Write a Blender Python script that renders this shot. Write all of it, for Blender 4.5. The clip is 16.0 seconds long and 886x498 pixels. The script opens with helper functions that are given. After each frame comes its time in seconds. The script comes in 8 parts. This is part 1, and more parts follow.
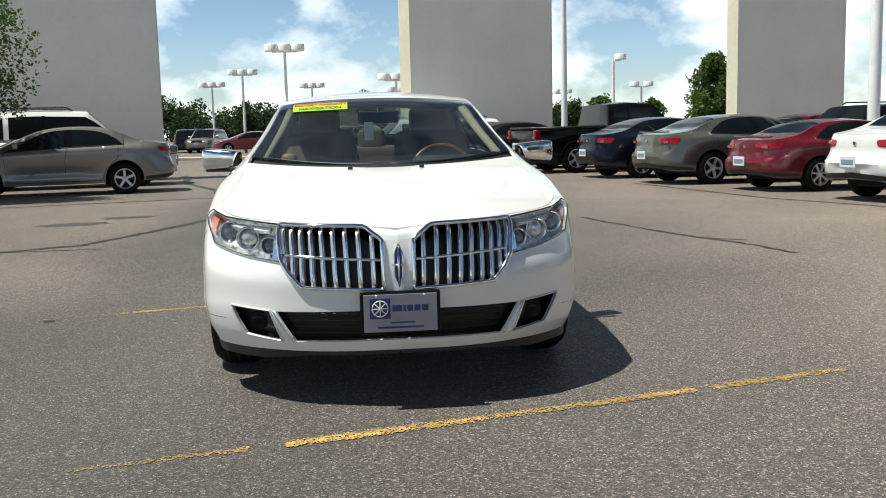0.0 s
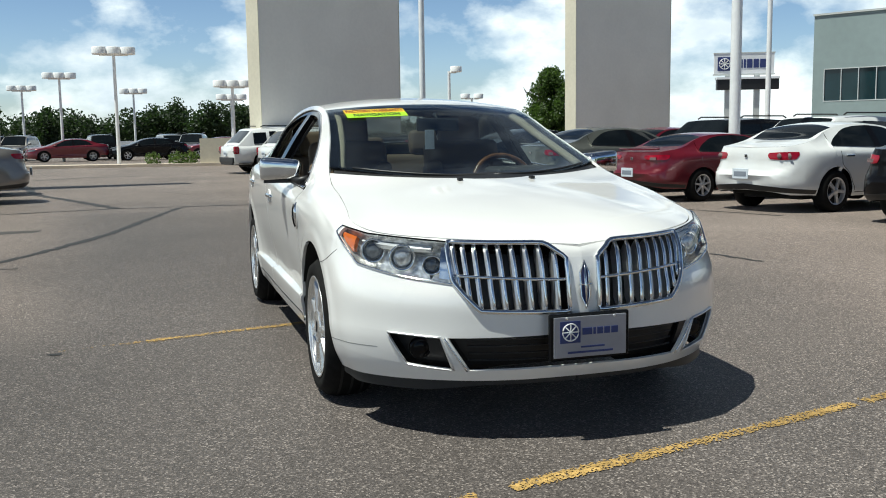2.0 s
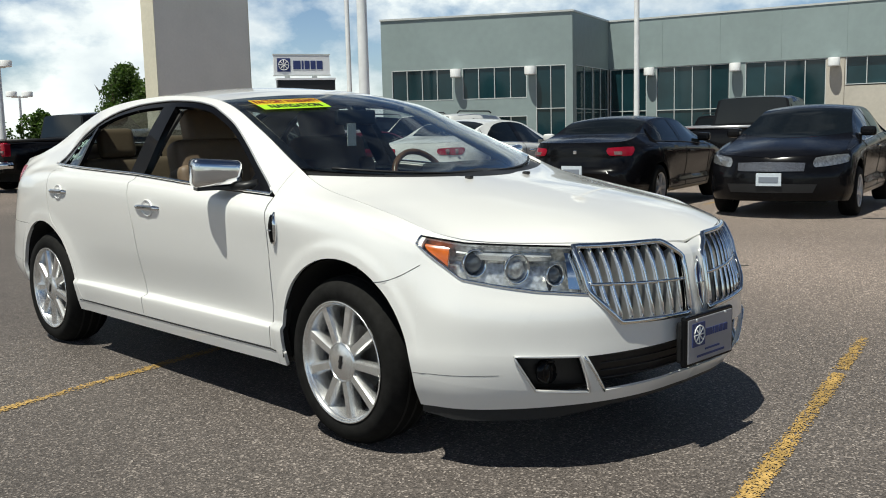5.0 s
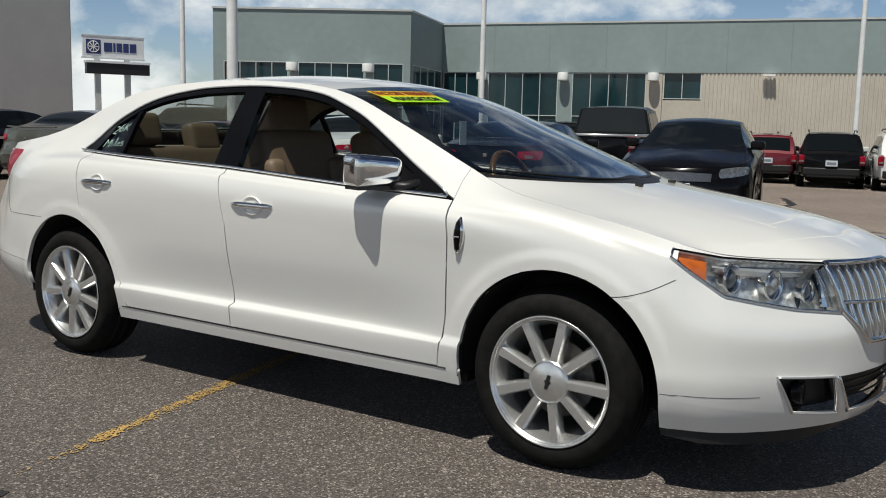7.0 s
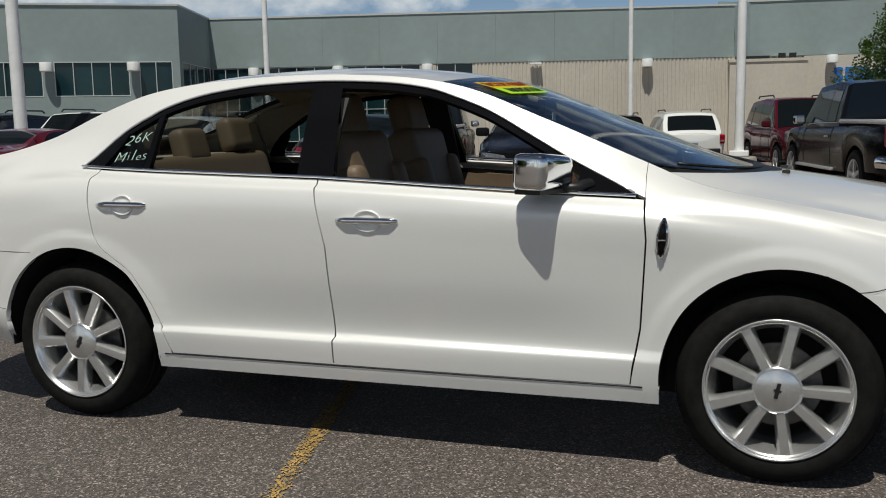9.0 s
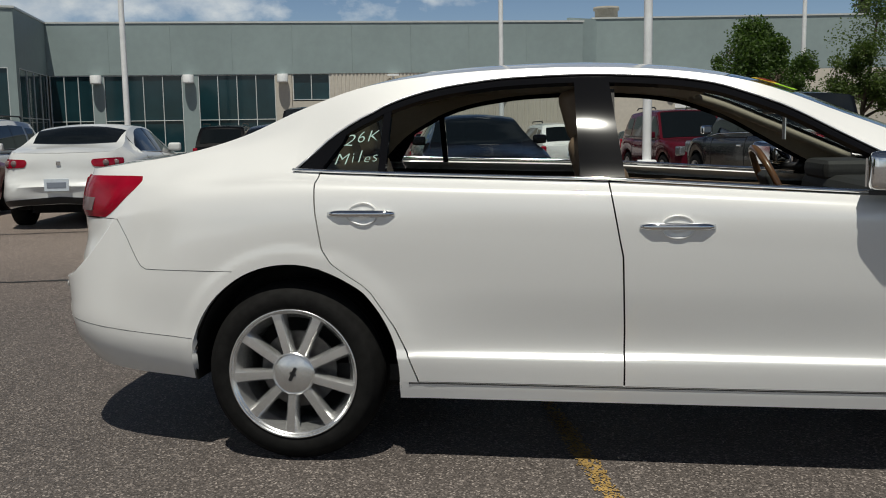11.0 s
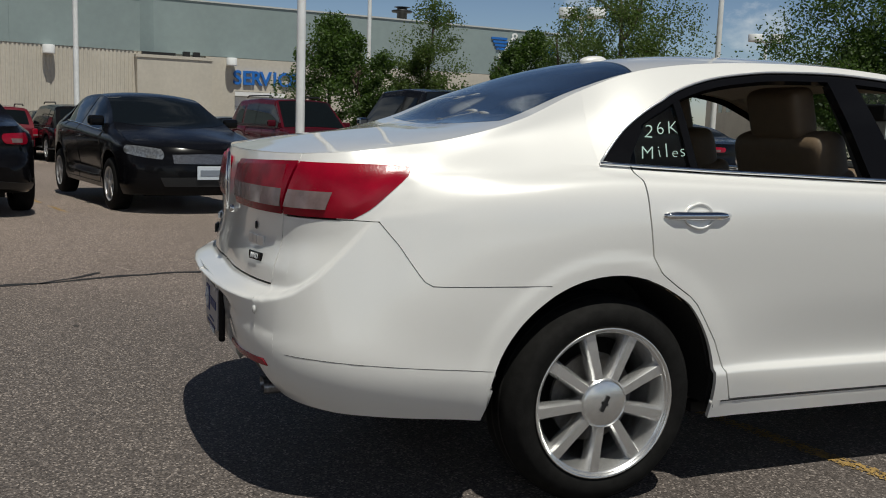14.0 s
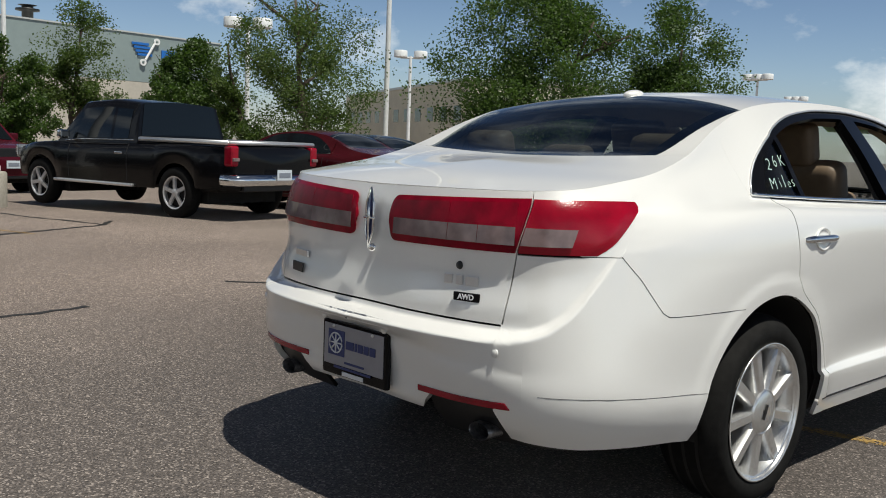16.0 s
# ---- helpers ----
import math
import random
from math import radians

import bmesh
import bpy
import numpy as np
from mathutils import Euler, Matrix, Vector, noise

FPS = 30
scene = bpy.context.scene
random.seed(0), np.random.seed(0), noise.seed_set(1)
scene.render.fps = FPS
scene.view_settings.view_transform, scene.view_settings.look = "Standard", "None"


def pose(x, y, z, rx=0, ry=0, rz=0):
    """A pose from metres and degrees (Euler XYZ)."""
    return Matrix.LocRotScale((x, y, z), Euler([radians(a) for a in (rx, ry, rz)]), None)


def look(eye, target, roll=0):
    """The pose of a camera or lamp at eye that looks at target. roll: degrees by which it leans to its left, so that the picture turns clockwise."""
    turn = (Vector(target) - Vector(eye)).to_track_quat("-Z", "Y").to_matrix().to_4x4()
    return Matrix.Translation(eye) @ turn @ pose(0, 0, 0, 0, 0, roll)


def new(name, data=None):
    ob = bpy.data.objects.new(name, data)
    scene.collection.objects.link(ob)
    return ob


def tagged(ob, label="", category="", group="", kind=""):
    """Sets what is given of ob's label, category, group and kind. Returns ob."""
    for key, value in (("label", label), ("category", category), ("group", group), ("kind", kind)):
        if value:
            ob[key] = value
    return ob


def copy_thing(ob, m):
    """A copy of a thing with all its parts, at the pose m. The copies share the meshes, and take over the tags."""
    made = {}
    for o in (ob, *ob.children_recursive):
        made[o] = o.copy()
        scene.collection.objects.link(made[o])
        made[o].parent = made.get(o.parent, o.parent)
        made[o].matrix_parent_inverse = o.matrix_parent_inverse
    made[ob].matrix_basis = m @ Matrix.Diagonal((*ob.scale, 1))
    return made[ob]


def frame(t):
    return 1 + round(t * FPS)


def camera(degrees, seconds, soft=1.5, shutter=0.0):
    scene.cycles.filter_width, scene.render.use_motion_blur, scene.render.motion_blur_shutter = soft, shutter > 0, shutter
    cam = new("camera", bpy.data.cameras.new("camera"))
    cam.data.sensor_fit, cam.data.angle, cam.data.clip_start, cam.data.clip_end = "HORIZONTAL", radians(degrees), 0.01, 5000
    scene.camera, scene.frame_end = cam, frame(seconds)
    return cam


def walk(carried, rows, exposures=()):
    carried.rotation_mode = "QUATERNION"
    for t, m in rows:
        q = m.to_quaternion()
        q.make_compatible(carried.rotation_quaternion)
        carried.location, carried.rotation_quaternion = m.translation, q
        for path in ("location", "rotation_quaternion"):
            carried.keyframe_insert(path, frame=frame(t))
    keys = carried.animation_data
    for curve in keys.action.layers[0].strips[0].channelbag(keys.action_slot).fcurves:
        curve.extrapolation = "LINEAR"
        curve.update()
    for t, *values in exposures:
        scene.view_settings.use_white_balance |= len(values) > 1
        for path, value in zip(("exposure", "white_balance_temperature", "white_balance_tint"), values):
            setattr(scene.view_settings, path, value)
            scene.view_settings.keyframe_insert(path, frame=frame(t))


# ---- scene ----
cam = camera(50.5, 16.0, 1.0)
PATH = [
    (0, (-0.196, -6.249, 1.168), (-0.001, -4.275, 0.916), -1.4),
    (0.5, (-0.532, -6.136, 1.183), (-0.234, -4.174, 0.935), 0.9),
    (1, (-0.909, -6.011, 1.195), (-0.458, -4.078, 0.953), -0.3),
    (1.5, (-1.227, -5.804, 1.164), (-0.694, -3.893, 0.918), -2.0),
    (2, (-1.577, -5.637, 1.187), (-0.995, -3.739, 0.949), -0.8),
    (2.5, (-1.893, -5.459, 1.188), (-1.142, -3.62, 0.962), -0.6),
    (3, (-2.146, -5.199, 1.18), (-1.264, -3.42, 0.939), -1.4),
    (3.5, (-2.399, -4.965, 1.186), (-1.42, -3.238, 0.94), -0.1),
    (4, (-2.651, -4.725, 1.199), (-1.508, -3.103, 0.95), -1.0),
    (4.2, (-2.73, -4.606, 1.189), (-1.515, -3.037, 0.94), -1.5),
    (6.3, (-3.508, -3.299, 1.196), (-1.974, -2.043, 0.932), 0.7),
    (6.5, (-3.582, -3.153, 1.194), (-2.014, -1.94, 0.93), 0.7),
    (7, (-3.758, -2.823, 1.203), (-2.107, -1.725, 0.942), 1.3),
    (7.5, (-3.843, -2.457, 1.188), (-2.123, -1.47, 0.925), 1.0),
    (8, (-3.923, -2.08, 1.19), (-2.147, -1.193, 0.945), 0.8),
    (8.2, (-3.974, -1.925, 1.204), (-2.171, -1.093, 0.964), 0.7),
    (10.3, (-4.025, -0.291, 1.18), (-2.083, 0.104, 0.91), -1.01),
    (10.5, (-4.038, -0.13, 1.141), (-2.087, 0.242, 0.908), 0.14),
    (11, (-4.035, 0.356, 1.175), (-2.072, 0.643, 0.923), -0.9),
    (11.5, (-3.976, 0.799, 1.16), (-1.998, 0.943, 0.898), -0.3),
    (12, (-3.903, 1.231, 1.171), (-1.922, 1.237, 0.893), 0.5),
    (12.5, (-3.871, 1.7, 1.175), (-1.901, 1.507, 0.891), 0.34),
    (13, (-3.626, 2.073, 1.144), (-1.68, 1.724, 0.847), -0.1),
    (13.5, (-3.471, 2.46, 1.16), (-1.553, 1.971, 0.876), 0.96),
    (14, (-3.279, 2.829, 1.149), (-1.43, 2.117, 0.881), 2.02),
    (14.5, (-3.054, 3.195, 1.141), (-1.305, 2.255, 0.897), 2.0),
    (15, (-2.84, 3.612, 1.164), (-1.209, 2.476, 0.934), 1.9),
    (15.5, (-2.586, 3.938, 1.14), (-1.061, 2.663, 0.92), 0.4),
    (16, (-2.343, 4.274, 1.167), (-0.906, 2.901, 0.946), 2.23),
]
EXPO = [(0.0, 0.32), (1.0, 0.17), (2.0, 0.13), (2.75, 0.19), (3.5, 0.15), (7.0, -0.28), (8.0, -0.42), (11.0, -0.56), (14.5, -0.56), (15.5, -0.33), (16.0, -0.16)]
EXPO = [(t, stops + (.08 if t < 6 else .03), 6600 if t < 1 else 6300 if t < 3 else 6400 if t < 5 else 6600, 0 if t < 5 else 5) for t, stops in EXPO]
walk(cam, [(t, look(e, g, r)) for t, e, g, r in PATH], EXPO)

# ---- world and sun ----
SUN_TO = Vector((-0.42, -0.03, 1.0)).normalized()
world = bpy.data.worlds.new("sky_world")
scene.world = world
world.use_nodes = True
wn, wl = world.node_tree.nodes, world.node_tree.links
wn.clear()
w_out = wn.new("ShaderNodeOutputWorld")
w_bg = wn.new("ShaderNodeBackground")
w_sky = wn.new("ShaderNodeTexSky")
w_sky.sky_type = "NISHITA"
w_sky.sun_disc = False
w_sky.sun_elevation = math.asin(SUN_TO.z)
w_sky.sun_rotation = math.atan2(SUN_TO.x, SUN_TO.y)
w_sky.air_density, w_sky.dust_density, w_sky.ozone_density = 1.0, 0.3, 1.6
w_co = wn.new("ShaderNodeTexCoord")
w_map = wn.new("ShaderNodeMapping")
w_map.inputs["Scale"].default_value = (1.0, 1.0, 1.7)
w_n = wn.new("ShaderNodeTexNoise")
w_n.inputs["Scale"].default_value = 5.6
w_n.inputs["Detail"].default_value = 8.0
w_n.inputs["Roughness"].default_value = 0.56
w_r = wn.new("ShaderNodeValToRGB")
w_r.color_ramp.elements[0].position, w_r.color_ramp.elements[1].position = 0.475, 0.605
w_n2 = wn.new("ShaderNodeTexNoise")
w_n2.inputs["Scale"].default_value = 7.0
w_n2.inputs["Detail"].default_value = 6.0
w_r2 = wn.new("ShaderNodeValToRGB")
w_r2.color_ramp.elements[0].color = (16.5, 17.8, 19.8, 1)
w_r2.color_ramp.elements[1].color = (25.5, 25.9, 26.2, 1)
w_r2.color_ramp.elements[0].position, w_r2.color_ramp.elements[1].position = 0.38, 0.62
w_mix = wn.new("ShaderNodeMix")
w_mix.data_type = "RGBA"
wl.new(w_co.outputs["Generated"], w_map.inputs["Vector"])
wl.new(w_map.outputs["Vector"], w_n.inputs["Vector"])
wl.new(w_map.outputs["Vector"], w_n2.inputs["Vector"])
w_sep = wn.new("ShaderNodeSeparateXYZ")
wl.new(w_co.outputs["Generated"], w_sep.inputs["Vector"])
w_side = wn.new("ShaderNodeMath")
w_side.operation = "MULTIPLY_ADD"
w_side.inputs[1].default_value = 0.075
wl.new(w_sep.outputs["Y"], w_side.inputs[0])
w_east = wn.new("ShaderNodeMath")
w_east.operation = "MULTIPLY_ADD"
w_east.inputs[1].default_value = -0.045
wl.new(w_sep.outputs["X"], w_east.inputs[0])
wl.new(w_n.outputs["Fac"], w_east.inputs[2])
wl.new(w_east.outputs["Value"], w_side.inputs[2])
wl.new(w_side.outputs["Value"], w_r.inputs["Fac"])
wl.new(w_n2.outputs["Fac"], w_r2.inputs["Fac"])
w_high = wn.new("ShaderNodeMapRange")
w_high.inputs["From Min"].default_value, w_high.inputs["From Max"].default_value = 0.16, 0.50
w_high.inputs["To Min"].default_value, w_high.inputs["To Max"].default_value = 1.0, 0.10
wl.new(w_sep.outputs["Z"], w_high.inputs["Value"])
w_mul = wn.new("ShaderNodeMath")
w_mul.operation = "MULTIPLY"
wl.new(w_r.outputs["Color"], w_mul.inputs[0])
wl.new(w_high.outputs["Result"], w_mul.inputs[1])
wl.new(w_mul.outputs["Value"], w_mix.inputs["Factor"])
w_tint = wn.new("ShaderNodeMix")
w_tint.data_type, w_tint.blend_type = "RGBA", "MULTIPLY"
w_tint.inputs["Factor"].default_value = 1.0
w_deep = wn.new("ShaderNodeMapRange")
w_deep.inputs["From Min"].default_value, w_deep.inputs["From Max"].default_value = 0.08, 0.55
w_deep.inputs["To Min"].default_value, w_deep.inputs["To Max"].default_value = 1.0, 0.21
wl.new(w_sep.outputs["Z"], w_deep.inputs["Value"])
w_blue = wn.new("ShaderNodeVectorMath")
w_blue.operation = "SCALE"
w_blue.inputs[0].default_value = (1.86, 1.98, 2.38)
wl.new(w_deep.outputs["Result"], w_blue.inputs["Scale"])
wl.new(w_blue.outputs["Vector"], w_tint.inputs["B"])
wl.new(w_sky.outputs["Color"], w_tint.inputs["A"])
wl.new(w_tint.outputs["Result"], w_mix.inputs["A"])
wl.new(w_r2.outputs["Color"], w_mix.inputs["B"])
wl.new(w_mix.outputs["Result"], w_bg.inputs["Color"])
w_bg.inputs["Strength"].default_value = 0.043
wl.new(w_bg.outputs["Background"], w_out.inputs["Surface"])

sun = new("sun", bpy.data.lights.new("sun", "SUN"))
sun.data.energy = 5.0
sun.data.angle = radians(0.53)
sun.data.color = (1.0, 0.955, 0.89)
sun.matrix_world = look(SUN_TO * 60, (0, 0, 0))


# ---- materials ----
def material(name, color, rough=0.5, metal=0.0, vary=0.0, scale=20.0, bump=0.0, bump_scale=None, coat=0.0, spec=0.5, stain=0.0, stain_scale=1.5):
    """A principled material; vary: fine grain of the colour, stain: broad uneven patches, bump: metres of relief."""
    m = bpy.data.materials.new(name)
    m.use_nodes = True
    n, l = m.node_tree.nodes, m.node_tree.links
    b = n["Principled BSDF"]
    b.inputs["Base Color"].default_value = (*color, 1)
    b.inputs["Roughness"].default_value = rough
    b.inputs["Metallic"].default_value = metal
    b.inputs["Coat Weight"].default_value = coat
    b.inputs["Coat Roughness"].default_value = 0.03
    b.inputs["Specular IOR Level"].default_value = spec
    co = n.new("ShaderNodeTexCoord")
    last = None
    for amount, sc in ((vary, scale), (stain, stain_scale)):
        if amount:
            t = n.new("ShaderNodeTexNoise")
            t.inputs["Scale"].default_value = sc
            t.inputs["Detail"].default_value = 5.0
            l.new(co.outputs["Object"], t.inputs["Vector"])
            r = n.new("ShaderNodeMapRange")
            r.inputs["From Min"].default_value, r.inputs["From Max"].default_value = 0.3, 0.7
            r.inputs["To Min"].default_value, r.inputs["To Max"].default_value = 1 - amount, 1 + amount
            l.new(t.outputs["Fac"], r.inputs["Value"])
            mx = n.new("ShaderNodeMix")
            mx.data_type, mx.blend_type = "RGBA", "MULTIPLY"
            mx.inputs["Factor"].default_value = 1.0
            mx.inputs["A"].default_value = (*color, 1)
            if last:
                l.new(last, mx.inputs["A"])
            l.new(r.outputs["Result"], mx.inputs["B"])
            last = mx.outputs["Result"]
    if last:
        l.new(last, b.inputs["Base Color"])
    if bump:
        t = n.new("ShaderNodeTexNoise")
        t.inputs["Scale"].default_value = bump_scale or scale
        t.inputs["Detail"].default_value = 4.0
        l.new(co.outputs["Object"], t.inputs["Vector"])
        bp = n.new("ShaderNodeBump")
        bp.inputs["Strength"].default_value = 1.0
        bp.inputs["Distance"].default_value = bump
        l.new(t.outputs["Fac"], bp.inputs["Height"])
        l.new(bp.outputs["Normal"], b.inputs["Normal"])
    return m


def glass_material(name, tint, rough=0.0, gloss=0.036):
    """Thin glazing: mostly clear with a mirror coat, tinted by a share of dark body."""
    m = bpy.data.materials.new(name)
    m.use_nodes = True
    n, l = m.node_tree.nodes, m.node_tree.links
    n.clear()
    out = n.new("ShaderNodeOutputMaterial")
    tr = n.new("ShaderNodeBsdfTransparent")
    tr.inputs["Color"].default_value = (*tint, 1)
    gl = n.new("ShaderNodeBsdfGlossy")
    gl.inputs["Roughness"].default_value = rough
    gl.inputs["Color"].default_value = (0.95, 0.97, 1.0, 1)
    lw = n.new("ShaderNodeLayerWeight")
    lw.inputs["Blend"].default_value = 0.5
    pw = n.new("ShaderNodeMath")
    pw.operation = "POWER"
    pw.inputs[1].default_value = 5.0
    l.new(lw.outputs["Facing"], pw.inputs[0])
    fr = n.new("ShaderNodeMapRange")
    fr.inputs["To Min"].default_value, fr.inputs["To Max"].default_value = gloss, 1.0
    l.new(pw.outputs["Value"], fr.inputs["Value"])
    mx = n.new("ShaderNodeMixShader")
    l.new(fr.outputs["Result"], mx.inputs["Fac"])
    l.new(tr.outputs["BSDF"], mx.inputs[1])
    l.new(gl.outputs["BSDF"], mx.inputs[2])
    l.new(mx.outputs["Shader"], out.inputs["Surface"])
    return m


def asphalt_material():
    m = bpy.data.materials.new("asphalt")
    m.use_nodes = True
    n, l = m.node_tree.nodes, m.node_tree.links
    b = n["Principled BSDF"]
    b.inputs["Roughness"].default_value = 0.62
    b.inputs["Diffuse Roughness"].default_value = 1.0
    b.inputs["Specular IOR Level"].default_value = 0.5
    co = n.new("ShaderNodeTexCoord")
    vo = n.new("ShaderNodeTexVoronoi")
    vo.inputs["Scale"].default_value = 150.0
    l.new(co.outputs["Object"], vo.inputs["Vector"])
    hue = n.new("ShaderNodeSeparateColor")
    l.new(vo.outputs["Color"], hue.inputs["Color"])
    ramp = n.new("ShaderNodeValToRGB")
    cr = ramp.color_ramp
    cr.elements[0].position, cr.elements[0].color = 0.0, (0.046, 0.039, 0.035, 1)
    cr.elements[1].position, cr.elements[1].color = 1.0, (0.41, 0.355, 0.318, 1)
    for p, c in ((0.28, (0.084, 0.071, 0.064)), (0.74, (0.131, 0.111, 0.100)), (0.90, (0.22, 0.188, 0.17))):
        cr.elements.new(p).color = (*c, 1)
    l.new(hue.outputs["Red"], ramp.inputs["Fac"])
    big = n.new("ShaderNodeTexNoise")
    big.inputs["Scale"].default_value, big.inputs["Detail"].default_value = 0.35, 6.0
    l.new(co.outputs["Object"], big.inputs["Vector"])
    mr = n.new("ShaderNodeMapRange")
    mr.inputs["From Min"].default_value, mr.inputs["From Max"].default_value = 0.3, 0.7
    mr.inputs["To Min"].default_value, mr.inputs["To Max"].default_value = 0.82, 1.18
    l.new(big.outputs["Fac"], mr.inputs["Value"])
    mx = n.new("ShaderNodeMix")
    mx.data_type, mx.blend_type = "RGBA", "MULTIPLY"
    mx.inputs["Factor"].default_value = 1.0
    l.new(ramp.outputs["Color"], mx.inputs["A"])
    l.new(mr.outputs["Result"], mx.inputs["B"])
    # colour lightens by position east, north and west of the sedan, ragged border
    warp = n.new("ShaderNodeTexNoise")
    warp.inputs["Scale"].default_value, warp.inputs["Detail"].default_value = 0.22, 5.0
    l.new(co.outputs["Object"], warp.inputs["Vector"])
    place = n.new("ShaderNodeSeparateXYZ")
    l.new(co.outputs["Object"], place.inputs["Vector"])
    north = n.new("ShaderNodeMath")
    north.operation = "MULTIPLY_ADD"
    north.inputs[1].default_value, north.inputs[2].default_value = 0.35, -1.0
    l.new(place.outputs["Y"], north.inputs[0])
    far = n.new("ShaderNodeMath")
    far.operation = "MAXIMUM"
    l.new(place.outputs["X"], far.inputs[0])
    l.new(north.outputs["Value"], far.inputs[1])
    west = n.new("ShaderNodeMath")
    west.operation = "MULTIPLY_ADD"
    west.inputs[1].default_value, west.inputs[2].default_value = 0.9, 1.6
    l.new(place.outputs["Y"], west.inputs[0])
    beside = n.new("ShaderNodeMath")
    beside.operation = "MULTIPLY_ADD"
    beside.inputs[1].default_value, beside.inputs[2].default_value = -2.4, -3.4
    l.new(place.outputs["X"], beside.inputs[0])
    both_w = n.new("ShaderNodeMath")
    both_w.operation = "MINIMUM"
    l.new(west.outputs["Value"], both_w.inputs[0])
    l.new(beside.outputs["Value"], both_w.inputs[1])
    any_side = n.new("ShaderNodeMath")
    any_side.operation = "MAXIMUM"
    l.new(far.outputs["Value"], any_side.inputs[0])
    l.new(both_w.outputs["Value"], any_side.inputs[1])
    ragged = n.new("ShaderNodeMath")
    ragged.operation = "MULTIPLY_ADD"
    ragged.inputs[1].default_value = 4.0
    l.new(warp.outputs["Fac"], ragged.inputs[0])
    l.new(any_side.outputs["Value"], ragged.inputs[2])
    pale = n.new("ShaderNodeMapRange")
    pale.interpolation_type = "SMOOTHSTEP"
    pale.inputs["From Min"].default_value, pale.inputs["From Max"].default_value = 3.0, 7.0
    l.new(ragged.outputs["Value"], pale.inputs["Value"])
    # worn is only a colour multiplier by position, 0.90 to 1.68
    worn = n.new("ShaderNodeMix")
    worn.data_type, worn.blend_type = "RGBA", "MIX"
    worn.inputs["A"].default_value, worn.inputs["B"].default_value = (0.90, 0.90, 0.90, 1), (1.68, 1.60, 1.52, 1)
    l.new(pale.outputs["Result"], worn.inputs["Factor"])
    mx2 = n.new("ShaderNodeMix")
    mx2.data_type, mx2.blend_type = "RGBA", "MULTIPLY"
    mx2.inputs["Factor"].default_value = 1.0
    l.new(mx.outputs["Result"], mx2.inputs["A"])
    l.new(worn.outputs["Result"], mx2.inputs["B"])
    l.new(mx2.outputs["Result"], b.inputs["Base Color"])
    bp = n.new("ShaderNodeBump")
    bp.inputs["Strength"].default_value, bp.inputs["Distance"].default_value = 0.7, 0.004
    l.new(vo.outputs["Distance"], bp.inputs["Height"])
    l.new(bp.outputs["Normal"], b.inputs["Normal"])
    return m


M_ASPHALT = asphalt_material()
M_PEARL = material("pearl_white_paint", (0.86, 0.855, 0.835), 0.34, 0.12, coat=1.0, vary=0.015, scale=400, spec=0.4)
M_BLACK = material("black_plastic", (0.012, 0.012, 0.013), 0.45, vary=0.2, scale=60)
M_GLOSSBLACK = material("gloss_black", (0.006, 0.006, 0.007), 0.06, coat=0.0, spec=0.18)
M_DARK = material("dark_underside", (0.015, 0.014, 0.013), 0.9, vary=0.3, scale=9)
M_CHROME = material("chrome", (0.82, 0.83, 0.84), 0.06, 1.0, vary=0.03, scale=30)
M_SATIN = material("satin_silver", (0.76, 0.76, 0.765), 0.34, 0.8, vary=0.05, scale=30)
M_ALLOY = material("alloy_silver", (0.78, 0.78, 0.775), 0.25, 0.85, vary=0.06, scale=40)
M_RUBBER = material("tyre_rubber", (0.010, 0.0098, 0.0095), 0.8, vary=0.3, scale=30, bump=0.0006, bump_scale=180, spec=0.14)
M_GLASS = glass_material("clear_glass", (0.88, 0.91, 0.90))
M_TINT = glass_material("tinted_glass", (0.86, 0.90, 0.89), gloss=0.03)
M_REARTINT = glass_material("rear_tinted_glass", (0.72, 0.76, 0.76), gloss=0.085)
M_LENS = glass_material("lamp_lens", (0.93, 0.95, 0.96))
M_REDLENS = material("red_lens", (0.29, 0.0015, 0.016), 0.2, coat=0.2, vary=0.25, scale=9, bump=0.0005, bump_scale=160, spec=0.35)
# the lens band's own deep red, reused on lid lamps less sunlit than the wings
M_DEEPRED = material("deep_red_lens", (0.215, 0.001, 0.013), 0.25, coat=0.0, vary=0.35, scale=14, bump=0.0006, bump_scale=220, spec=0.2)
M_CLEARLENS = material("frosted_lens", (0.20, 0.145, 0.145), 0.18, coat=0.15, vary=0.3, scale=18)
M_AMBER = material("amber_lens", (0.60, 0.13, 0.015), 0.2, vary=0.2, scale=40, coat=0.8)
M_YELLOW = material("worn_yellow_paint", (0.40, 0.255, 0.08), 0.8, vary=0.35, scale=26, stain=0.25, stain_scale=3)
M_TAN = material("tan_leather", (0.165, 0.118, 0.076), 0.55, vary=0.05, scale=40, bump=0.0008, bump_scale=260)
M_BEIGE = material("beige_trim", (0.36, 0.31, 0.24), 0.8, vary=0.05, scale=60)
M_DASH = material("dark_dash", (0.03, 0.028, 0.027), 0.7, vary=0.15, scale=70)
M_WOOD = material("steering_wood", (0.15, 0.068, 0.030), 0.3, coat=0.6, vary=0.3, scale=25)


# ---- mesh tools ----
def raw(name, verts, faces, mat, parent=None, label="", smooth=True):
    me = bpy.data.meshes.new(name)
    me.from_pydata([tuple(float(c) for c in v) for v in verts], [], [tuple(int(i) for i in f) for f in faces])
    me.materials.append(mat)
    if smooth:
        me.shade_smooth()
    me.validate()
    ob = new(name, me)
    if parent:
        ob.parent = parent
    if label:
        ob["label"] = label
    return ob


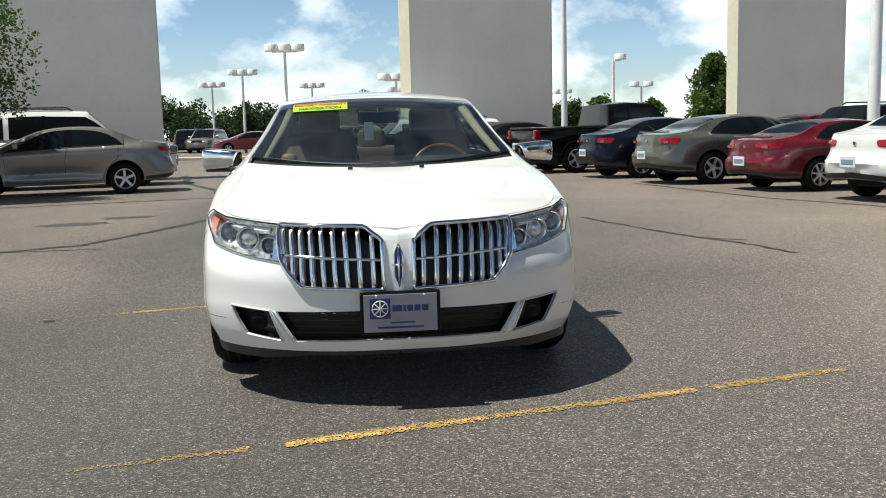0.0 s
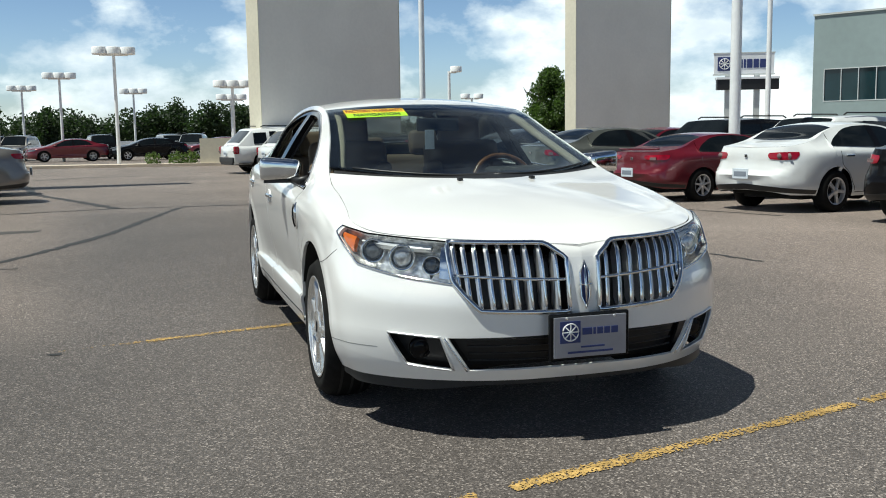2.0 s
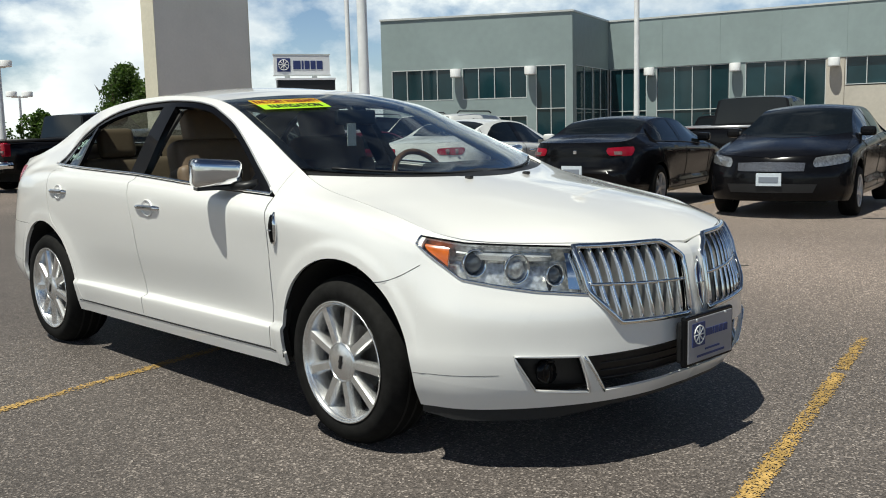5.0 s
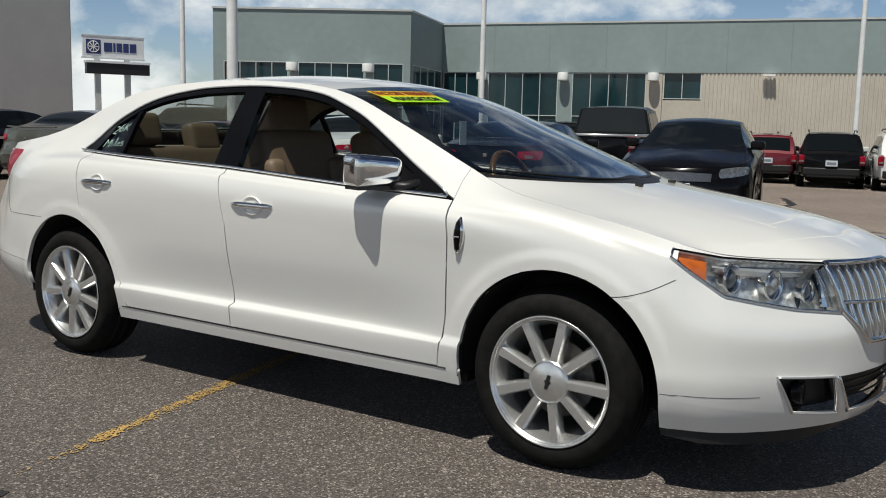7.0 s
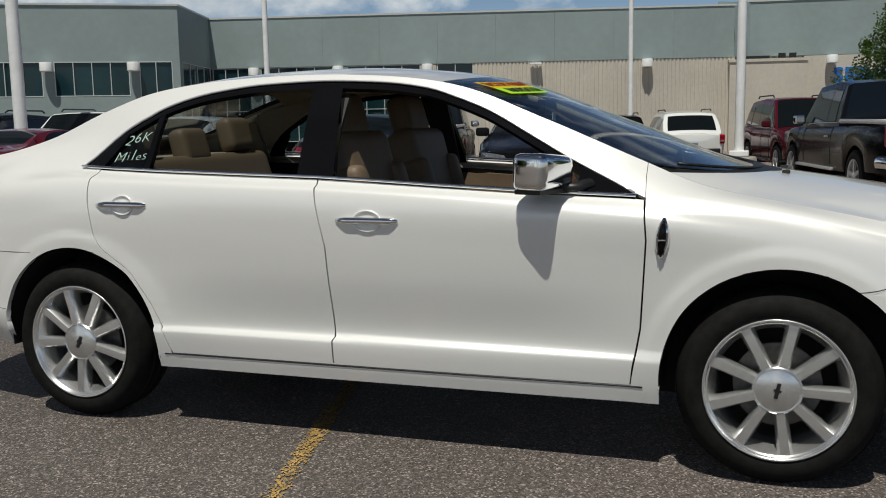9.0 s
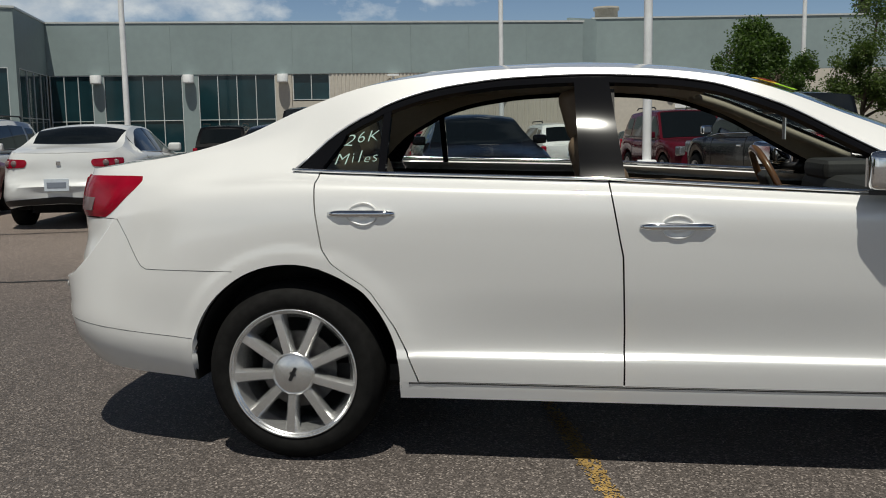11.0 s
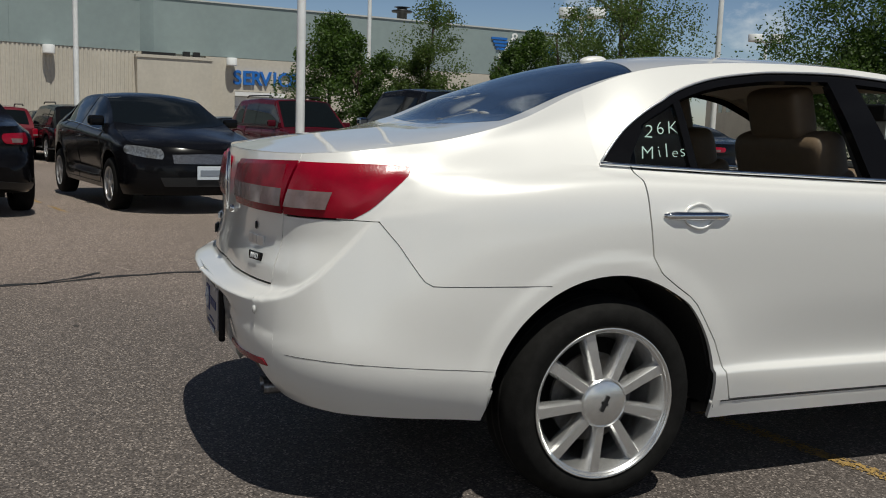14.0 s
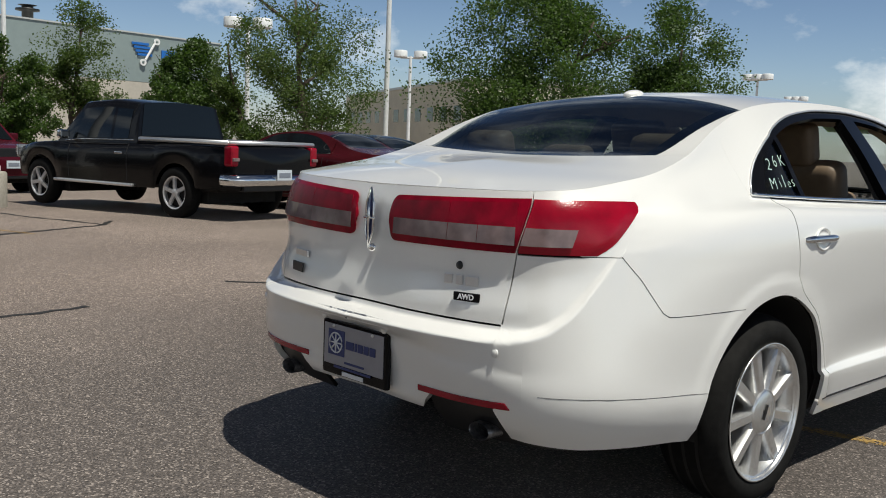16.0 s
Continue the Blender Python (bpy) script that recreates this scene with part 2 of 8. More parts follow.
def part(name, bm, mat, parent=None, label="", smooth=False):
    me = bpy.data.meshes.new(name)
    bm.to_mesh(me)
    bm.free()
    me.materials.append(mat)
    if smooth:
        me.shade_smooth()
    ob = new(name, me)
    if parent:
        ob.parent = parent
    if label:
        ob["label"] = label
    return ob


def thing(name, label, category, m=None, group="", kind=""):
    ob = new(name)
    ob.empty_display_size = 0.2
    if m is not None:
        ob.matrix_world = m
    return tagged(ob, label, category, group, kind)


class Soup:
    """Verts and faces gathered for one mesh."""

    def __init__(self):
        self.v, self.f = [], []

    def add(self, verts, faces):
        k = len(self.v)
        self.v += [tuple(p) for p in verts]
        self.f += [tuple(i + k for i in q) for q in faces]
        return self

    def box(self, c, s, rot=None, taper=1.0):
        x, y, z = (d / 2 for d in s)
        p = [(-x, -y, -z), (x, -y, -z), (x, y, -z), (-x, y, -z), (-x * taper, -y * taper, z), (x * taper, -y * taper, z), (x * taper, y * taper, z), (-x * taper, y * taper, z)]
        r = rot or Matrix.Identity(3)
        return self.add([Vector(c) + r @ Vector(q) for q in p], [(0, 3, 2, 1), (4, 5, 6, 7), (0, 1, 5, 4), (1, 2, 6, 5), (2, 3, 7, 6), (3, 0, 4, 7)])

    def tube(self, pts, radius, n=8, closed=False, cap=True, flat=1.0, up=(0, 0, 1)):
        """A round bar along pts; radius: one or one per point; flat squeezes it along the second axis."""
        pts = [Vector(p) for p in pts]
        rs = radius if isinstance(radius, (list, tuple)) else [radius] * len(pts)
        rings = []
        for i, p in enumerate(pts):
            a = pts[i - 1] if i or closed else p
            b = pts[(i + 1) % len(pts)] if i + 1 < len(pts) or closed else p
            d = (b - a).normalized()
            s = d.cross(Vector(up))
            s = s.normalized() if s.length > 1e-4 else d.cross(Vector((1, 0.1, 0))).normalized()
            t = s.cross(d)
            rings.append([p + rs[i] * (math.cos(q) * s + flat * math.sin(q) * t) for q in (2 * math.pi * k / n for k in range(n))])
        v = [q for r in rings for q in r]
        m = len(pts)
        f = [(i * n + k, i * n + (k + 1) % n, (i + 1) % m * n + (k + 1) % n, (i + 1) % m * n + k) for i in range(m if closed else m - 1) for k in range(n)]
        if cap and not closed:
            f += [tuple(range(n))[::-1], tuple((m - 1) * n + k for k in range(n))]
        return self.add(v, f)

    def lathe(self, prof, centre, axis="x", n=40, sign=1):
        """A ring of revolution; prof: (radius, along the axis)."""
        v, f = [], []
        for r, h in prof:
            for k in range(n):
                a = 2 * math.pi * k / n
                c, s = r * math.cos(a), r * math.sin(a)
                q = {"x": (sign * h, c, s), "y": (c, sign * h, s), "z": (c, s, sign * h)}[axis]
                v.append(Vector(centre) + Vector(q))
        for i in range(len(prof) - 1):
            f += [(i * n + k, i * n + (k + 1) % n, (i + 1) * n + (k + 1) % n, (i + 1) * n + k) for k in range(n)]
        return self.add(v, f)

    def grid(self, P):
        a, b = P.shape[:2]
        return self.add(P.reshape(-1, 3), [(i * b + j, (i + 1) * b + j, (i + 1) * b + j + 1, i * b + j + 1) for i in range(a - 1) for j in range(b - 1)])

    def slab(self, P, depth, out):
        """A curved sheet with an inner face and edges; out: a point that lies behind it."""
        a, b = P.shape[:2]
        N = np.cross(np.gradient(P, axis=0), np.gradient(P, axis=1))
        N /= np.linalg.norm(N, axis=2, keepdims=True) + 1e-9
        sign = np.sign(np.sum(N * (P - np.array(out)), axis=2).mean()) or 1
        N = N * sign
        Q = P - depth * N
        idx = lambda i, j: i * b + j  # noqa: E731
        F = [(idx(i, j), idx(i + 1, j), idx(i + 1, j + 1), idx(i, j + 1)) for i in range(a - 1) for j in range(b - 1)]
        if sign < 0:
            F = [q[::-1] for q in F]
        self.add(P.reshape(-1, 3), F)
        self.add(Q.reshape(-1, 3), [q[::-1] for q in F])
        ring = [(i, 0) for i in range(a)] + [(a - 1, j) for j in range(1, b)] + [(i, b - 1) for i in range(a - 2, -1, -1)] + [(0, j) for j in range(b - 2, 0, -1)]
        n = len(ring)
        self.add([P[c] for c in ring] + [Q[c] for c in ring], [(k, (k + 1) % n, n + (k + 1) % n, n + k) for k in range(n)])
        return self

    def make(self, name, mat, parent=None, label="", smooth=True):
        return raw(name, self.v, self.f, mat, parent, label, smooth)


def flat_normals(ob, angle=35):
    """Keeps edges sharper than the angle crisp."""
    bm = bmesh.new()
    bm.from_mesh(ob.data)
    bmesh.ops.remove_doubles(bm, verts=bm.verts, dist=0.0004)
    bmesh.ops.recalc_face_normals(bm, faces=bm.faces)
    for e in bm.edges:
        if len(e.link_faces) == 2 and e.calc_face_angle(0) > radians(angle):
            e.smooth = False
    bm.to_mesh(ob.data)
    bm.free()
    return ob


def bevel_box(name, c, s, mat, parent=None, label="", r=0.01, seg=2, rot=None):
    bm = bmesh.new()
    bmesh.ops.create_cube(bm, size=1)
    for v in bm.verts:
        v.co = Vector((v.co.x * s[0], v.co.y * s[1], v.co.z * s[2]))
    bmesh.ops.bevel(bm, geom=bm.edges[:], offset=min(r, min(s) * 0.45), segments=seg, affect="EDGES", profile=0.6)
    if rot:
        bmesh.ops.rotate(bm, verts=bm.verts, matrix=rot)
    bmesh.ops.translate(bm, verts=bm.verts, vec=c)
    return part(name, bm, mat, parent, label)


def writing(name, text, size, m, mat, parent=None, depth=0.002, bold=0.0, slant=0.0):
    cu = bpy.data.curves.new(name, "FONT")
    cu.body, cu.size, cu.extrude, cu.offset, cu.shear = text, size, depth, bold, slant
    cu.align_x, cu.align_y = "CENTER", "CENTER"
    tmp = bpy.data.objects.new(name, cu)
    me = bpy.data.meshes.new_from_object(tmp)
    bpy.data.objects.remove(tmp)
    me.materials.clear()
    me.materials.append(mat)
    ob = new(name, me)
    if parent:
        ob.parent = parent
    ob.matrix_local = m
    return ob

# ---- setting: ground, painted lines, cracks, buildings ----
M_CLAD = material("grey_green_cladding", (0.274, 0.340, 0.341), 0.6, vary=0.04, scale=3, stain=0.06, stain_scale=0.35)
M_TANWALL = material("tan_ribbed_wall", (0.56, 0.52, 0.45), 0.75, vary=0.05, scale=6, stain=0.08, stain_scale=0.4)
M_CREAM = material("cream_render", (0.66, 0.62, 0.50), 0.85, vary=0.04, scale=8, stain=0.07, stain_scale=0.5, bump=0.003, bump_scale=30)
M_SLAB = material("beige_render", (0.87, 0.83, 0.77), 0.9, vary=0.02, scale=9, stain=0.04, stain_scale=0.6, bump=0.0015, bump_scale=25)
M_COPING = material("pale_metal_coping", (0.62, 0.64, 0.62), 0.45, 0.2, vary=0.05, scale=5)
M_BGLASS = material("dark_teal_glazing", (0.010, 0.036, 0.045), 0.06, spec=0.45, vary=0.3, scale=0.6)
M_FRAME = material("white_window_frame", (0.62, 0.66, 0.66), 0.5, vary=0.05, scale=12)
M_WHITE = material("white_painted_metal", (0.86, 0.87, 0.87), 0.35, vary=0.05, scale=7, stain=0.06, stain_scale=1.1)
M_CONC = material("grey_concrete", (0.36, 0.335, 0.29), 0.9, vary=0.12, scale=22, stain=0.12, stain_scale=3, bump=0.003, bump_scale=60)
M_KERB = material("pale_kerb_concrete", (0.55, 0.47, 0.38), 0.9, vary=0.1, scale=9, stain=0.1, stain_scale=1)
M_BLUE = material("blue_sign_letters", (0.02, 0.16, 0.55), 0.4, vary=0.05, scale=20)
M_NAVY = material("navy_print", (0.03, 0.045, 0.16), 0.5)
M_SIGN = material("white_sign_face", (0.80, 0.81, 0.83), 0.4, vary=0.02, scale=6)
M_SEAL = material("tar_crack_sealer", (0.022, 0.021, 0.020), 0.6, vary=0.3, scale=25)
M_OIL = material("old_oil_stain", (0.055, 0.050, 0.046), 0.7, vary=0.2, scale=8)
M_BARK = material("grey_brown_bark", (0.10, 0.075, 0.055), 0.9, vary=0.3, scale=14, bump=0.006, bump_scale=40)


def leaf_material(name, c):
    m = bpy.data.materials.new(name)
    m.use_nodes = True
    n, l = m.node_tree.nodes, m.node_tree.links
    b = n["Principled BSDF"]
    b.inputs["Roughness"].default_value = 0.55
    geo = n.new("ShaderNodeNewGeometry")
    ramp = n.new("ShaderNodeValToRGB")
    ramp.color_ramp.elements[0].color = (c[0] * .55, c[1] * .6, c[2] * .55, 1)
    ramp.color_ramp.elements[1].color = (c[0] * 1.5, c[1] * 1.35, c[2] * 1.2, 1)
    l.new(geo.outputs["Random Per Island"], ramp.inputs["Fac"])
    l.new(ramp.outputs["Color"], b.inputs["Base Color"])
    tl = n.new("ShaderNodeBsdfTranslucent")
    tl.inputs["Color"].default_value = (c[0] * 1.6, c[1] * 1.7, c[2], 1)
    mx = n.new("ShaderNodeMixShader")
    mx.inputs["Fac"].default_value = 0.42
    l.new(b.outputs["BSDF"], mx.inputs[1])
    l.new(tl.outputs["BSDF"], mx.inputs[2])
    l.new(mx.outputs["Shader"], n["Material Output"].inputs["Surface"])
    return m


M_LEAF = leaf_material("green_leaves", (0.055, 0.102, 0.022))
M_LEAF2 = leaf_material("dull_green_leaves", (0.072, 0.116, 0.030))
M_FARLEAF = leaf_material("far_foliage", (0.023, 0.044, 0.016))

FALL_X, FALL = 5.0, .015


def lot_z(x):
    """The lot falls gently away to the east, as far as the buildings."""
    return -FALL * min(max(0.0, x - FALL_X), 50.0)


gx = (-900, FALL_X, FALL_X + 50, 900)
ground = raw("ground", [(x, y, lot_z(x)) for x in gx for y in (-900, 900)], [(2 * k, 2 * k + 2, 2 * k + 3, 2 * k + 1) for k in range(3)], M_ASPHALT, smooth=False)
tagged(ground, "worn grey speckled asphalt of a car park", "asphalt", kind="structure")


def worn_strip(name, a, b, width, mat, label, gaps=0.25, seed=1, z=.004):
    """A painted line of many ragged flakes, worn through in places."""
    rnd = random.Random(seed)
    a, b = Vector((*a, 0)), Vector((*b, 0))
    d = (b - a).normalized()
    n = Vector((-d.y, d.x, 0))
    L = (b - a).length
    v, f = [], []
    s = 0.0
    wear = 0.0
    wave = [(rnd.uniform(.5, 6.0), rnd.uniform(0, 6.28), rnd.uniform(.3, 1)) for _ in range(7)]
    count = int(L * 3200)
    for _ in range(count):
        s = rnd.uniform(0, L)
        wear = sum(w * math.sin(q * s + p) for q, p, w in wave) / 3.2
        off = rnd.triangular(-.5, .5, rnd.uniform(-.3, .3))
        if rnd.random() < gaps * (1.45 + .75 * wear) + .45 * abs(2 * off) ** 3:
            continue
        r0 = rnd.uniform(.0022, .0062)
        k = len(v)
        m = rnd.randint(5, 7)
        turn = rnd.uniform(0, 6.28)
        for q in range(m):
            a_ = turn + 6.283 * q / m
            p = a + d * (s + r0 * 1.3 * rnd.uniform(.6, 1.2) * math.cos(a_)) + n * (off * width + r0 * rnd.uniform(.6, 1.1) * math.sin(a_))
            v.append((p.x, p.y, z + lot_z(p.x) + k * 2e-8))
        f.append(tuple(range(k, k + m)))
    ob = raw(name, v, f, mat, smooth=False)
    return tagged(ob, label, "painted line", "stall lines", "stuff")


worn_strip("stall_line", (-.47, -2.775), (1.30, -2.345), .095, M_YELLOW, "worn yellow stall line flaking off the asphalt", .40, 3)
worn_strip("stall_line", (1.37, -2.325), (2.12, -2.135), .09, M_YELLOW, "worn yellow end of a stall line", .50, 24)
worn_strip("stall_line", (-1.22, -2.935), (-.60, -2.80), .09, M_YELLOW, "thin yellow remains of a stall line", .62, 13)
worn_strip("stall_line", (-1.75, -3.05), (-1.30, -2.95), .085, M_YELLOW, "faint yellow remains of a stall line", .78, 14)
worn_strip("stall_line", (-1.66, .122), (.9, .72), .10, M_YELLOW, "worn yellow stall line running under the white sedan", .36, 4)
worn_strip("stall_line", (-2.14, .009), (-1.68, .117), .09, M_YELLOW, "faint yellow stall line beside the white sedan", .60, 15)
worn_strip("stall_line", (-5.6, 2.05), (-3.2, 2.6), .09, M_YELLOW, "faint yellow stall line almost worn away", .72, 5)
worn_strip("stall_line", (8.4, 3.0), (12.8, 4.05), .09, M_YELLOW, "worn yellow stall line between parked cars", .5, 6)
worn_strip("stall_line", (8.8, .2), (13.2, 1.25), .09, M_YELLOW, "worn yellow stall line beside the black sedan", .5, 7)


def crack(pts, width, seed, label="black tar-sealed crack wandering over the asphalt"):
    rnd = random.Random(seed)
    P = [Vector((*p, 0)) for p in pts]
    v, f = [], []
    for i in range(len(P) - 1):
        L = (P[i + 1] - P[i]).length
        m = max(2, int(L / .12))
        for k in range(m + (i == len(P) - 2)):
            p = P[i].lerp(P[i + 1], k / m)
            d = (P[i + 1] - P[i]).normalized()
            n = Vector((-d.y, d.x, 0))
            p = p + n * rnd.uniform(-.02, .02)
            w = width * rnd.uniform(.7, 1.9) / 2
            v += [(q.x, q.y, .003 + lot_z(q.x)) for q in (p - n * w, p + n * w)]
    f = [(2 * i, 2 * i + 2, 2 * i + 3, 2 * i + 1) for i in range(len(v) // 2 - 1)]
    ob = raw("sealed_crack", v, f, M_SEAL, smooth=False)
    return tagged(ob, label, "crack", "cracks", "stuff")

crack([(2.79, 5.6), (3.0, 4.56), (3.30, 3.3), (3.36, 3.1), (3.62, 2.44), (3.75, 1.70)], .045, 11)
crack([(3.34, 3.11), (3.74, 2.73)], .03, 12)
crack([(-5.6, 3.5), (-3.85, 3.95), (-3.15, 4.35), (-2.64, 5.6), (-2.18, 7.0), (-1.91, 8.22), (-1.53, 9.91), (-1.16, 11.56)], .09, 13)
crack([(-3.85, 3.92), (-2.84, 3.95)], .03, 14)
crack([(-6.6, 10.6), (-4.9, 11.1), (-2.3, 11.8), (-1.2, 11.8), (.05, 11.7), (1.63, 12.74)], .10, 15)
crack([(-2.2, 11.8), (-3.15, 14.6), (-4.2, 17.5), (-4.6, 20.3), (-5.0, 22.2)], .15, 16)
crack([(-5.1, 26.0), (-3.7, 27.3), (-1.9, 27.6)], .18, 17)
crack([(5.6, 12.4), (6.3, 7.98), (7.15, 5.97)], .065, 18)
crack([(4.28, .36), (4.05, .1), (3.98, -.17), (4.17, -.38)], .035, 19)
crack([(8.9, .57), (9.37, -.32), (9.76, -1.0), (10.38, -1.42)], .07, 20)
crack([(12.45, -.6), (11.35, -.7), (10.7, -.92), (9.9, -1.05)], .06, 21)
crack([(16.86, 2.22), (14.66, 1.5), (13.8, 1.54)], .10, 22)
crack([(1.21, -.73), (1.42, -.68)], .025, 23, "short tar-sealed crack beside the sedan")
crack([(-2.19, -.06), (-2.12, -.04)], .03, 24, "small tar spot on the asphalt")


def stain(name, x, y, rx, ry, turn, seed, label):
    rnd = random.Random(seed)
    n = 28
    v = [(x, y, .002)]
    for k in range(n):
        a = 2 * math.pi * k / n
        r = rnd.uniform(.75, 1.1)
        p = Matrix.Rotation(turn, 2) @ Vector((rx * r * math.cos(a), ry * r * math.sin(a)))
        v.append((x + p.x, y + p.y, .002))
    ob = raw(name, v, [(0, 1 + k, 1 + (k + 1) % n) for k in range(n)], M_OIL, smooth=False)
    return tagged(ob, label, "stain", kind="stuff")


stain("oil_stain", -3.95, 7.0, .55, .30, .2, 31, "dark old oil stain soaked into the asphalt")
stain("oil_stain", -3.4, 7.85, .45, .22, .1, 32, "dark old oil stain soaked into the asphalt")
stain("dry_leaf", 2.0, 2.88, .03, .015, .3, 33, "small dark dead leaf on the asphalt")


class Wall:
    """A straight facade from a to b; places are (along, out towards the car park, up)."""

    def __init__(self, a, b, towards=(0, 0), ks=1.0, kz=1.0):
        self.ks, self.kz = ks, kz
        self.a = Vector((*a, 0))
        self.d = (Vector((*b, 0)) - self.a).normalized()
        self.length = (Vector((*b, 0)) - self.a).length / ks
        n = Vector((-self.d.y, self.d.x, 0))
        self.n = n if n.dot(Vector((*towards, 0)) - self.a) > 0 else -n

    def at(self, s, o, z):
        return self.a + self.d * s * self.ks + self.n * o + Vector((0, 0, 1.2 + (z - 1.2) * self.kz if z else -.85))

    def box(self, soup, s0, s1, o0, o1, z0, z1):
        p = [self.at(s, o, z) for z in (z0, z1) for s, o in ((s0, o0), (s1, o0), (s1, o1), (s0, o1))]
        return soup.add(p, [(0, 1, 2, 3), (7, 6, 5, 4), (4, 5, 1, 0), (5, 6, 2, 1), (6, 7, 3, 2), (7, 4, 0, 3)])

    def make(self, name, mat, parent, *spans, label=""):
        for q in spans[1:]:
            self.make(name, mat, parent, q, label=label)
        s = Soup()
        self.box(s, *spans[0])
        ob = s.make(name, mat, parent, label, smooth=False)
        bm = bmesh.new()
        bm.from_mesh(ob.data)
        bmesh.ops.recalc_face_normals(bm, faces=bm.faces)
        bm.to_mesh(ob.data)
        bm.free()
        return ob

    def window(self, parent, s0, s1, z0, z1, cols, rows, deep=.12, bar=.038):
        """Rows and columns of recessed panes with pale bars."""
        spans = [(s0 - bar / 2, s1 + bar / 2, -deep, .012, z, z + bar) for z in (z0 - bar / 2, z1 - bar / 2)]
        zr = [z0 + (z1 - z0) * r for r in rows]
        spans += [(s0, s1, -deep, .0, z - bar / 2, z + bar / 2) for z in zr]
        ws = [s0 + (s1 - s0) * k / cols for k in range(cols + 1)]
        spans += [(s - bar / 2, s + bar / 2, -deep, .006, z0, z1) for s in ws]
        w = self.make("window", M_FRAME, parent, *spans)
        cuts = [z0] + zr + [z1]
        for k in range(cols):
            for q in range(len(cuts) - 1):
                self.make("pane", M_BGLASS, w, (ws[k], ws[k + 1], -deep - .02, -deep + .02, cuts[q], cuts[q + 1]))
        return w


showroom = thing("dealership_building", "two-storey car dealership with grey-green cladding, dark glazing and tan ribbed walls", "building")
WA, WR = Wall((28.0, 31.7), (32.9, 23.65), ks=.866, kz=.94), Wall((32.9, 23.65), (38.5, 25.6), (40, 0), .94, .94)
WB, WC = Wall((38.5, 25.6), (45.1, .15), ks=.94, kz=.94), Wall((46.2, -.3), (49.8, -26))
RH, FASC = 6.8, 4.22
# left wing
la = WA.length
WA.make("wing_wall", M_CLAD, showroom, (0, la, -.5, 0, FASC, RH), (0, .58, -.5, 0, 0, FASC), (4.16, 4.72, -.5, .0, 0, FASC), (8.36, 8.86, -.5, 0, 0, FASC), (10.5, la, -.5, 0, 0, FASC), (.58, 4.16, -.5, 0, 1.72, 2.62), (4.72, 8.36, -.5, 0, 1.72, 2.62), (.58, 4.16, -.5, 0, 0, .6), (4.72, 8.36, -.5, 0, 0, .6))
WA.window(showroom, .6, 4.14, 2.64, FASC - .02, 4, [], .08)
WA.window(showroom, 4.74, 8.34, 2.64, FASC - .02, 4, [], .08)
WA.window(showroom, .6, 4.14, .62, 1.70, 4, [], .08)
WA.window(showroom, 4.74, 8.34, .62, 1.70, 4, [], .08)
WA.window(showroom, 8.88, 10.48, .3, FASC - .02, 2, [.45], .08)
WR.make("return_wall", M_CLAD, showroom, (.02, WR.length, -.5, 0, FASC, RH), (.02, .5, -.5, 0, 0, FASC))
WR.window(showroom, .52, WR.length - .1, .2, FASC - .02, 4, [.45], .05)
lb = WB.length
fascia = [(k * 3.1, min((k + 1) * 3.1, lb) - .006, -.5, .05, FASC - .02, RH) for k in range(9)]
WB.make("upper_wall", M_CLAD, showroom, *fascia)
WB.make("pier", M_CLAD, showroom, (2.2, 2.75, -.4, .02, 0, FASC - .02))
WB.make("pier", M_CLAD, showroom, (6.7, 7.5, -.4, .02, 0, FASC - .02))
WB.make("pier", M_TANWALL, showroom, (11.45, 12.3, -.4, .02, 0, FASC - .02))
for s0, s1, c in ((.1, 2.18, 3), (2.77, 6.68, 4), (7.52, 11.43, 4)):
    WB.window(showroom, s0, s1, .2, FASC - .05, c, [.42], .08)
WB.make("tan_wall_above", M_TANWALL, showroom, (12.32, 14.32, -.4, 0, 0, 2.78), (12.32, 12.36, -.4, 0, 2.78, FASC - .02), (14.28, 14.32, -.4, 0, 2.78, FASC - .02))
WB.window(showroom, 12.38, 14.26, 2.86, FASC - .03, 2, [], .15)


def ribbed(wall, s0, s1, z0, z1, period=.2, depth=.03):
    n = int((s1 - s0) / period)
    v, f = [], []
    for k in range(n):
        for q, o in ((0, 0), (.25, 0), (.4, depth), (.85, depth)):
            s = s0 + (k + q) * period
            v += [wall.at(s, o, z0), wall.at(s, o, z1)]
    v += [wall.at(s1, 0, z0), wall.at(s1, 0, z1)]
    f = [(2 * i, 2 * i + 2, 2 * i + 3, 2 * i + 1) for i in range(len(v) // 2 - 1)]
    return raw("ribbed_wall", v, f, M_TANWALL, showroom, "tan vertically ribbed metal wall", smooth=False)


ribbed(WB, 14.32, lb, 0, FASC - .02)
WB.make("wall_core", M_TANWALL, showroom, (14.32, lb, -.4, -.05, 0, FASC))
WB.make("coping", M_COPING, showroom, (-.02, lb, -.55, .09, RH, RH + .09))
WA.make("coping", M_COPING, showroom, (-.04, la + .04, -.55, .06, RH, RH + .09))
WR.make("coping", M_COPING, showroom, (.07, WR.length, -.55, .06, RH, RH + .09))
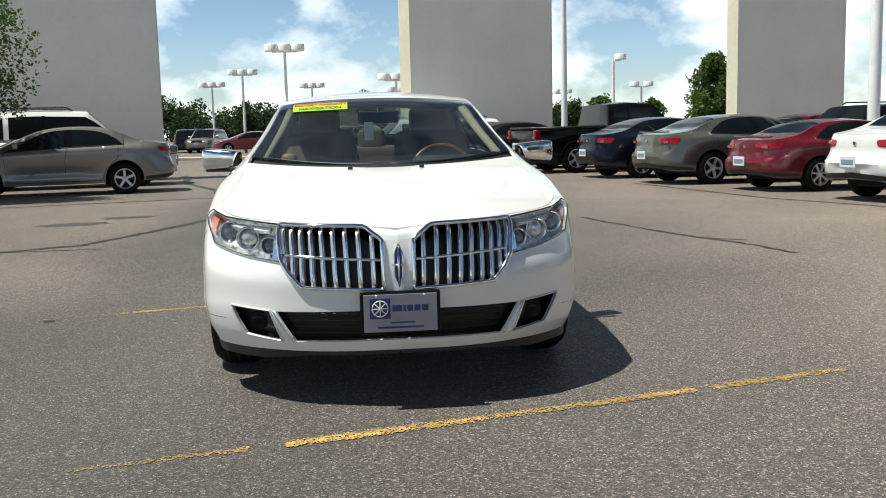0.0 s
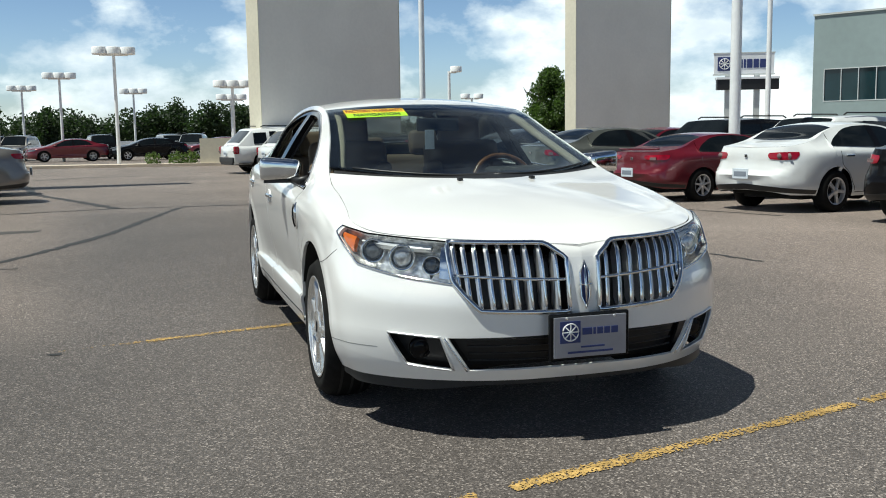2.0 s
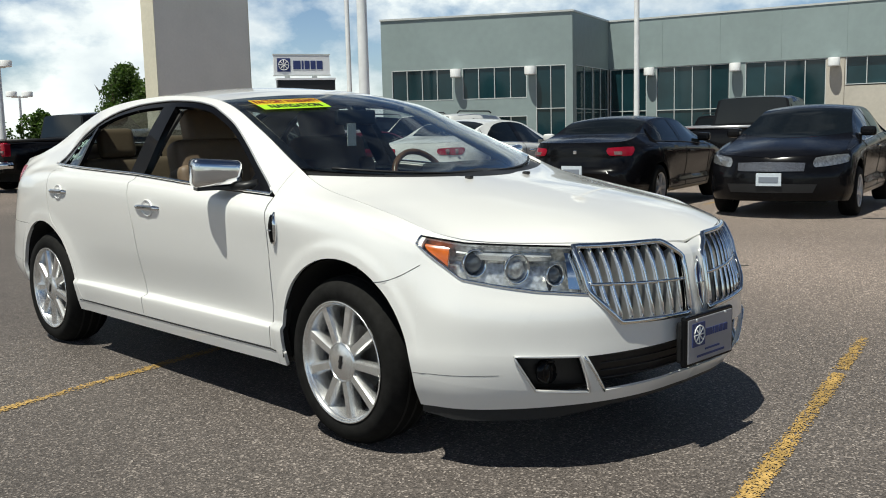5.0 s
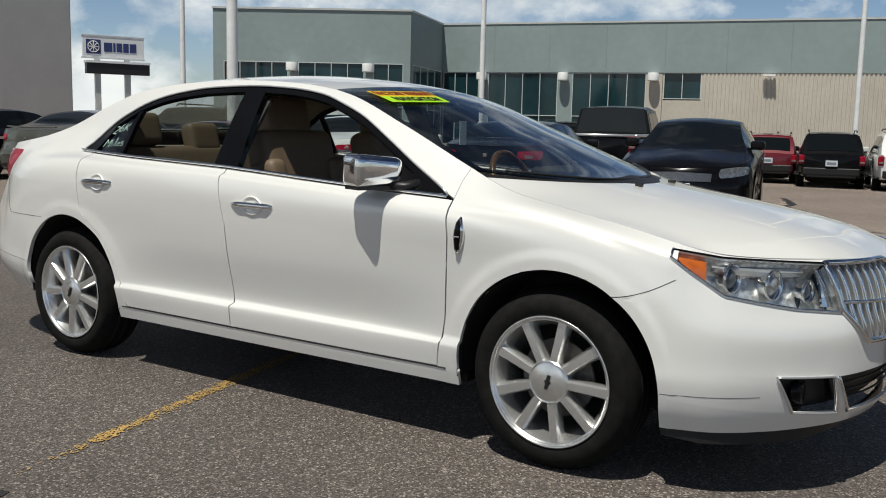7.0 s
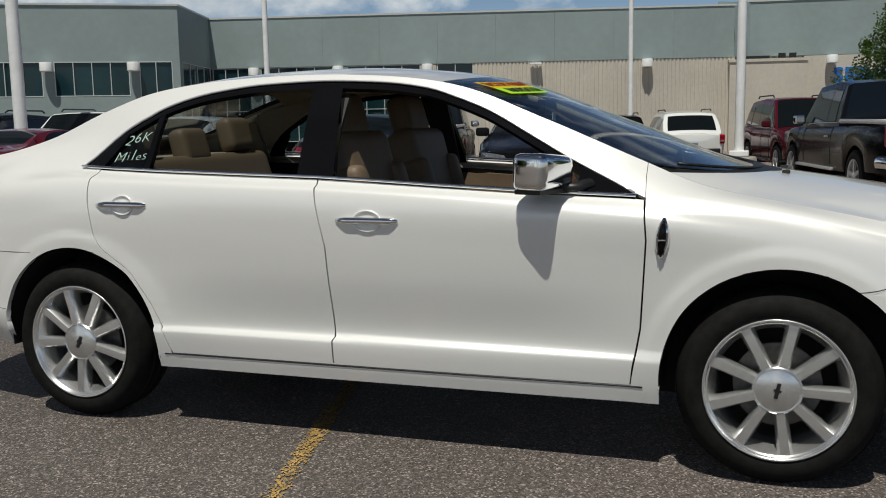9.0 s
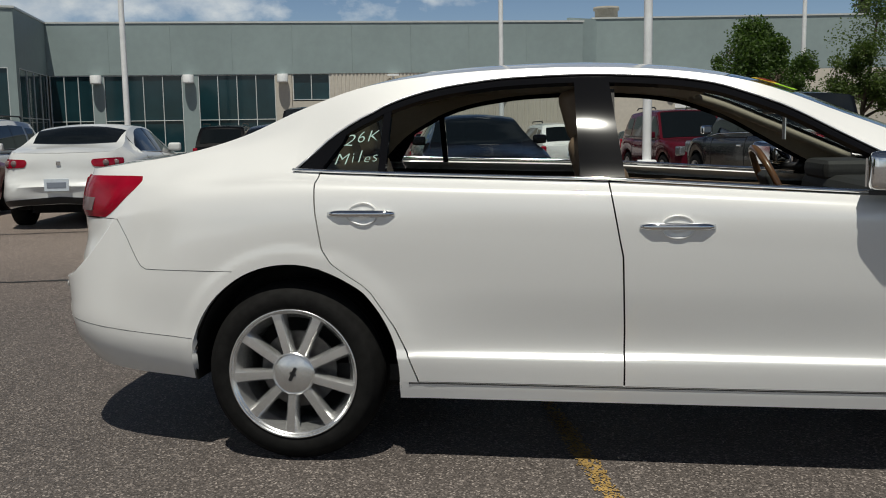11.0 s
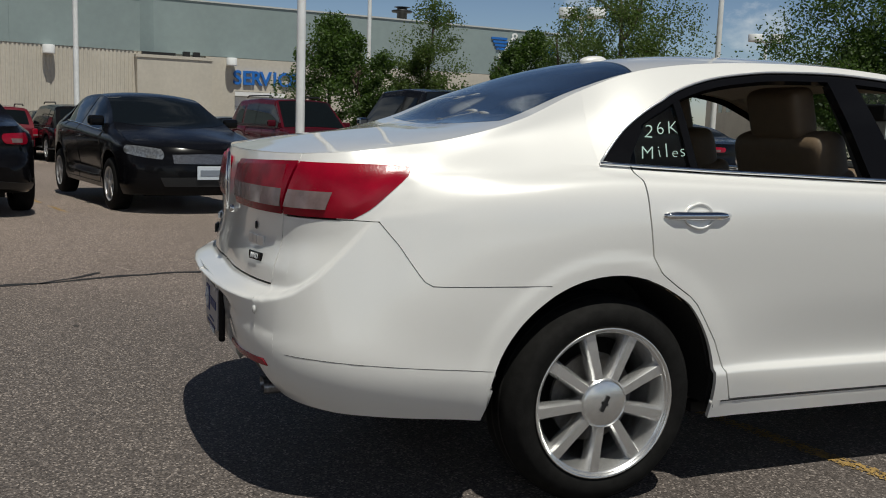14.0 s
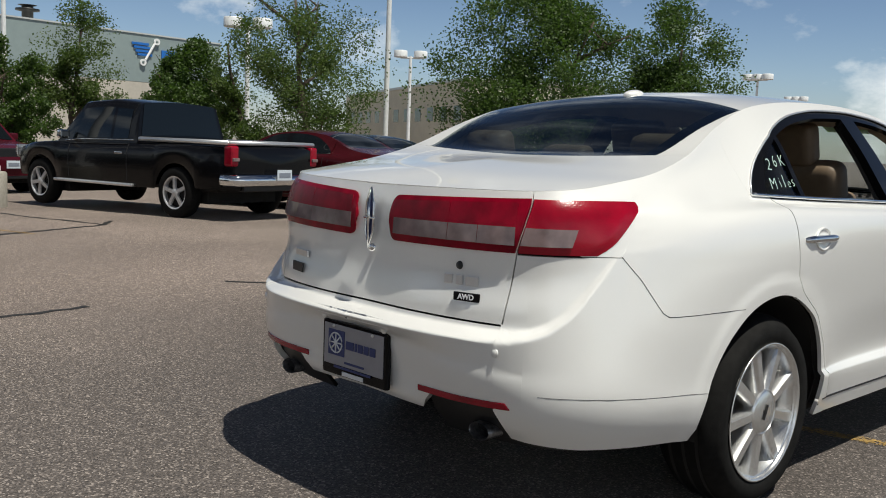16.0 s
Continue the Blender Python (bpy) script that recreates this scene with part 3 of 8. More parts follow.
# service wing
lc, WH = WC.length, 6.72
WJ = Wall((45.2, .9), (46.3, -.6))
WJ.make("return_wall", M_CLAD, showroom, (0, WJ.length, -.2, 0, 0, WH))
WC.make("upper_wall", M_CLAD, showroom, (0, lc, -.5, 0, 4.05, WH), (-.02, .4, -1.9, -.5, 0, WH))
WC.make("lower_wall", M_TANWALL, showroom, (2.8, 4.3, -.5, .0, 0, 4.03), (4.3, 7.0, -.5, 0, 2.35, 4.03), (7.0, lc, -.5, 0, 0, 4.03))
WC.make("door_lintel", M_WHITE, showroom, (4.3, 7.0, -.3, .04, 2.12, 2.33))
door = WC.make("overhead_door", M_WHITE, showroom, (4.35, 6.95, -.35, -.3, 0, 2.12))
for k in range(4):
    WC.make("door_panel", M_WHITE, door, (4.4, 6.9, -.3, -.27, .04 + k * .52, .5 + k * .52))
WC.make("coping", M_COPING, showroom, (-.05, lc, -.55, .05, WH, WH + .08))
WC.make("entry_block", M_TANWALL, showroom, (-.9, 2.7, .02, 1.6, 0, 3.72))
WC.make("entry_coping", M_TANWALL, showroom, (-.95, 2.75, .0, 1.65, 3.72, 3.86))
WC.make("dark_parapet", M_BLACK, showroom, (-.6, 1.0, .1, 1.2, 3.86, 4.02), (1.5, 1.8, .5, .8, 3.86, 4.15), (2.0, 2.3, .5, .8, 3.86, 4.15))
for w, s in ((WA, 4.42), (WA, 8.6), (WB, 2.45), (WB, 7.05), (WB, 11.85), (WB, 23.4), (WC, 4.05)):
    q = Soup()
    c = w.at(s, .32, 0)
    zl = (3.60 if w is not WC else 3.62)
    q.lathe([(0, zl), (.24, zl), (.27, zl + .03), (.27, zl + .36), (.25, zl + .40), (0, zl + .40)], (c.x, c.y, 0), "z", 20)
    flat_normals(q.make("wall_lamp", M_WHITE, showroom, "white drum wall lamp"))
q = Soup()
WB.box(q, 17.3, 17.9, .1, .45, 4.02, 4.12)
WB.box(q, 17.55, 17.65, .0, .3, 3.85, 4.02)
q.make("security_camera", M_WHITE, showroom, smooth=False)
q = Soup()
c = WC.at(1.2, -3, 0)
q.lathe([(.62, WH), (.62, WH + .75), (.7, WH + .78), (.7, WH + .95), (0, WH + .98)], (c.x, c.y, 0), "z", 24)
q.make("roof_vent", M_CONC, showroom)
c = WC.at(15.3, -3, 0)
Soup().lathe([(.3, WH), (.3, WH + .75), (.62, WH + .8), (.62, WH + .9), (.3, WH + .95), (.3, WH + 1.05), (.5, WH + 1.1), (0, WH + 1.15)], (c.x, c.y, 0), "z", 20).make("roof_vent", M_BLACK, showroom)
# backs and roofs
s = Soup()
for ring, z in (([(28.6, 31.2), (33.1, 24.3), (38.5, 25.9), (45.4, .5), (46.5, -.4), (50.1, -25.8), (72, -30), (74, 4), (58, 40)], 6.2),):
    m = len(ring)
    v = [(x, y, 0) for x, y in ring] + [(x, y, z) for x, y in ring]
    s.add(v, [tuple(range(m, 2 * m))] + [(k, (k + 1) % m, m + (k + 1) % m, m + k) for k in range(4, m)])
s.make("roof_and_back", M_COPING, showroom, smooth=False)
# one near-black sheet paints the dimness behind the glazing; no room is built
raw("showroom_dark_sheet", [WB.at(0, -1.2, 0), WB.at(12, -1.2, 0), WB.at(12, -1.2, 4.2), WB.at(0, -1.2, 4.2)], [(0, 1, 2, 3)], M_DARK, showroom, smooth=False)

# blue letters and a wrench emblem on the service wing
rot_c = Matrix.Identity(4)
for i, ax in enumerate((WC.d, Vector((0, 0, 1)), WC.n)):
    for j in range(3):
        rot_c[j][i] = ax[j]
sign_s = thing("service_sign", "bright blue raised letters reading SERVICE on the tan wall", "sign")
for k, ch in enumerate("SERVICE"):
    writing("letter", ch, 1.0, Matrix.Translation(WC.at(4.42 + k * .505, .06, 3.02)) @ rot_c, M_BLUE, sign_s, .05, .02)
emblem_q = thing("wrench_emblem", "dark blue winged wrench emblem with white outline on the cladding", "sign")
e = Soup()
for k in range(4):
    WC.box(e, 19.75 + .12 * k, 20.85 + .07 * k, .02, .08, 6.12 - .20 * k, 6.25 - .20 * k)
e.make("wing_bars", M_BLUE, emblem_q, smooth=False)
e = Soup()
e.tube([WC.at(20.6, .1, 5.3), WC.at(21.2, .1, 6.25)], .07, 8)
for s0, z0 in ((20.45, 5.15), (21.35, 6.38)):
    e.lathe([(.09, -.04), (.19, -.04), (.19, .04), (.09, .04), (.09, -.04)], WC.at(s0, .1, z0), "x", 16)
e.make("wrench", M_WHITE, emblem_q, smooth=False)
WC.make("name_bar", M_BLUE, emblem_q, (21.7, 24.4, .02, .07, 5.45, 5.95))

# long low building with small windows farther on
annex = thing("annex_building", "long low beige building with a row of small dark windows", "building")
WD = Wall((33, -31), (58, -42), (0, 0))
WD.make("annex_wall", M_CREAM, annex, (0, 27, -8, 0, 0, 4.6))
WD.make("annex_coping", M_COPING, annex, (-.1, 27.1, -8, .08, 4.6, 4.75))
for k in range(11):
    WD.make("window", M_BGLASS, annex, (1.2 + 2.3 * k, 2.3 + 2.3 * k, -.05, .015, 2.5, 3.3))

# tall rendered slabs with a sunlit edge
for k, (a, b) in enumerate((((-10.6, 19.2), (-5.25, 20.6)), ((2.22, 28.6), (8.15, 31.75)), ((16.1, 32.05), (21.48, 33.4)))):
    sl = thing("tall_slab", "tall plain beige rendered slab standing at the lot's edge", "pylon", group="tall slabs")
    w = Wall(a, b, (0, 0))
    L = w.length
    w.make("face", M_SLAB, sl, (.0, L, -.7, 0, 0, 11.0))
    w.make("edge_band", M_CREAM, sl, (-.02, .0, -.72, .02, 0, 11.0))
    w.make("edge_band", M_CREAM, sl, (L, L + .02, -.72, .02, 0, 11.0))
    w.make("cap", M_CREAM, sl, (-.06, L + .06, -.76, .06, 11.0, 11.15))

# kerbed island at the far side
isl = thing("kerb_island", "pale concrete kerb edging a strip of gravel and shrubs", "kerb", kind="structure")
WK = Wall((-32, 41.5), (2.0, 38.6), (0, 0))
WK.make("kerb", M_KERB, isl, (0, WK.length, -1.6, 0, 0, .13))
WK.make("low_wall", M_CREAM, isl, (WK.length - 1.5, WK.length + .1, -.9, -.2, .13, 1.25))


def sprig(name, x, y, h, seed, label):
    rnd = random.Random(seed)
    v, f = [], []
    for _ in range(260):
        a, r, z = rnd.uniform(0, 6.28), h * .6 * math.sqrt(rnd.random()), h * rnd.random()
        c = Vector((x + r * math.cos(a), y + r * math.sin(a), .13 + z * (1 - .6 * r / h)))
        add_leaf(v, f, c, .11, rnd)
    return tagged(raw(name, v, f, M_LEAF2, smooth=False), label, "shrub", "shrubs")


def add_leaf(v, f, c, size, rnd):
    d = Vector((rnd.gauss(0, 1), rnd.gauss(0, 1), rnd.gauss(0, .7))).normalized()
    s = d.cross(Vector((rnd.gauss(0, 1), rnd.gauss(0, 1), rnd.gauss(0, 1)))).normalized()
    L, w = size * rnd.uniform(.7, 1.3), size * rnd.uniform(.28, .45)
    k = len(v)
    v += [c - d * L / 2, c + s * w, c + d * L / 2, c - s * w]
    f.append((k, k + 1, k + 2, k + 3))


for k, (x, y) in enumerate(((-1.55, 39.6), (-.5, 39.5), (.15, 39.45))):
    sprig("shrub", x, y, .62, 60 + k, "small round green shrub on the island")


# ---- lamp posts ----
def lamp_head(soup, c, r=.34, h=.34):
    soup.lathe([(0, -h / 2), (r * .9, -h / 2), (r, -h / 2 + .03), (r, h / 2 - .04), (r * .93, h / 2), (0, h / 2 + .02)], c, "z", 20)


def lamp_post(x, y, h, heads, label, radius=.1, base=0.0, turn=0.0, concrete=False):
    h -= lot_z(x)
    p = thing("lamp_post", label, "lamp post", Matrix.Translation((x, y, lot_z(x))), "lamp posts")
    s = Soup()
    s.tube([(0, 0, base), (0, 0, base + .03), (0, 0, h)], [radius, radius, radius * .75], 12)
    flat_normals(s.make("shaft", M_WHITE, p, "white steel shaft"))
    if concrete:
        b = Soup()
        b.lathe([(0, 0), (.31, 0), (.31, base - .03), (.29, base), (0, base)], (0, 0, 0), "z", 28)
        flat_normals(b.make("concrete_base", M_CONC, p, "round grey concrete base"))
        bevel_box("base_cover", (0, 0, base + .06), (.34, .34, .10), M_WHITE, p, r=.02)
    arm = Soup()
    span = .62
    offs = {1: [-.45], 2: [-.5, .5], 3: [-span, 0, span]}[heads]
    arm.tube([(offs[0], 0, h - .08), (max(offs[-1], 0), 0, h - .08)], .05, 8)
    ob = arm.make("bracket", M_WHITE, p)
    ob.rotation_euler.z = turn
    for o in offs:
        q = Soup()
        lamp_head(q, (o * math.cos(turn), o * math.sin(turn), h + .1))
        flat_normals(q.make("lamp_head", M_WHITE, p, "white drum lamp head"))
    return p


TRIPLE = "tall white lamp post with three drum heads"
for x, y, h, n in ((-3.05, 40.8, 5.2, 3), (-6.66, 55.4, 5.0, 3), (-9.9, 65.0, 4.75, 3), (-2.65, 65.7, 4.6, 3), (2.5, 44.0, 3.9, 3), (3.4, 56.0, 3.75, 3), (20.4, 58.5, 3.9, 2), (17.8, 71.7, 4.0, 2), (26.2, -48.5, 5.8, 3), (32.2, -65.7, 5.6, 3)):
    lamp_post(x, y, h, n, TRIPLE, .09)
lamp_post(15.2, 47.4, 4.95, 1, "white lamp post with a single drum head", .11, turn=2.4)
lamp_post(33.7, -27.4, 5.5, 2, "white lamp post with two drum heads", .1, turn=.9)
lamp_post(26.6, -13.6, 5.0, 2, "white lamp post with two drum heads among trees", .1, turn=.9)
for x, y, r in ((6.72, 23.4, .10), (10.5, 12.1, .125), (22.6, 27.6, .115), (25.8, 15.3, .105), (28.4, 3.0, .088), (35.0, -8.3, .095), (20.8, -15.1, .09)):
    lamp_post(x, y, 11.5, 2, "very tall white steel lamp post", r, turn=.8)
lamp_post(13.85, -.88, 11.5, 2, "very tall white lamp post on a round concrete base", .085, .58, .8, True)

# ---- dealer's pylon sign ----
pyl = thing("pylon_sign", "white pylon sign with blue emblem over a dark message board", "sign")
WS = Wall((42.4, 61.9), (46.7, 60.0), (0, 0))
SW = WS.length
WS.make("cabinet", M_SIGN, pyl, (0, SW, -.35, 0, 5.9, 7.5))
WS.make("cabinet_frame", M_COPING, pyl, (-.06, SW + .06, -.37, .03, 7.5, 7.6), (-.06, SW + .06, -.37, .03, 5.8, 5.9))
WS.make("emblem_square", M_NAVY, pyl, (.25, 1.35, 0, .03, 6.15, 7.25))
ring = Soup()
for k in range(8):
    a = math.pi * k / 4
    ring.tube([WS.at(.8, .05, 6.7), WS.at(.8 + .38 * math.cos(a), .05, 6.7 + .38 * math.sin(a))], .035, 6)
ring.tube([WS.at(.8 + .42 * math.cos(a), .05, 6.7 + .42 * math.sin(a)) for a in np.linspace(0, 6.28, 25)[:-1]], .035, 6, closed=True)
ring.make("emblem_wheel", M_SIGN, pyl)
for k, wdt in enumerate((.62, .16, .42, .42, .5)):
    s0 = 1.6 + sum((.62, .16, .42, .42, .5)[:k]) + .09 * k
    WS.make("name_bar", M_NAVY, pyl, (s0, s0 + wdt, 0, .03, 6.35, 7.05))
WS.make("message_board", M_BLACK, pyl, (.2, SW + .35, -.4, .3, 4.62, 5.45))
WS.make("board_hood", M_SIGN, pyl, (.15, SW + .4, -.45, .38, 5.45, 5.62))
for s0 in (.9, 3.2):
    WS.make("post", M_COPING, pyl, (s0, s0 + .42, -.4, 0, 0, 4.62))
    WS.make("neck", M_COPING, pyl, (s0, s0 + .42, -.3, -.1, 5.62, 5.8))


# ---- trees ----
def tree(x, y, h, r, seed, label, leaves=5200, size=.15, mat=None, low=.25, bare=0.0, lean=0.0, full=90):
    rnd = random.Random(seed)
    leaves, size = int(leaves * 2.3), size * .70
    h -= lot_z(x)
    t = thing("tree", label, "tree", Matrix.Translation((x, y, lot_z(x))), "parking lot trees")
    wood = Soup()
    tips = []

    def limb(p, d, length, rad, depth):
        pts = [p]
        q, dd = p.copy(), d.copy()
        n = 5
        for k in range(n):
            dd = (dd + Vector((rnd.gauss(0, .13), rnd.gauss(0, .13), rnd.gauss(.04, .06)))).normalized()
            q = q + dd * length / n
            pts.append(q.copy())
        wood.tube(pts, [rad * (1 - .75 * k / n) for k in range(n + 1)], 6 if depth else 9)
        if depth >= 2:
            tips.extend(pts[1:])
            return
        if depth:
            tips.extend(pts[3:])
        for k in range(7 if depth == 0 else 4):
            f = rnd.uniform(low if depth == 0 else .3, 1)
            i = min(n - 1, int(f * n))
            at = pts[i].lerp(pts[i + 1], f * n - i)
            a = rnd.uniform(0, 2 * math.pi)
            side = Vector((math.cos(a), math.sin(a), rnd.uniform(.15, .8))).normalized()
            nd = (dd * .25 + side).normalized()
            limb(at, nd, length * (rnd.uniform(.42, .62) * r / (h * .62) if depth == 0 else rnd.uniform(.34, .5)), rad * .5, depth + 1)

    limb(Vector((0, 0, -.05)), Vector((lean, 0, 1)).normalized(), h * .86, h * .022, 0)
    wood.make("trunk", M_BARK, t)
    z_low = h * low
    lobes = [(rnd.uniform(0, 6.283), rnd.uniform(.12, .34)) for _ in range(5)]

    def reach(a, z):
        """Half width of the crown at a height, with lobes."""
        u = max(0.0, min(1.0, (z - z_low) / (h - z_low)))
        g = math.sin(math.pi * min(1, .10 + .90 * u) ** .78) ** .62
        return r * g * (1 + sum(w * math.cos((k + 1) * a + p + 2.2 * u) for k, (p, w) in enumerate(lobes)) * .5)
    clusters = []
    for c in tips:
        if math.hypot(c.x, c.y) < 1.15 * reach(math.atan2(c.y, c.x), c.z) and c.z > z_low * .8 and not (bare and c.z > h * (1 - bare) and rnd.random() < .8):
            clusters.append((c, rnd.uniform(.09, .17) * r))
    for _ in range(full):
        z = z_low + (h * (1 - .8 * bare) - z_low) * rnd.random() ** .85
        a = rnd.uniform(0, 6.283)
        q = reach(a, z) * rnd.random() ** .42
        clusters.append((Vector((q * math.cos(a), q * math.sin(a), z)), rnd.uniform(.08, .20) * r))
    v, f = [], []
    for k in range(leaves):
        c, cr = clusters[rnd.randrange(len(clusters))]
        o = Vector((rnd.gauss(0, 1), rnd.gauss(0, 1), rnd.gauss(0, .8))).normalized() * (1.75 * cr * rnd.random() ** .4)
        if (c + o).z > .35:
            add_leaf(v, f, c + o, size, rnd)
    raw("crown", v, f, mat or M_LEAF, t, smooth=False)
    return t


LEAFY = "leafy green tree with an uneven open crown"
tree(33.0, -10.3, 5.9, 1.75, 1, LEAFY + " and thin trunk", 7600, 0.130, M_LEAF2, full=75)
tree(30.0, -5.5, 4.5, 1.7, 2, "dark green tree with a dense crown", 16200, 0.144, low=.10, full=150)
tree(28.4, -6.9, 3.4, 1.0, 8, "small dark green tree beside a lamp post", 7560, 0.128, low=.06, full=90)
tree(29.1, -13.0, 4.35, 1.65, 3, "low dense dark green tree behind the pickup", 16200, 0.144, low=.08, full=150)
tree(24.0, -12.0, 4.9, 1.2, 9, LEAFY, 5600, 0.110, M_LEAF2, low=.18, full=80)
tree(20.4, -12.0, 6.2, 2.15, 4, "tall open tree with bare twigs at its top", 11500, 0.105, M_LEAF2, low=.12, bare=.26, full=110)
tree(16.4, -17.0, 6.1, 2.75, 5, "large full green tree with a broad crown", 32400, 0.120, low=.16, full=190)
tree(18.7, -28.0, 6.9, 2.6, 6, LEAFY, 21600, 0.152, low=.14, full=130)
tree(-8.55, 12.6, 5.6, 1.75, 10, "leafy green tree by the parked cars", 30000, .105, low=.16, full=260)
tree(16.9, 36.5, 4.2, 1.5, 11, "small leafy tree beside the tall slab", 10080, 0.18, low=.12, full=140)
tree(15.5, 50.8, 2.9, 1.3, 12, "low far green tree", 2520, 0.27, full=60)
tree(18.8, 51.0, 2.6, 1.2, 13, "low far green tree", 2520, 0.27, full=60)

rnd = random.Random(77)
v, f = [], []
for k in range(210):
    x0, y0 = -130 + 185 * (k + rnd.random()) / 210, rnd.uniform(182, 212)
    hh, rr = 6.4 + 1.6 * math.sin(x0 * .11) + 1.3 * math.sin(x0 * .31 + 1) + rnd.uniform(-1.6, 2.2), rnd.uniform(2.8, 4.8)
    blobs = [(rnd.uniform(-.7, .7) * rr, rnd.uniform(.05, .90) * hh, rnd.uniform(.35, .6) * rr) for _ in range(10)]
    for _ in range(820):
        bx, bz, br = blobs[rnd.randrange(10)]
        o = Vector((rnd.gauss(0, 1), rnd.gauss(0, 1), rnd.gauss(0, 1))).normalized() * br * rnd.random() ** .4
        c = Vector((x0 + bx, y0, max(bz, .3))) + o
        if c.z > 0:
            add_leaf(v, f, c, .62, rnd)
tagged(raw("far_wood", v, f, M_FARLEAF, smooth=False), "far line of dark green trees behind the lots", "trees", kind="stuff")
raw_b = Soup().box((-2.4, 112, .58), (11, 4, 1.16))
wb = raw_b.make("far_building", M_WHITE, smooth=False)
tagged(wb, "long low white building before the far trees", "building")

# ---- the white sedan ----
def pchip(xk, yk, x):
    """A smooth curve through (xk, yk) that does not overshoot."""
    xk, yk, x = np.asarray(xk, float), np.asarray(yk, float), np.asarray(x, float)
    h = np.diff(xk)
    d = np.diff(yk) / h
    m = np.zeros(len(xk))
    m[0], m[-1] = d[0], d[-1]
    for i in range(1, len(xk) - 1):
        if d[i - 1] * d[i] > 0:
            w1, w2 = 2 * h[i] + h[i - 1], h[i] + 2 * h[i - 1]
            m[i] = (w1 + w2) / (w1 / d[i - 1] + w2 / d[i])
    i = np.clip(np.searchsorted(xk, x) - 1, 0, len(h) - 1)
    t = (x - xk[i]) / h[i]
    t2, t3 = t * t, t * t * t
    return (2 * t3 - 3 * t2 + 1) * yk[i] + (t3 - 2 * t2 + t) * h[i] * m[i] + (3 * t2 - 2 * t3) * yk[i + 1] + (t3 - t2) * h[i] * m[i + 1]


def keyed(d, x):
    return pchip(list(d), list(d.values()), x)


# half outline in plan, from the nose round to the tail
OUTX = (0, .25, .46, .62, .750, .848, .889, .900, .903, .908, .912, .916, .918, .918, .916, .912, .905, .893, .870, .835, .77, .66, .48, .25, 0)
OUTY = (-2.362, -2.345, -2.285, -2.19, -2.075, -1.94, -1.78, -1.60, -1.364, -1.12, -.9, -.55, -.2, .22, .7, 1.1, 1.364, 1.6, 1.82, 2.02, 2.19, 2.325, 2.405, 2.445, 2.455)
# heights and insets of ten levels from the underside to the roof rail, keyed along the outline
LEVEL_Z = (
    {0: .236, 3: .234, 6: .222, 8: .240, 16: .240, 18: .28, 20: .29, 22: .34, 24: .36},
    {0: .298, 6: .30, 8: .305, 16: .305, 18: .34, 24: .40},
    {0: .40, 6: .39, 9: .398, 15: .398, 18: .42, 24: .47},
    {0: .47, 6: .46, 8: .44, 9: .422, 15: .422, 16: .44, 18: .48, 21: .53, 24: .585},
    {0: .56, 3: .56, 6: .58, 8: .64, 16: .64, 18: .65, 20: .64, 24: .64},
    {0: .63, 3: .635, 6: .66, 8: .78, 10: .84, 16: .86, 18: .80, 20: .73, 22: .70, 24: .70},
    {0: .69, 3: .70, 5: .71, 6: .73, 8: .845, 10: .895, 13: .955, 16: .985, 18: .92, 20: .81, 22: .78, 24: .78},
    {0: .73, 3: .74, 6: .775, 8: .885, 9: .925, 10: .935, 13: .997, 15: 1.025, 16: 1.035, 18: 1.0, 20: .90, 24: .88},
    {0: .745, 1: .76, 3: .768, 6: .81, 8: .905, 9: .95, 10: 1.0, 11: 1.08, 12: 1.17, 13: 1.20, 14: 1.215, 15: 1.205, 16: 1.16, 17: 1.11, 18: 1.06, 19: 1.03, 20: .99, 24: .97},
    {0: .757, 1: .775, 2: .787, 3: .792, 4: .798, 5: .81, 6: .84, 7: .876, 8: .92, 9: .972, 10: 1.06, 11: 1.205, 12: 1.335, 13: 1.385, 14: 1.385, 15: 1.345, 16: 1.265, 17: 1.165, 18: 1.105, 19: 1.075, 20: 1.055, 21: 1.045, 24: 1.032},
)
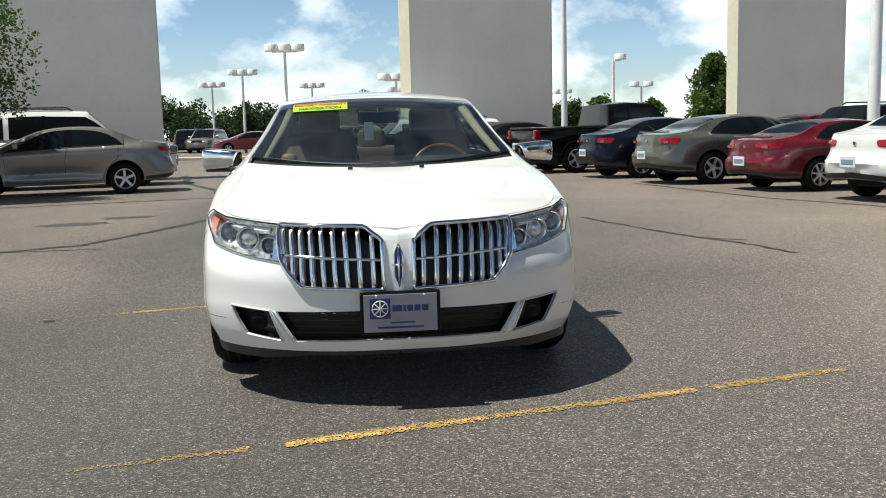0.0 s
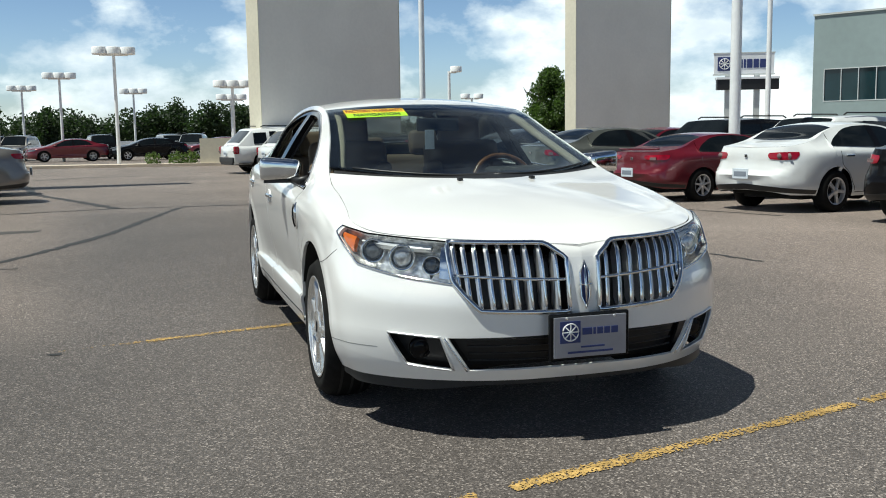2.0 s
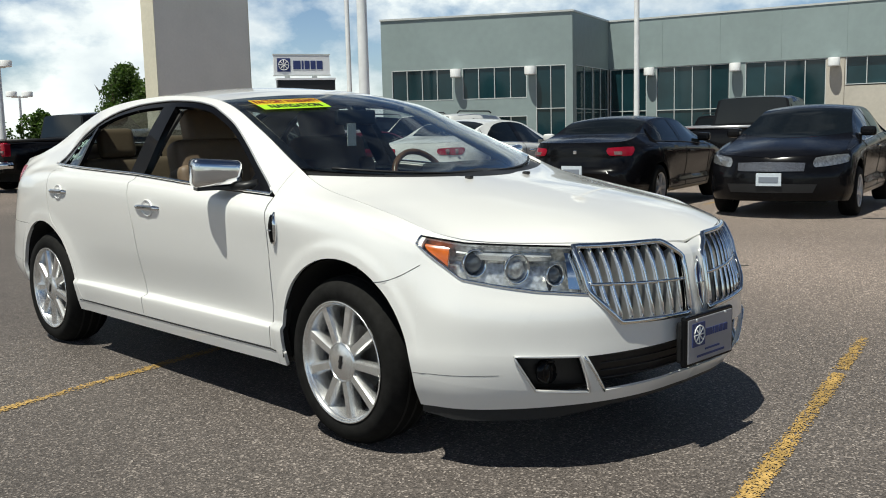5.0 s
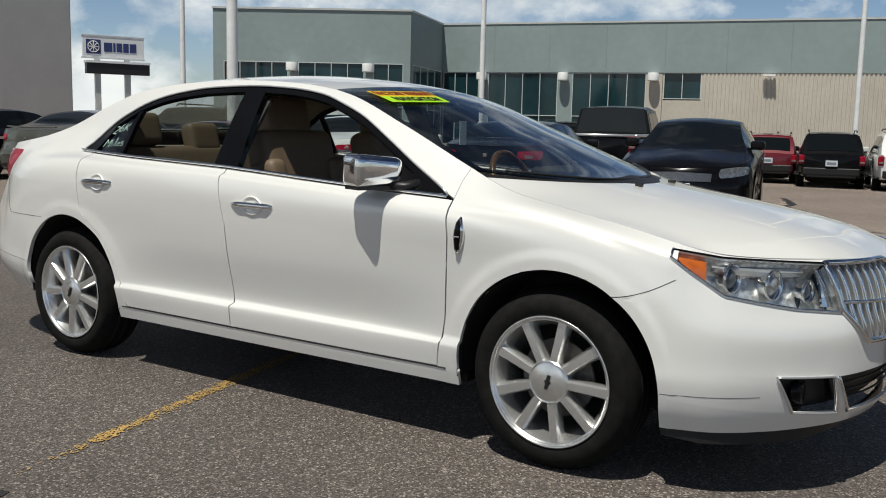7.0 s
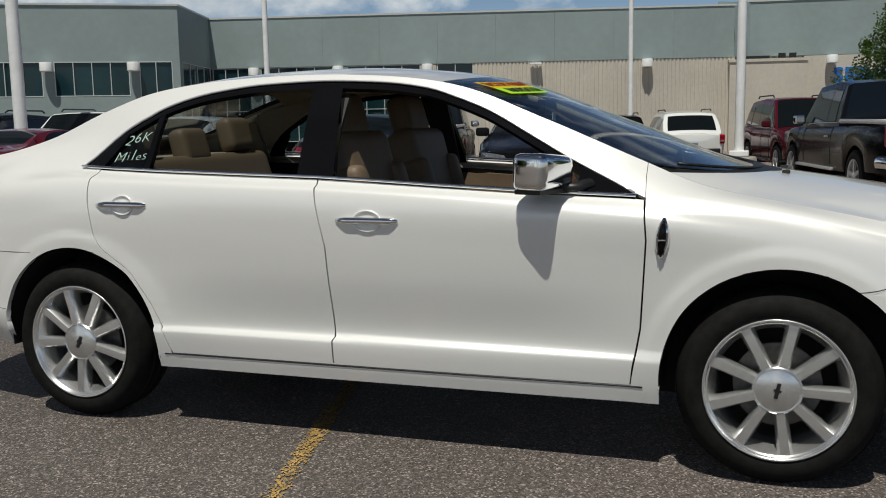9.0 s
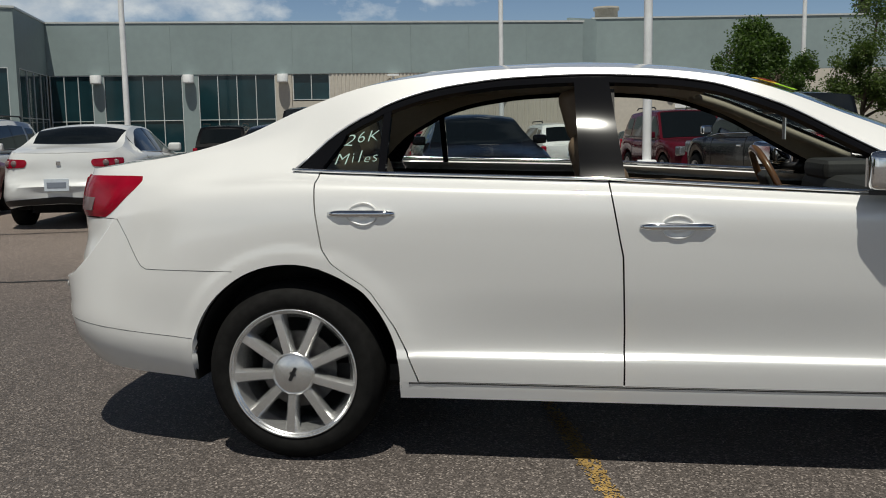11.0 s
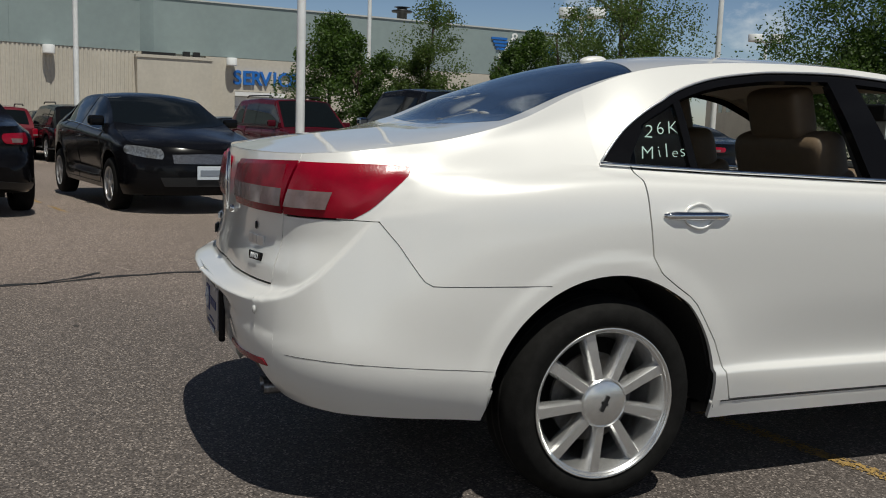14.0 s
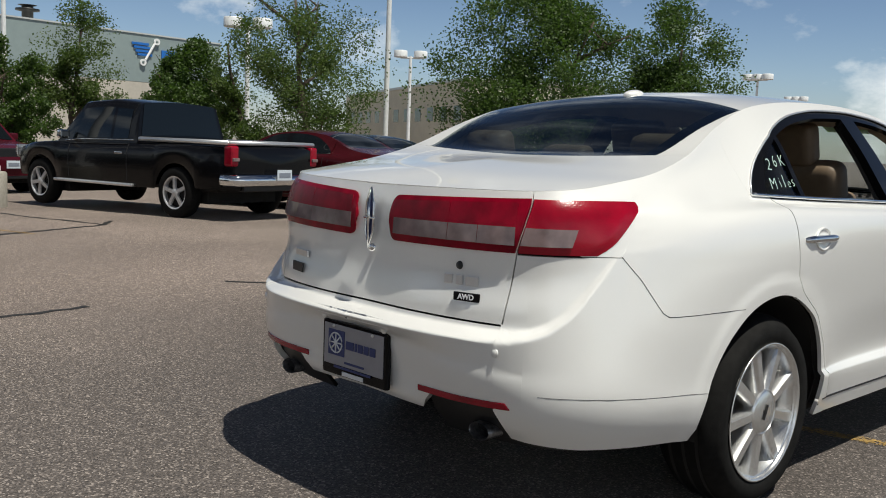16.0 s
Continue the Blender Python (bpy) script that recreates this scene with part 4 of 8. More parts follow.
LEVEL_IN = (
    {0: .05, 3: .05, 6: .055, 8: .048, 9: .046, 15: .046, 16: .048, 18: .06, 20: .08, 24: .10},
    {0: .015, 6: .02, 8: .020, 9: .026, 10: .031, 14: .031, 15: .026, 16: .020, 18: .025, 20: .03, 22: .05, 24: .075},
    {0: 0.0, 8: .004, 9: .008, 10: .020, 11: .023, 13: .023, 14: .020, 15: .008, 16: .004, 20: .005, 22: .02, 23: .055, 24: .065},
    {0: 0.0, 6: .003, 8: .008, 9: .012, 10: .038, 11: .056, 13: .056, 14: .048, 15: .014, 16: .008, 18: .005, 22: .006, 23: .04, 24: .055},
    {0: .006, 6: .004, 8: .006, 9: .010, 10: .017, 14: .017, 15: .011, 16: .007, 18: .001, 19: .006, 20: .030, 21: .050, 22: .060, 24: .080},
    {0: .012, 2: .03, 3: .035, 5: .025, 6: .010, 8: .004, 10: 0.0, 16: .002, 18: .010, 19: .026, 20: .050, 22: .068, 24: .092},
    {0: .022, 2: .045, 3: .05, 5: .045, 6: .022, 8: .014, 10: .017, 14: .020, 16: .038, 18: .03, 19: .046, 20: .068, 24: .105},
    {0: .035, 2: .06, 3: .065, 5: .058, 6: .029, 8: .035, 10: .055, 13: .07, 15: .10, 16: .125, 17: .115, 18: .08, 20: .075, 24: .11},
    {0: .045, 2: .075, 3: .08, 5: .075, 6: .046, 8: .065, 9: .085, 10: .12, 11: .165, 12: .195, 13: .20, 15: .21, 16: .225, 17: .20, 18: .15, 19: .12, 20: .095, 24: .115},
    {0: .06, 2: .095, 3: .11, 5: .118, 6: .10, 7: .125, 8: .145, 9: .155, 10: .19, 11: .265, 12: .315, 13: .335, 14: .335, 15: .315, 16: .28, 17: .23, 18: .19, 19: .165, 20: .13, 21: .12, 24: .13},
)


def catmull(C, k):
    """Refines rows of control points k times along axis 0."""
    n = len(C)
    ext = np.concatenate([2 * C[:1] - C[1:2], C, 2 * C[-1:] - C[-2:-1]])
    out = []
    for i in range(n - 1):
        p0, p1, p2, p3 = ext[i:i + 4]
        for t in np.arange(k) / k:
            out.append(0.5 * (2 * p1 + (p2 - p0) * t + (2 * p0 - 5 * p1 + 4 * p2 - p3) * t * t + (3 * p1 - p0 - 3 * p2 + p3) * t ** 3))
    return np.array(out + [C[-1]])


def skin():
    o = np.stack([OUTX, OUTY], 1)
    e = np.concatenate([[(-o[1][0], o[1][1])], o, [(-o[-2][0], o[-2][1])]])
    tan = e[2:] - e[:-2]
    nor = np.stack([-tan[:, 1], tan[:, 0]], 1) * -1
    nor /= np.linalg.norm(nor, axis=1, keepdims=True)
    nor *= np.sign(np.sum(nor * (o - (0, 0)), axis=1))[:, None]
    s = np.arange(25)
    lev = []
    for zk, ik in zip(LEVEL_Z, LEVEL_IN):
        p = o - nor * keyed(ik, s)[:, None]
        p[[0, -1], 0] = 0
        lev.append(np.column_stack([p, keyed(zk, s)]))
    C = np.array(lev)
    S = catmull(catmull(C, 12).transpose(1, 0, 2), 16)
    # the bumper's shoulder: a ledge under the boot lid that sweeps up to the tail lamp
    O, N = catmull(o, 16), catmull(nor, 16)
    for i in range(18 * 16, len(S)):
        q = i / 16
        z = S[i, :, 2]
        inset = np.sum((O[i] - S[i, :, :2]) * N[i], axis=1) / np.sum(N[i] ** 2)
        c, d = float(crease_z(q)), float(crease_d(q))
        z3 = float(keyed(LEVEL_Z[3], q))
        at_c = float(np.interp(c, z, inset))
        edge_in = at_c - d
        out = np.interp(z, (z3, c), (float(np.interp(z3, z, inset)), edge_in))
        t = np.clip((z - c) / LEDGE, 0, 1)
        t = t * t * (3 - 2 * t)
        new_in = np.where(z < z3, inset, out * (1 - t) + inset * t)
        S[i, :, :2] += N[i] * (inset - new_in)[:, None] * min(1.0, (q - 18) / 1.6)
    # flat lips round the wheel arches
    for i in range(5 * 16, 20 * 16):
        for cy, cz, r0 in ((-1.374, .325, .394), (1.354, .325, .392)):
            d = np.hypot(O[i, 1] - cy, S[i, :, 2] - cz) - r0
            t = np.clip((.078 - d) / .046, 0, 1)
            S[i, :, :2] += N[i] * (.0055 * t * t * (3 - 2 * t) * (S[i, :, 2] > .2))[:, None]
    # a fine pressed line below the window sill
    for i in range(8 * 16, int(18.9 * 16)):
        z = S[i, :, 2]
        c = float(np.interp(O[i, 1], (-1.5, -.95, -.52, .25, .98, 1.37, 2.0), (.876, .906, .926, .970, .994, 1.002, .998)))
        t = np.clip((c - z) / .012 + .5, 0, 1)
        fade = np.clip(1 - (c - z) / .16, 0, 1) * min(1, (i / 16 - 8) / 1.2)
        S[i, :, :2] += N[i] * (.0042 * t * t * (3 - 2 * t) * fade)[:, None]
    S[[0, -1], :, 0] = 0
    return S


LEDGE = .026


def crease_z(q):
    return np.interp(q, (18, 19.35, 19.55, 19.8, 20.1, 20.4, 20.7, 21.0, 21.3, 21.7, 24), (.90, .862, .825, .78, .728, .684, .652, .633, .624, .619, .616))


def crease_d(q):
    return np.interp(q, (19.2, 19.7, 20.3, 21.0, 22.0, 24), (0, .012, .030, .046, .058, .075))


SK = 16
SKIN = skin()
NS = len(SKIN)
YSEQ = SKIN[:, 0, 1] * 0 + np.interp(np.arange(NS) / SK, np.arange(25), OUTY)
XSEQ = np.interp(np.arange(NS) / SK, np.arange(25), OUTX)


def sig_y(y):
    return np.interp(y, YSEQ, np.arange(NS) / SK)


def sig_x(x):
    """Along the nose."""
    return np.interp(x, XSEQ[:6 * SK], np.arange(6 * SK) / SK)


def sig_r(x):
    """Along the tail."""
    return 24 - np.interp(x, XSEQ[::-1][:6 * SK], np.arange(6 * SK) / SK)


def on(sig, z, push=0.0, sg=-1):
    """Points of the body at places along the outline and heights, pushed outwards; sg: -1 for the right-hand side."""
    sig, z = np.broadcast_arrays(np.asarray(sig, float), np.asarray(z, float))
    out = np.empty(sig.shape + (3,))
    for k in np.ndindex(sig.shape):
        q = min(max(sig[k], 0), 23.999) * SK
        i = int(q)
        col = SKIN[i] * (1 - q + i) + SKIN[min(i + 1, NS - 1)] * (q - i)
        j = min(max(int(np.searchsorted(col[:, 2], z[k])), 1), len(col) - 1)
        a = (z[k] - col[j - 1, 2]) / max(col[j, 2] - col[j - 1, 2], 1e-6)
        p = col[j - 1] + min(max(a, 0), 1) * (col[j] - col[j - 1])
        if push:
            i0, i1 = max(i - 2, 0), min(i + 2, NS - 1)
            t1 = SKIN[i1][j] - SKIN[i0][j]
            t2 = col[min(j + 1, len(col) - 1)] - col[max(j - 2, 0)]
            n = np.cross(t1, t2)
            n /= np.linalg.norm(n) + 1e-9
            if n @ np.array([p[0], p[1] - min(max(p[1], -1.6), 1.6), .01]) < 0:
                n = -n
            p = p + push * n
        out[k] = (sg * p[0], p[1], p[2])
    return out


def edge(sig):
    """The upper edge of the body side (half with positive x)."""
    q = np.clip(np.asarray(sig, float), 0, 24) * SK
    return np.stack([np.interp(q, np.arange(NS), SKIN[:, -1, c]) for c in range(3)], -1)


TOPY = (-2.31, -2.15, -1.9, -1.6, -1.385, -1.30, -.80, -.23, 0.0, .35, .7, 1.03, 1.35, 1.64, 1.85, 2.1, 2.34)
TOPZ = (.757, .830, .896, .952, .982, .992, 1.172, 1.377, 1.414, 1.436, 1.431, 1.395, 1.275, 1.142, 1.122, 1.09, 1.032)


def top_z(y):
    return pchip(TOPY, TOPZ, y)


def across(yc, sig, power=2.2, zc=None):
    e = edge(sig)
    c = np.array([0, yc, top_z(yc) if zc is None else zc])
    return lambda u: np.stack([u * e[0], yc + (e[1] - yc) * u ** 2, c[2] + (e[2] - c[2]) * u ** power], -1)


def coons(F, R, C, D, nu, nv, full=True, lift=0.0, shrink=0.0):
    u, v = np.linspace(0, 1 - shrink, nu), np.linspace(shrink, 1 - shrink, nv)
    f, r, c, d = F(u)[:, None], R(u)[:, None], C(v)[None], D(v)[None]
    U, V = u[:, None, None], v[None, :, None]
    P = (1 - V) * f + V * r + (1 - U) * c + U * d - ((1 - U) * (1 - V) * F(np.array([0.0])) + U * (1 - V) * F(np.array([1.0])) + (1 - U) * V * R(np.array([0.0])) + U * V * R(np.array([1.0])))
    P[..., 2] += lift
    if full:
        Q = P[1:][::-1] * np.array([-1, 1, 1])
        P = np.concatenate([Q, P])
    return P


def centre_line(y0, y1):
    return lambda v: np.stack([0 * v, y0 + (y1 - y0) * v, top_z(y0 + (y1 - y0) * v)], -1)


def side_line(s0, s1):
    return lambda v: edge(s0 + (s1 - s0) * v)


def curve(pts):
    """y(z) or z(y) through a few points, straight pieces."""
    a = np.array(sorted(pts))
    return lambda q: np.interp(q, a[:, 0], a[:, 1])


ARCH = {"front": (-1.374, .325, .394), "rear": (1.354, .325, .392)}


def arch_z(y, which):
    c, z, r = ARCH[which]
    return np.where(np.abs(y - c) < r, z + np.sqrt(np.maximum(r * r - (y - c) ** 2, 0)), 0)


def side_sheet(yl, yr, zb, zt, nu, nv, sg, push=0.0, ys=None):
    """A piece of the body side between the seams yl(z), yr(z) and the heights zb(y), zt(y)."""
    u = np.linspace(0, 1, nu)
    if ys is not None:
        a, b = float(yl(.6)), float(yr(.6))
        u = np.unique(np.concatenate([u, np.clip((np.asarray(ys) - a) / (b - a), 0, 1)]))
    v = np.linspace(0, 1, nv)
    U, V = np.meshgrid(u, v, indexing="ij")
    Z = 0 * U + .6
    for _ in range(6):
        Y = yl(Z) * (1 - U) + yr(Z) * U
        Z = zb(Y) * (1 - V) + zt(Y) * V
    return on(sig_y(Y), Z, push, sg)


SILL = .300
belt = lambda y: np.interp(y, (-1.0, -.9, -.52, .25, .98, 1.37, 1.6), (.925, .937, .952, .997, 1.02, 1.034, 1.04))  # noqa: E731
DLO_AT = ([(-.93, .937), (-.72, 1.035), (-.52, 1.145), (-.31, 1.252), (-.08, 1.328), (.12, 1.354), (.35, 1.364), (.6, 1.357), (.8, 1.334), (1.03, 1.272), (1.22, 1.165), (1.37, 1.04)])
DLO = lambda y: pchip([p[0] for p in DLO_AT], [p[1] for p in DLO_AT], np.clip(y, -.93, 1.37))  # noqa: E731
SEAM_F = curve([(.2, -.885), (.3, -.893), (.5, -.922), (.8, -.938), (1.0, -.925)])
SEAM_B = curve([(.2, .205), (.5, .205), (.75, .212), (1.0, .262), (1.1, .275)])
SEAM_R = curve([(.2, .885), (.3, .895), (.40, .93), (.5, .978), (.56, 1.02), (.62, 1.065), (.67, 1.13), (.72, 1.195), (.77, 1.228), (.9, 1.25), (1.03, 1.262)])
top_edge = lambda y: edge(sig_y(y))[..., 2]  # noqa: E731
INSIDE = (0, 0, .6)
G = .0027  # half a shut line

sedan = thing("sedan", "pearl white luxury sedan with chrome split grille parked over stall lines", "car")


def both(name, build, mat, label="", depth=.014):
    """The same piece on the right and the left."""
    made = []
    for sg in (-1, 1):
        s = Soup()
        for P in build(sg):
            s.slab(P, depth, (0, float(P[..., 1].mean()) * .8, .55))
        made.append(s.make(name, mat, sedan, label))
    return made


arch_ys = [ARCH["front"][0] + ARCH["front"][2] * math.cos(a) for a in np.linspace(0, math.pi, 25)]
arch_yr = [ARCH["rear"][0] + ARCH["rear"][2] * math.cos(a) for a in np.linspace(0, math.pi, 25)]


def front_fender(sg):
    c, z0, r = ARCH["front"]
    seam = lambda y: .645 + (-1.62 - y) * .42  # noqa: E731
    arch_y = lambda z: c + np.sqrt(np.maximum(r * r - np.maximum(z - z0, 0) ** 2, 0))  # noqa: E731
    main = side_sheet(lambda z: 0 * z - 1.80, lambda z: SEAM_F(z) - G, lambda y: np.maximum(.70, np.maximum(arch_z(y, "front"), np.where(y < -1.62, seam(y), 0))), lambda y: top_edge(y) - .0004, 40, 40, sg, ys=[q for q in arch_ys if -1.55 < q < -1.2])
    rear = side_sheet(arch_y, lambda z: SEAM_F(z) - G, lambda y: 0 * y + .241, lambda y: 0 * y + .70, 26, 30, sg)
    front = side_sheet(lambda z: 0 * z - 1.75, lambda z: 0 * z - 1.50, lambda y: np.where(y > -1.62, np.minimum(arch_z(y, "front"), .70), np.minimum(seam(y), .70)), lambda y: 0 * y + .7001, 18, 12, sg)
    return [main, rear, front]


def front_door(sg):
    return [side_sheet(lambda z: SEAM_F(z) + G, lambda z: SEAM_B(z) - G, lambda y: 0 * y + SILL + .004, lambda y: belt(y) - .004, 26, 76, sg)]


def rear_door(sg):
    return [side_sheet(lambda z: SEAM_B(z) + G, lambda z: SEAM_R(z) - G, lambda y: 0 * y + SILL + .004, lambda y: belt(y) - .004, 24, 76, sg)]


def rocker(sg):
    return [side_sheet(lambda z: 0 * z - .982, lambda z: 0 * z + .964, lambda y: 0 * y + .241, lambda y: 0 * y + SILL, 40, 6, sg)]


QUARTER_R = curve([(.2, 1.93), (.69, 1.93), (.866, 2.070), (1.008, 1.988), (1.2, 1.988)])


def quarter(sg):
    c, z0, r = ARCH["rear"]
    arch_y = lambda z: c - np.sqrt(np.maximum(r * r - np.maximum(z - z0, 0) ** 2, 0))  # noqa: E731
    low = side_sheet(lambda z: SEAM_R(z) + G, lambda z: QUARTER_R(z), lambda y: np.maximum(.70, arch_z(y, "rear")), lambda y: belt(y), 40, 46, sg, ys=[q for q in arch_yr if 1.2 < q < 1.5])
    strip = side_sheet(lambda z: SEAM_R(z) + G, arch_y, lambda y: 0 * y + SILL, lambda y: 0 * y + .70, 18, 30, sg)
    behind = side_sheet(lambda z: 0 * z + 1.47, lambda z: 0 * z + 1.566, lambda y: np.minimum(arch_z(y, "rear"), .70), lambda y: 0 * y + .7001, 12, 10, sg)
    ledge = side_sheet(lambda z: 0 * z + 1.566, lambda z: 0 * z + 1.935, lambda y: 0 * y + .6893, lambda y: 0 * y + .7001, 14, 3, sg)
    pillar = side_sheet(lambda z: 0 * z + 1.372, lambda z: 0 * z + 1.985, lambda y: np.minimum(belt(y), 1.04), lambda y: top_edge(y) - .0004, 22, 14, sg)
    # a strip over the tail lamp, round to the boot lid
    s = np.linspace(float(sig_y(1.985)), float(sig_r(.643)), 16)[:, None]
    w = np.linspace(0, 1, 5)[None]
    over = on(s + 0 * w, (1.012 * (1 - w) + (edge(s[:, 0])[:, 2][:, None] - .0005) * w), 0, sg)
    return [low, strip, behind, ledge, pillar, over]


def roof_rail(sg):
    return [side_sheet(lambda z: SEAM_F(z) - .001, lambda z: 0 * z + 1.372, DLO, lambda y: top_edge(y) - .0004, 60, 8, sg)]


both("front_fender", front_fender, M_PEARL)
doors_f = both("front_door", front_door, M_PEARL)
doors_r = both("rear_door", rear_door, M_PEARL)
both("rocker_panel", rocker, M_PEARL)
both("rear_quarter", quarter, M_PEARL)
both("roof_rail", roof_rail, M_PEARL)


def tile(q, sg, step=.028, push=0.0):
    """A four-cornered patch of the body in (place along the outline, height)."""
    a, b, c, d = (np.array(p, float) for p in q)
    ends = on([a[0], b[0], c[0], d[0]], [a[1], b[1], c[1], d[1]])
    nu = max(2, int(max(np.linalg.norm(ends[1] - ends[0]), np.linalg.norm(ends[2] - ends[3])) / step) + 2)
    nv = max(2, int(max(np.linalg.norm(ends[3] - ends[0]), np.linalg.norm(ends[2] - ends[1])) / step) + 2)
    u, v = np.linspace(0, 1, nu)[:, None, None], np.linspace(0, 1, nv)[None, :, None]
    g = (1 - u) * (1 - v) * a + u * (1 - v) * b + u * v * c + (1 - u) * v * d
    return on(g[..., 0], g[..., 1], push, sg)


X = lambda x: float(sig_x(x))  # noqa: E731
GRILLE = ((X(.062), .508), (X(.405), .522), (X(.505), .632), (X(.535), .778), (X(.145), .770), (X(.066), .715))
FOG = ((X(.505), .286), (X(.668), .302), (X(.726), .428), (X(.545), .418))
INTAKE = ((0, .290), (X(.450), .284), (X(.520), .416), (0, .424))
LAMP_LOW = ((X(.505), .622), (3.3, .640), (4.9, .684), (6.02, .800))
LAMP_TOP = ((X(.535), .779), (3.3, .786), (4.9, .799), (6.02, .822))


def front_bumper(sg):
    xi, xo, f = X(.450), X(.520), FOG
    FM = f[2][1] + (.440 - f[2][1]) * (4.8 - f[2][0]) / (5.9 - f[2][0])
    t = [
        ((0, .240), (xi, .238), (xi, .284), (0, .290)),
        ((xi, .238), f[0][:1] + (.238,), f[0], (xi, .284)),
        ((f[0][0], .238), (f[1][0], .234), f[1], f[0]),
        ((f[1][0], .234), (5.9, .226), (5.9, .336), f[1]),
        (f[1], (5.9, .336), (5.9, .440), f[2]),
        ((xi, .284), f[0], f[3], (xo, .416)),
        ((0, .424), (xo, .416), GRILLE[1], (0, .505)),
        ((xo, .416), f[3], LAMP_LOW[0], GRILLE[1]),
        (f[3], f[2], LAMP_LOW[1], LAMP_LOW[0]),
        (f[2], (4.8, FM), LAMP_LOW[2], LAMP_LOW[1]),
        ((4.8, FM), (5.9, .440), LAMP_LOW[3], LAMP_LOW[2]),
        ((0, .505), GRILLE[0], GRILLE[5], (0, .715)),
        ((0, .715), GRILLE[5], GRILLE[4], (0, .752)),
    ]
    out = [tile(q, sg) for q in t]
    c, z0, r = ARCH["front"]
    out.append(side_sheet(lambda z: 0 * z + float(np.interp(5.9, np.arange(25), OUTY)), lambda z: c - np.sqrt(np.maximum(r * r - np.maximum(z - z0, 0) ** 2, 0)), lambda y: 0 * y + .226, lambda y: 0 * y + .645, 16, 30, sg))
    out.append(tile(((5.9, .645), (float(sig_y(-1.623)), .645), (6.02, .800), (5.9, .70)), sg))
    # narrow lip between lamps, grille and bonnet
    sl = np.linspace(X(.145), 6.02, 40)
    lo = np.interp(sl, [GRILLE[4][0], GRILLE[3][0]] + [p[0] for p in LAMP_TOP[1:]], [GRILLE[4][1], GRILLE[3][1]] + [p[1] for p in LAMP_TOP[1:]])
    hi = edge(sl)[:, 2] - .0015
    w = np.linspace(0, 1, 3)[None]
    out.append(on(sl[:, None] + 0 * w, lo[:, None] * (1 - w) + np.maximum(hi, lo + .002)[:, None] * w, 0, sg))
    return out


both("front_bumper", front_bumper, M_PEARL, depth=.010)


lid_x = lambda z: np.interp(z, (.64, .868, 1.01), (.566, .600, .642))  # noqa: E731


def tail_sheet(x0, x1, lo, hi, nu, nv, sg, push=0.0):
    """A piece of the tail between shares x0(z), x1(z) of the half width and the heights lo(x), hi(x)."""
    U, V = np.meshgrid(np.linspace(0, 1, nu), np.linspace(0, 1, nv), indexing="ij")
    Z = 0 * U + .8
    for _ in range(6):
        Xs = x0(Z) * (1 - U) + x1(Z) * U
        Z = lo(Xs) * (1 - V) + hi(Xs) * V
    return on(sig_r(Xs), Z, push, sg)


def rear_bumper(sg):
    top = curve([(1.2, .6885), (1.927, .6885), (2.067, .863), (2.5, .863)])
    zb = lambda y: np.maximum(np.interp(y, (1.2, 1.74, 1.82, 2.19, 2.5), (.28, .282, .285, .30, .36)), arch_z(y, "rear"))  # noqa: E731

    def strip(sig, lo, hi):
        """Columns from lo to hi with rows packed along the crease."""
        rows = []
        for q, l0, h0 in zip(sig, lo, hi):
            c = min(max(float(crease_z(q)) + .010, l0 + .02), h0 - .004)
            e = min(.030, (h0 - c) * .9, (c - l0) * .9)
            z = np.concatenate([np.linspace(l0, c - e, 15)[:-1], np.linspace(c - e, c + e, 17), np.linspace(c + e, h0, 10)[1:]])
            rows.append(on(np.full(len(z), q), z, 0, sg))
        return np.array(rows)
    y1 = np.unique(np.concatenate([np.linspace(1.565, 1.93, 30), [q for q in arch_yr if 1.565 < q < 1.93], np.linspace(1.93, 2.19, 26)]))
    a = strip(sig_y(y1), zb(y1), top(y1))
    y1 = np.linspace(float(sig_y(2.19)), float(sig_r(.647)), 16)
    xs = np.interp(y1 * SK, np.arange(NS), XSEQ)
    b0 = strip(y1, np.interp(xs, (.56, .61, .77), (.43, .325, .30)), 0 * xs + .862)
    b = tail_sheet(lambda z: 0 * z + .647, lambda z: np.where(z < .6565, .566, lid_x(z) + .003), lambda x: np.interp(x, (.56, .61, .77), (.43, .325, .30)), lambda x: 0 * x + .862, 12, 90, sg)
    xs = np.linspace(.567, 0, 26)
    s = np.array([float(sig_r(x)) for x in xs])
    c = strip(s, np.interp(xs, (0, .30, .33, .5665), (.372, .368, .425, .43)), 0 * xs + .655)
    return [a, b0, b, c]


both("rear_bumper", rear_bumper, M_PEARL, depth=.02)

# bonnet, windscreen, roof, rear window and boot lid
S_WB, S_WT, S_RT, S_RB = (float(sig_y(y)) for y in (-.93, -.14, 1.16, 1.60))
S_HR = float(sig_y(-1.00))
hood_front = lambda u: edge(5.95 * u)  # noqa: E731
hood_rear = across(-1.345, S_HR)
ws_base, ws_top = across(-1.315, S_WB), across(-.23, S_WT)
rg_top, rg_base = across(1.03, S_RT), across(1.655, S_RB, 1.6)
deck_rear = lambda u: edge(24 - 4.0 * u)  # noqa: E731
E0, E24 = edge(0.0), edge(24.0)


def hood_side(v):
    return edge(5.95 + (S_HR - 5.95) * v)


hood_c = lambda v: np.stack([0 * v, E0[1] + (-1.345 - E0[1]) * v, top_z(E0[1] + (-1.345 - E0[1]) * v)], -1)  # noqa: E731
deck_c = lambda v: np.stack([0 * v, 1.64 + (E24[1] - 1.64) * v, top_z(1.64 + (E24[1] - 1.64) * v)], -1)  # noqa: E731

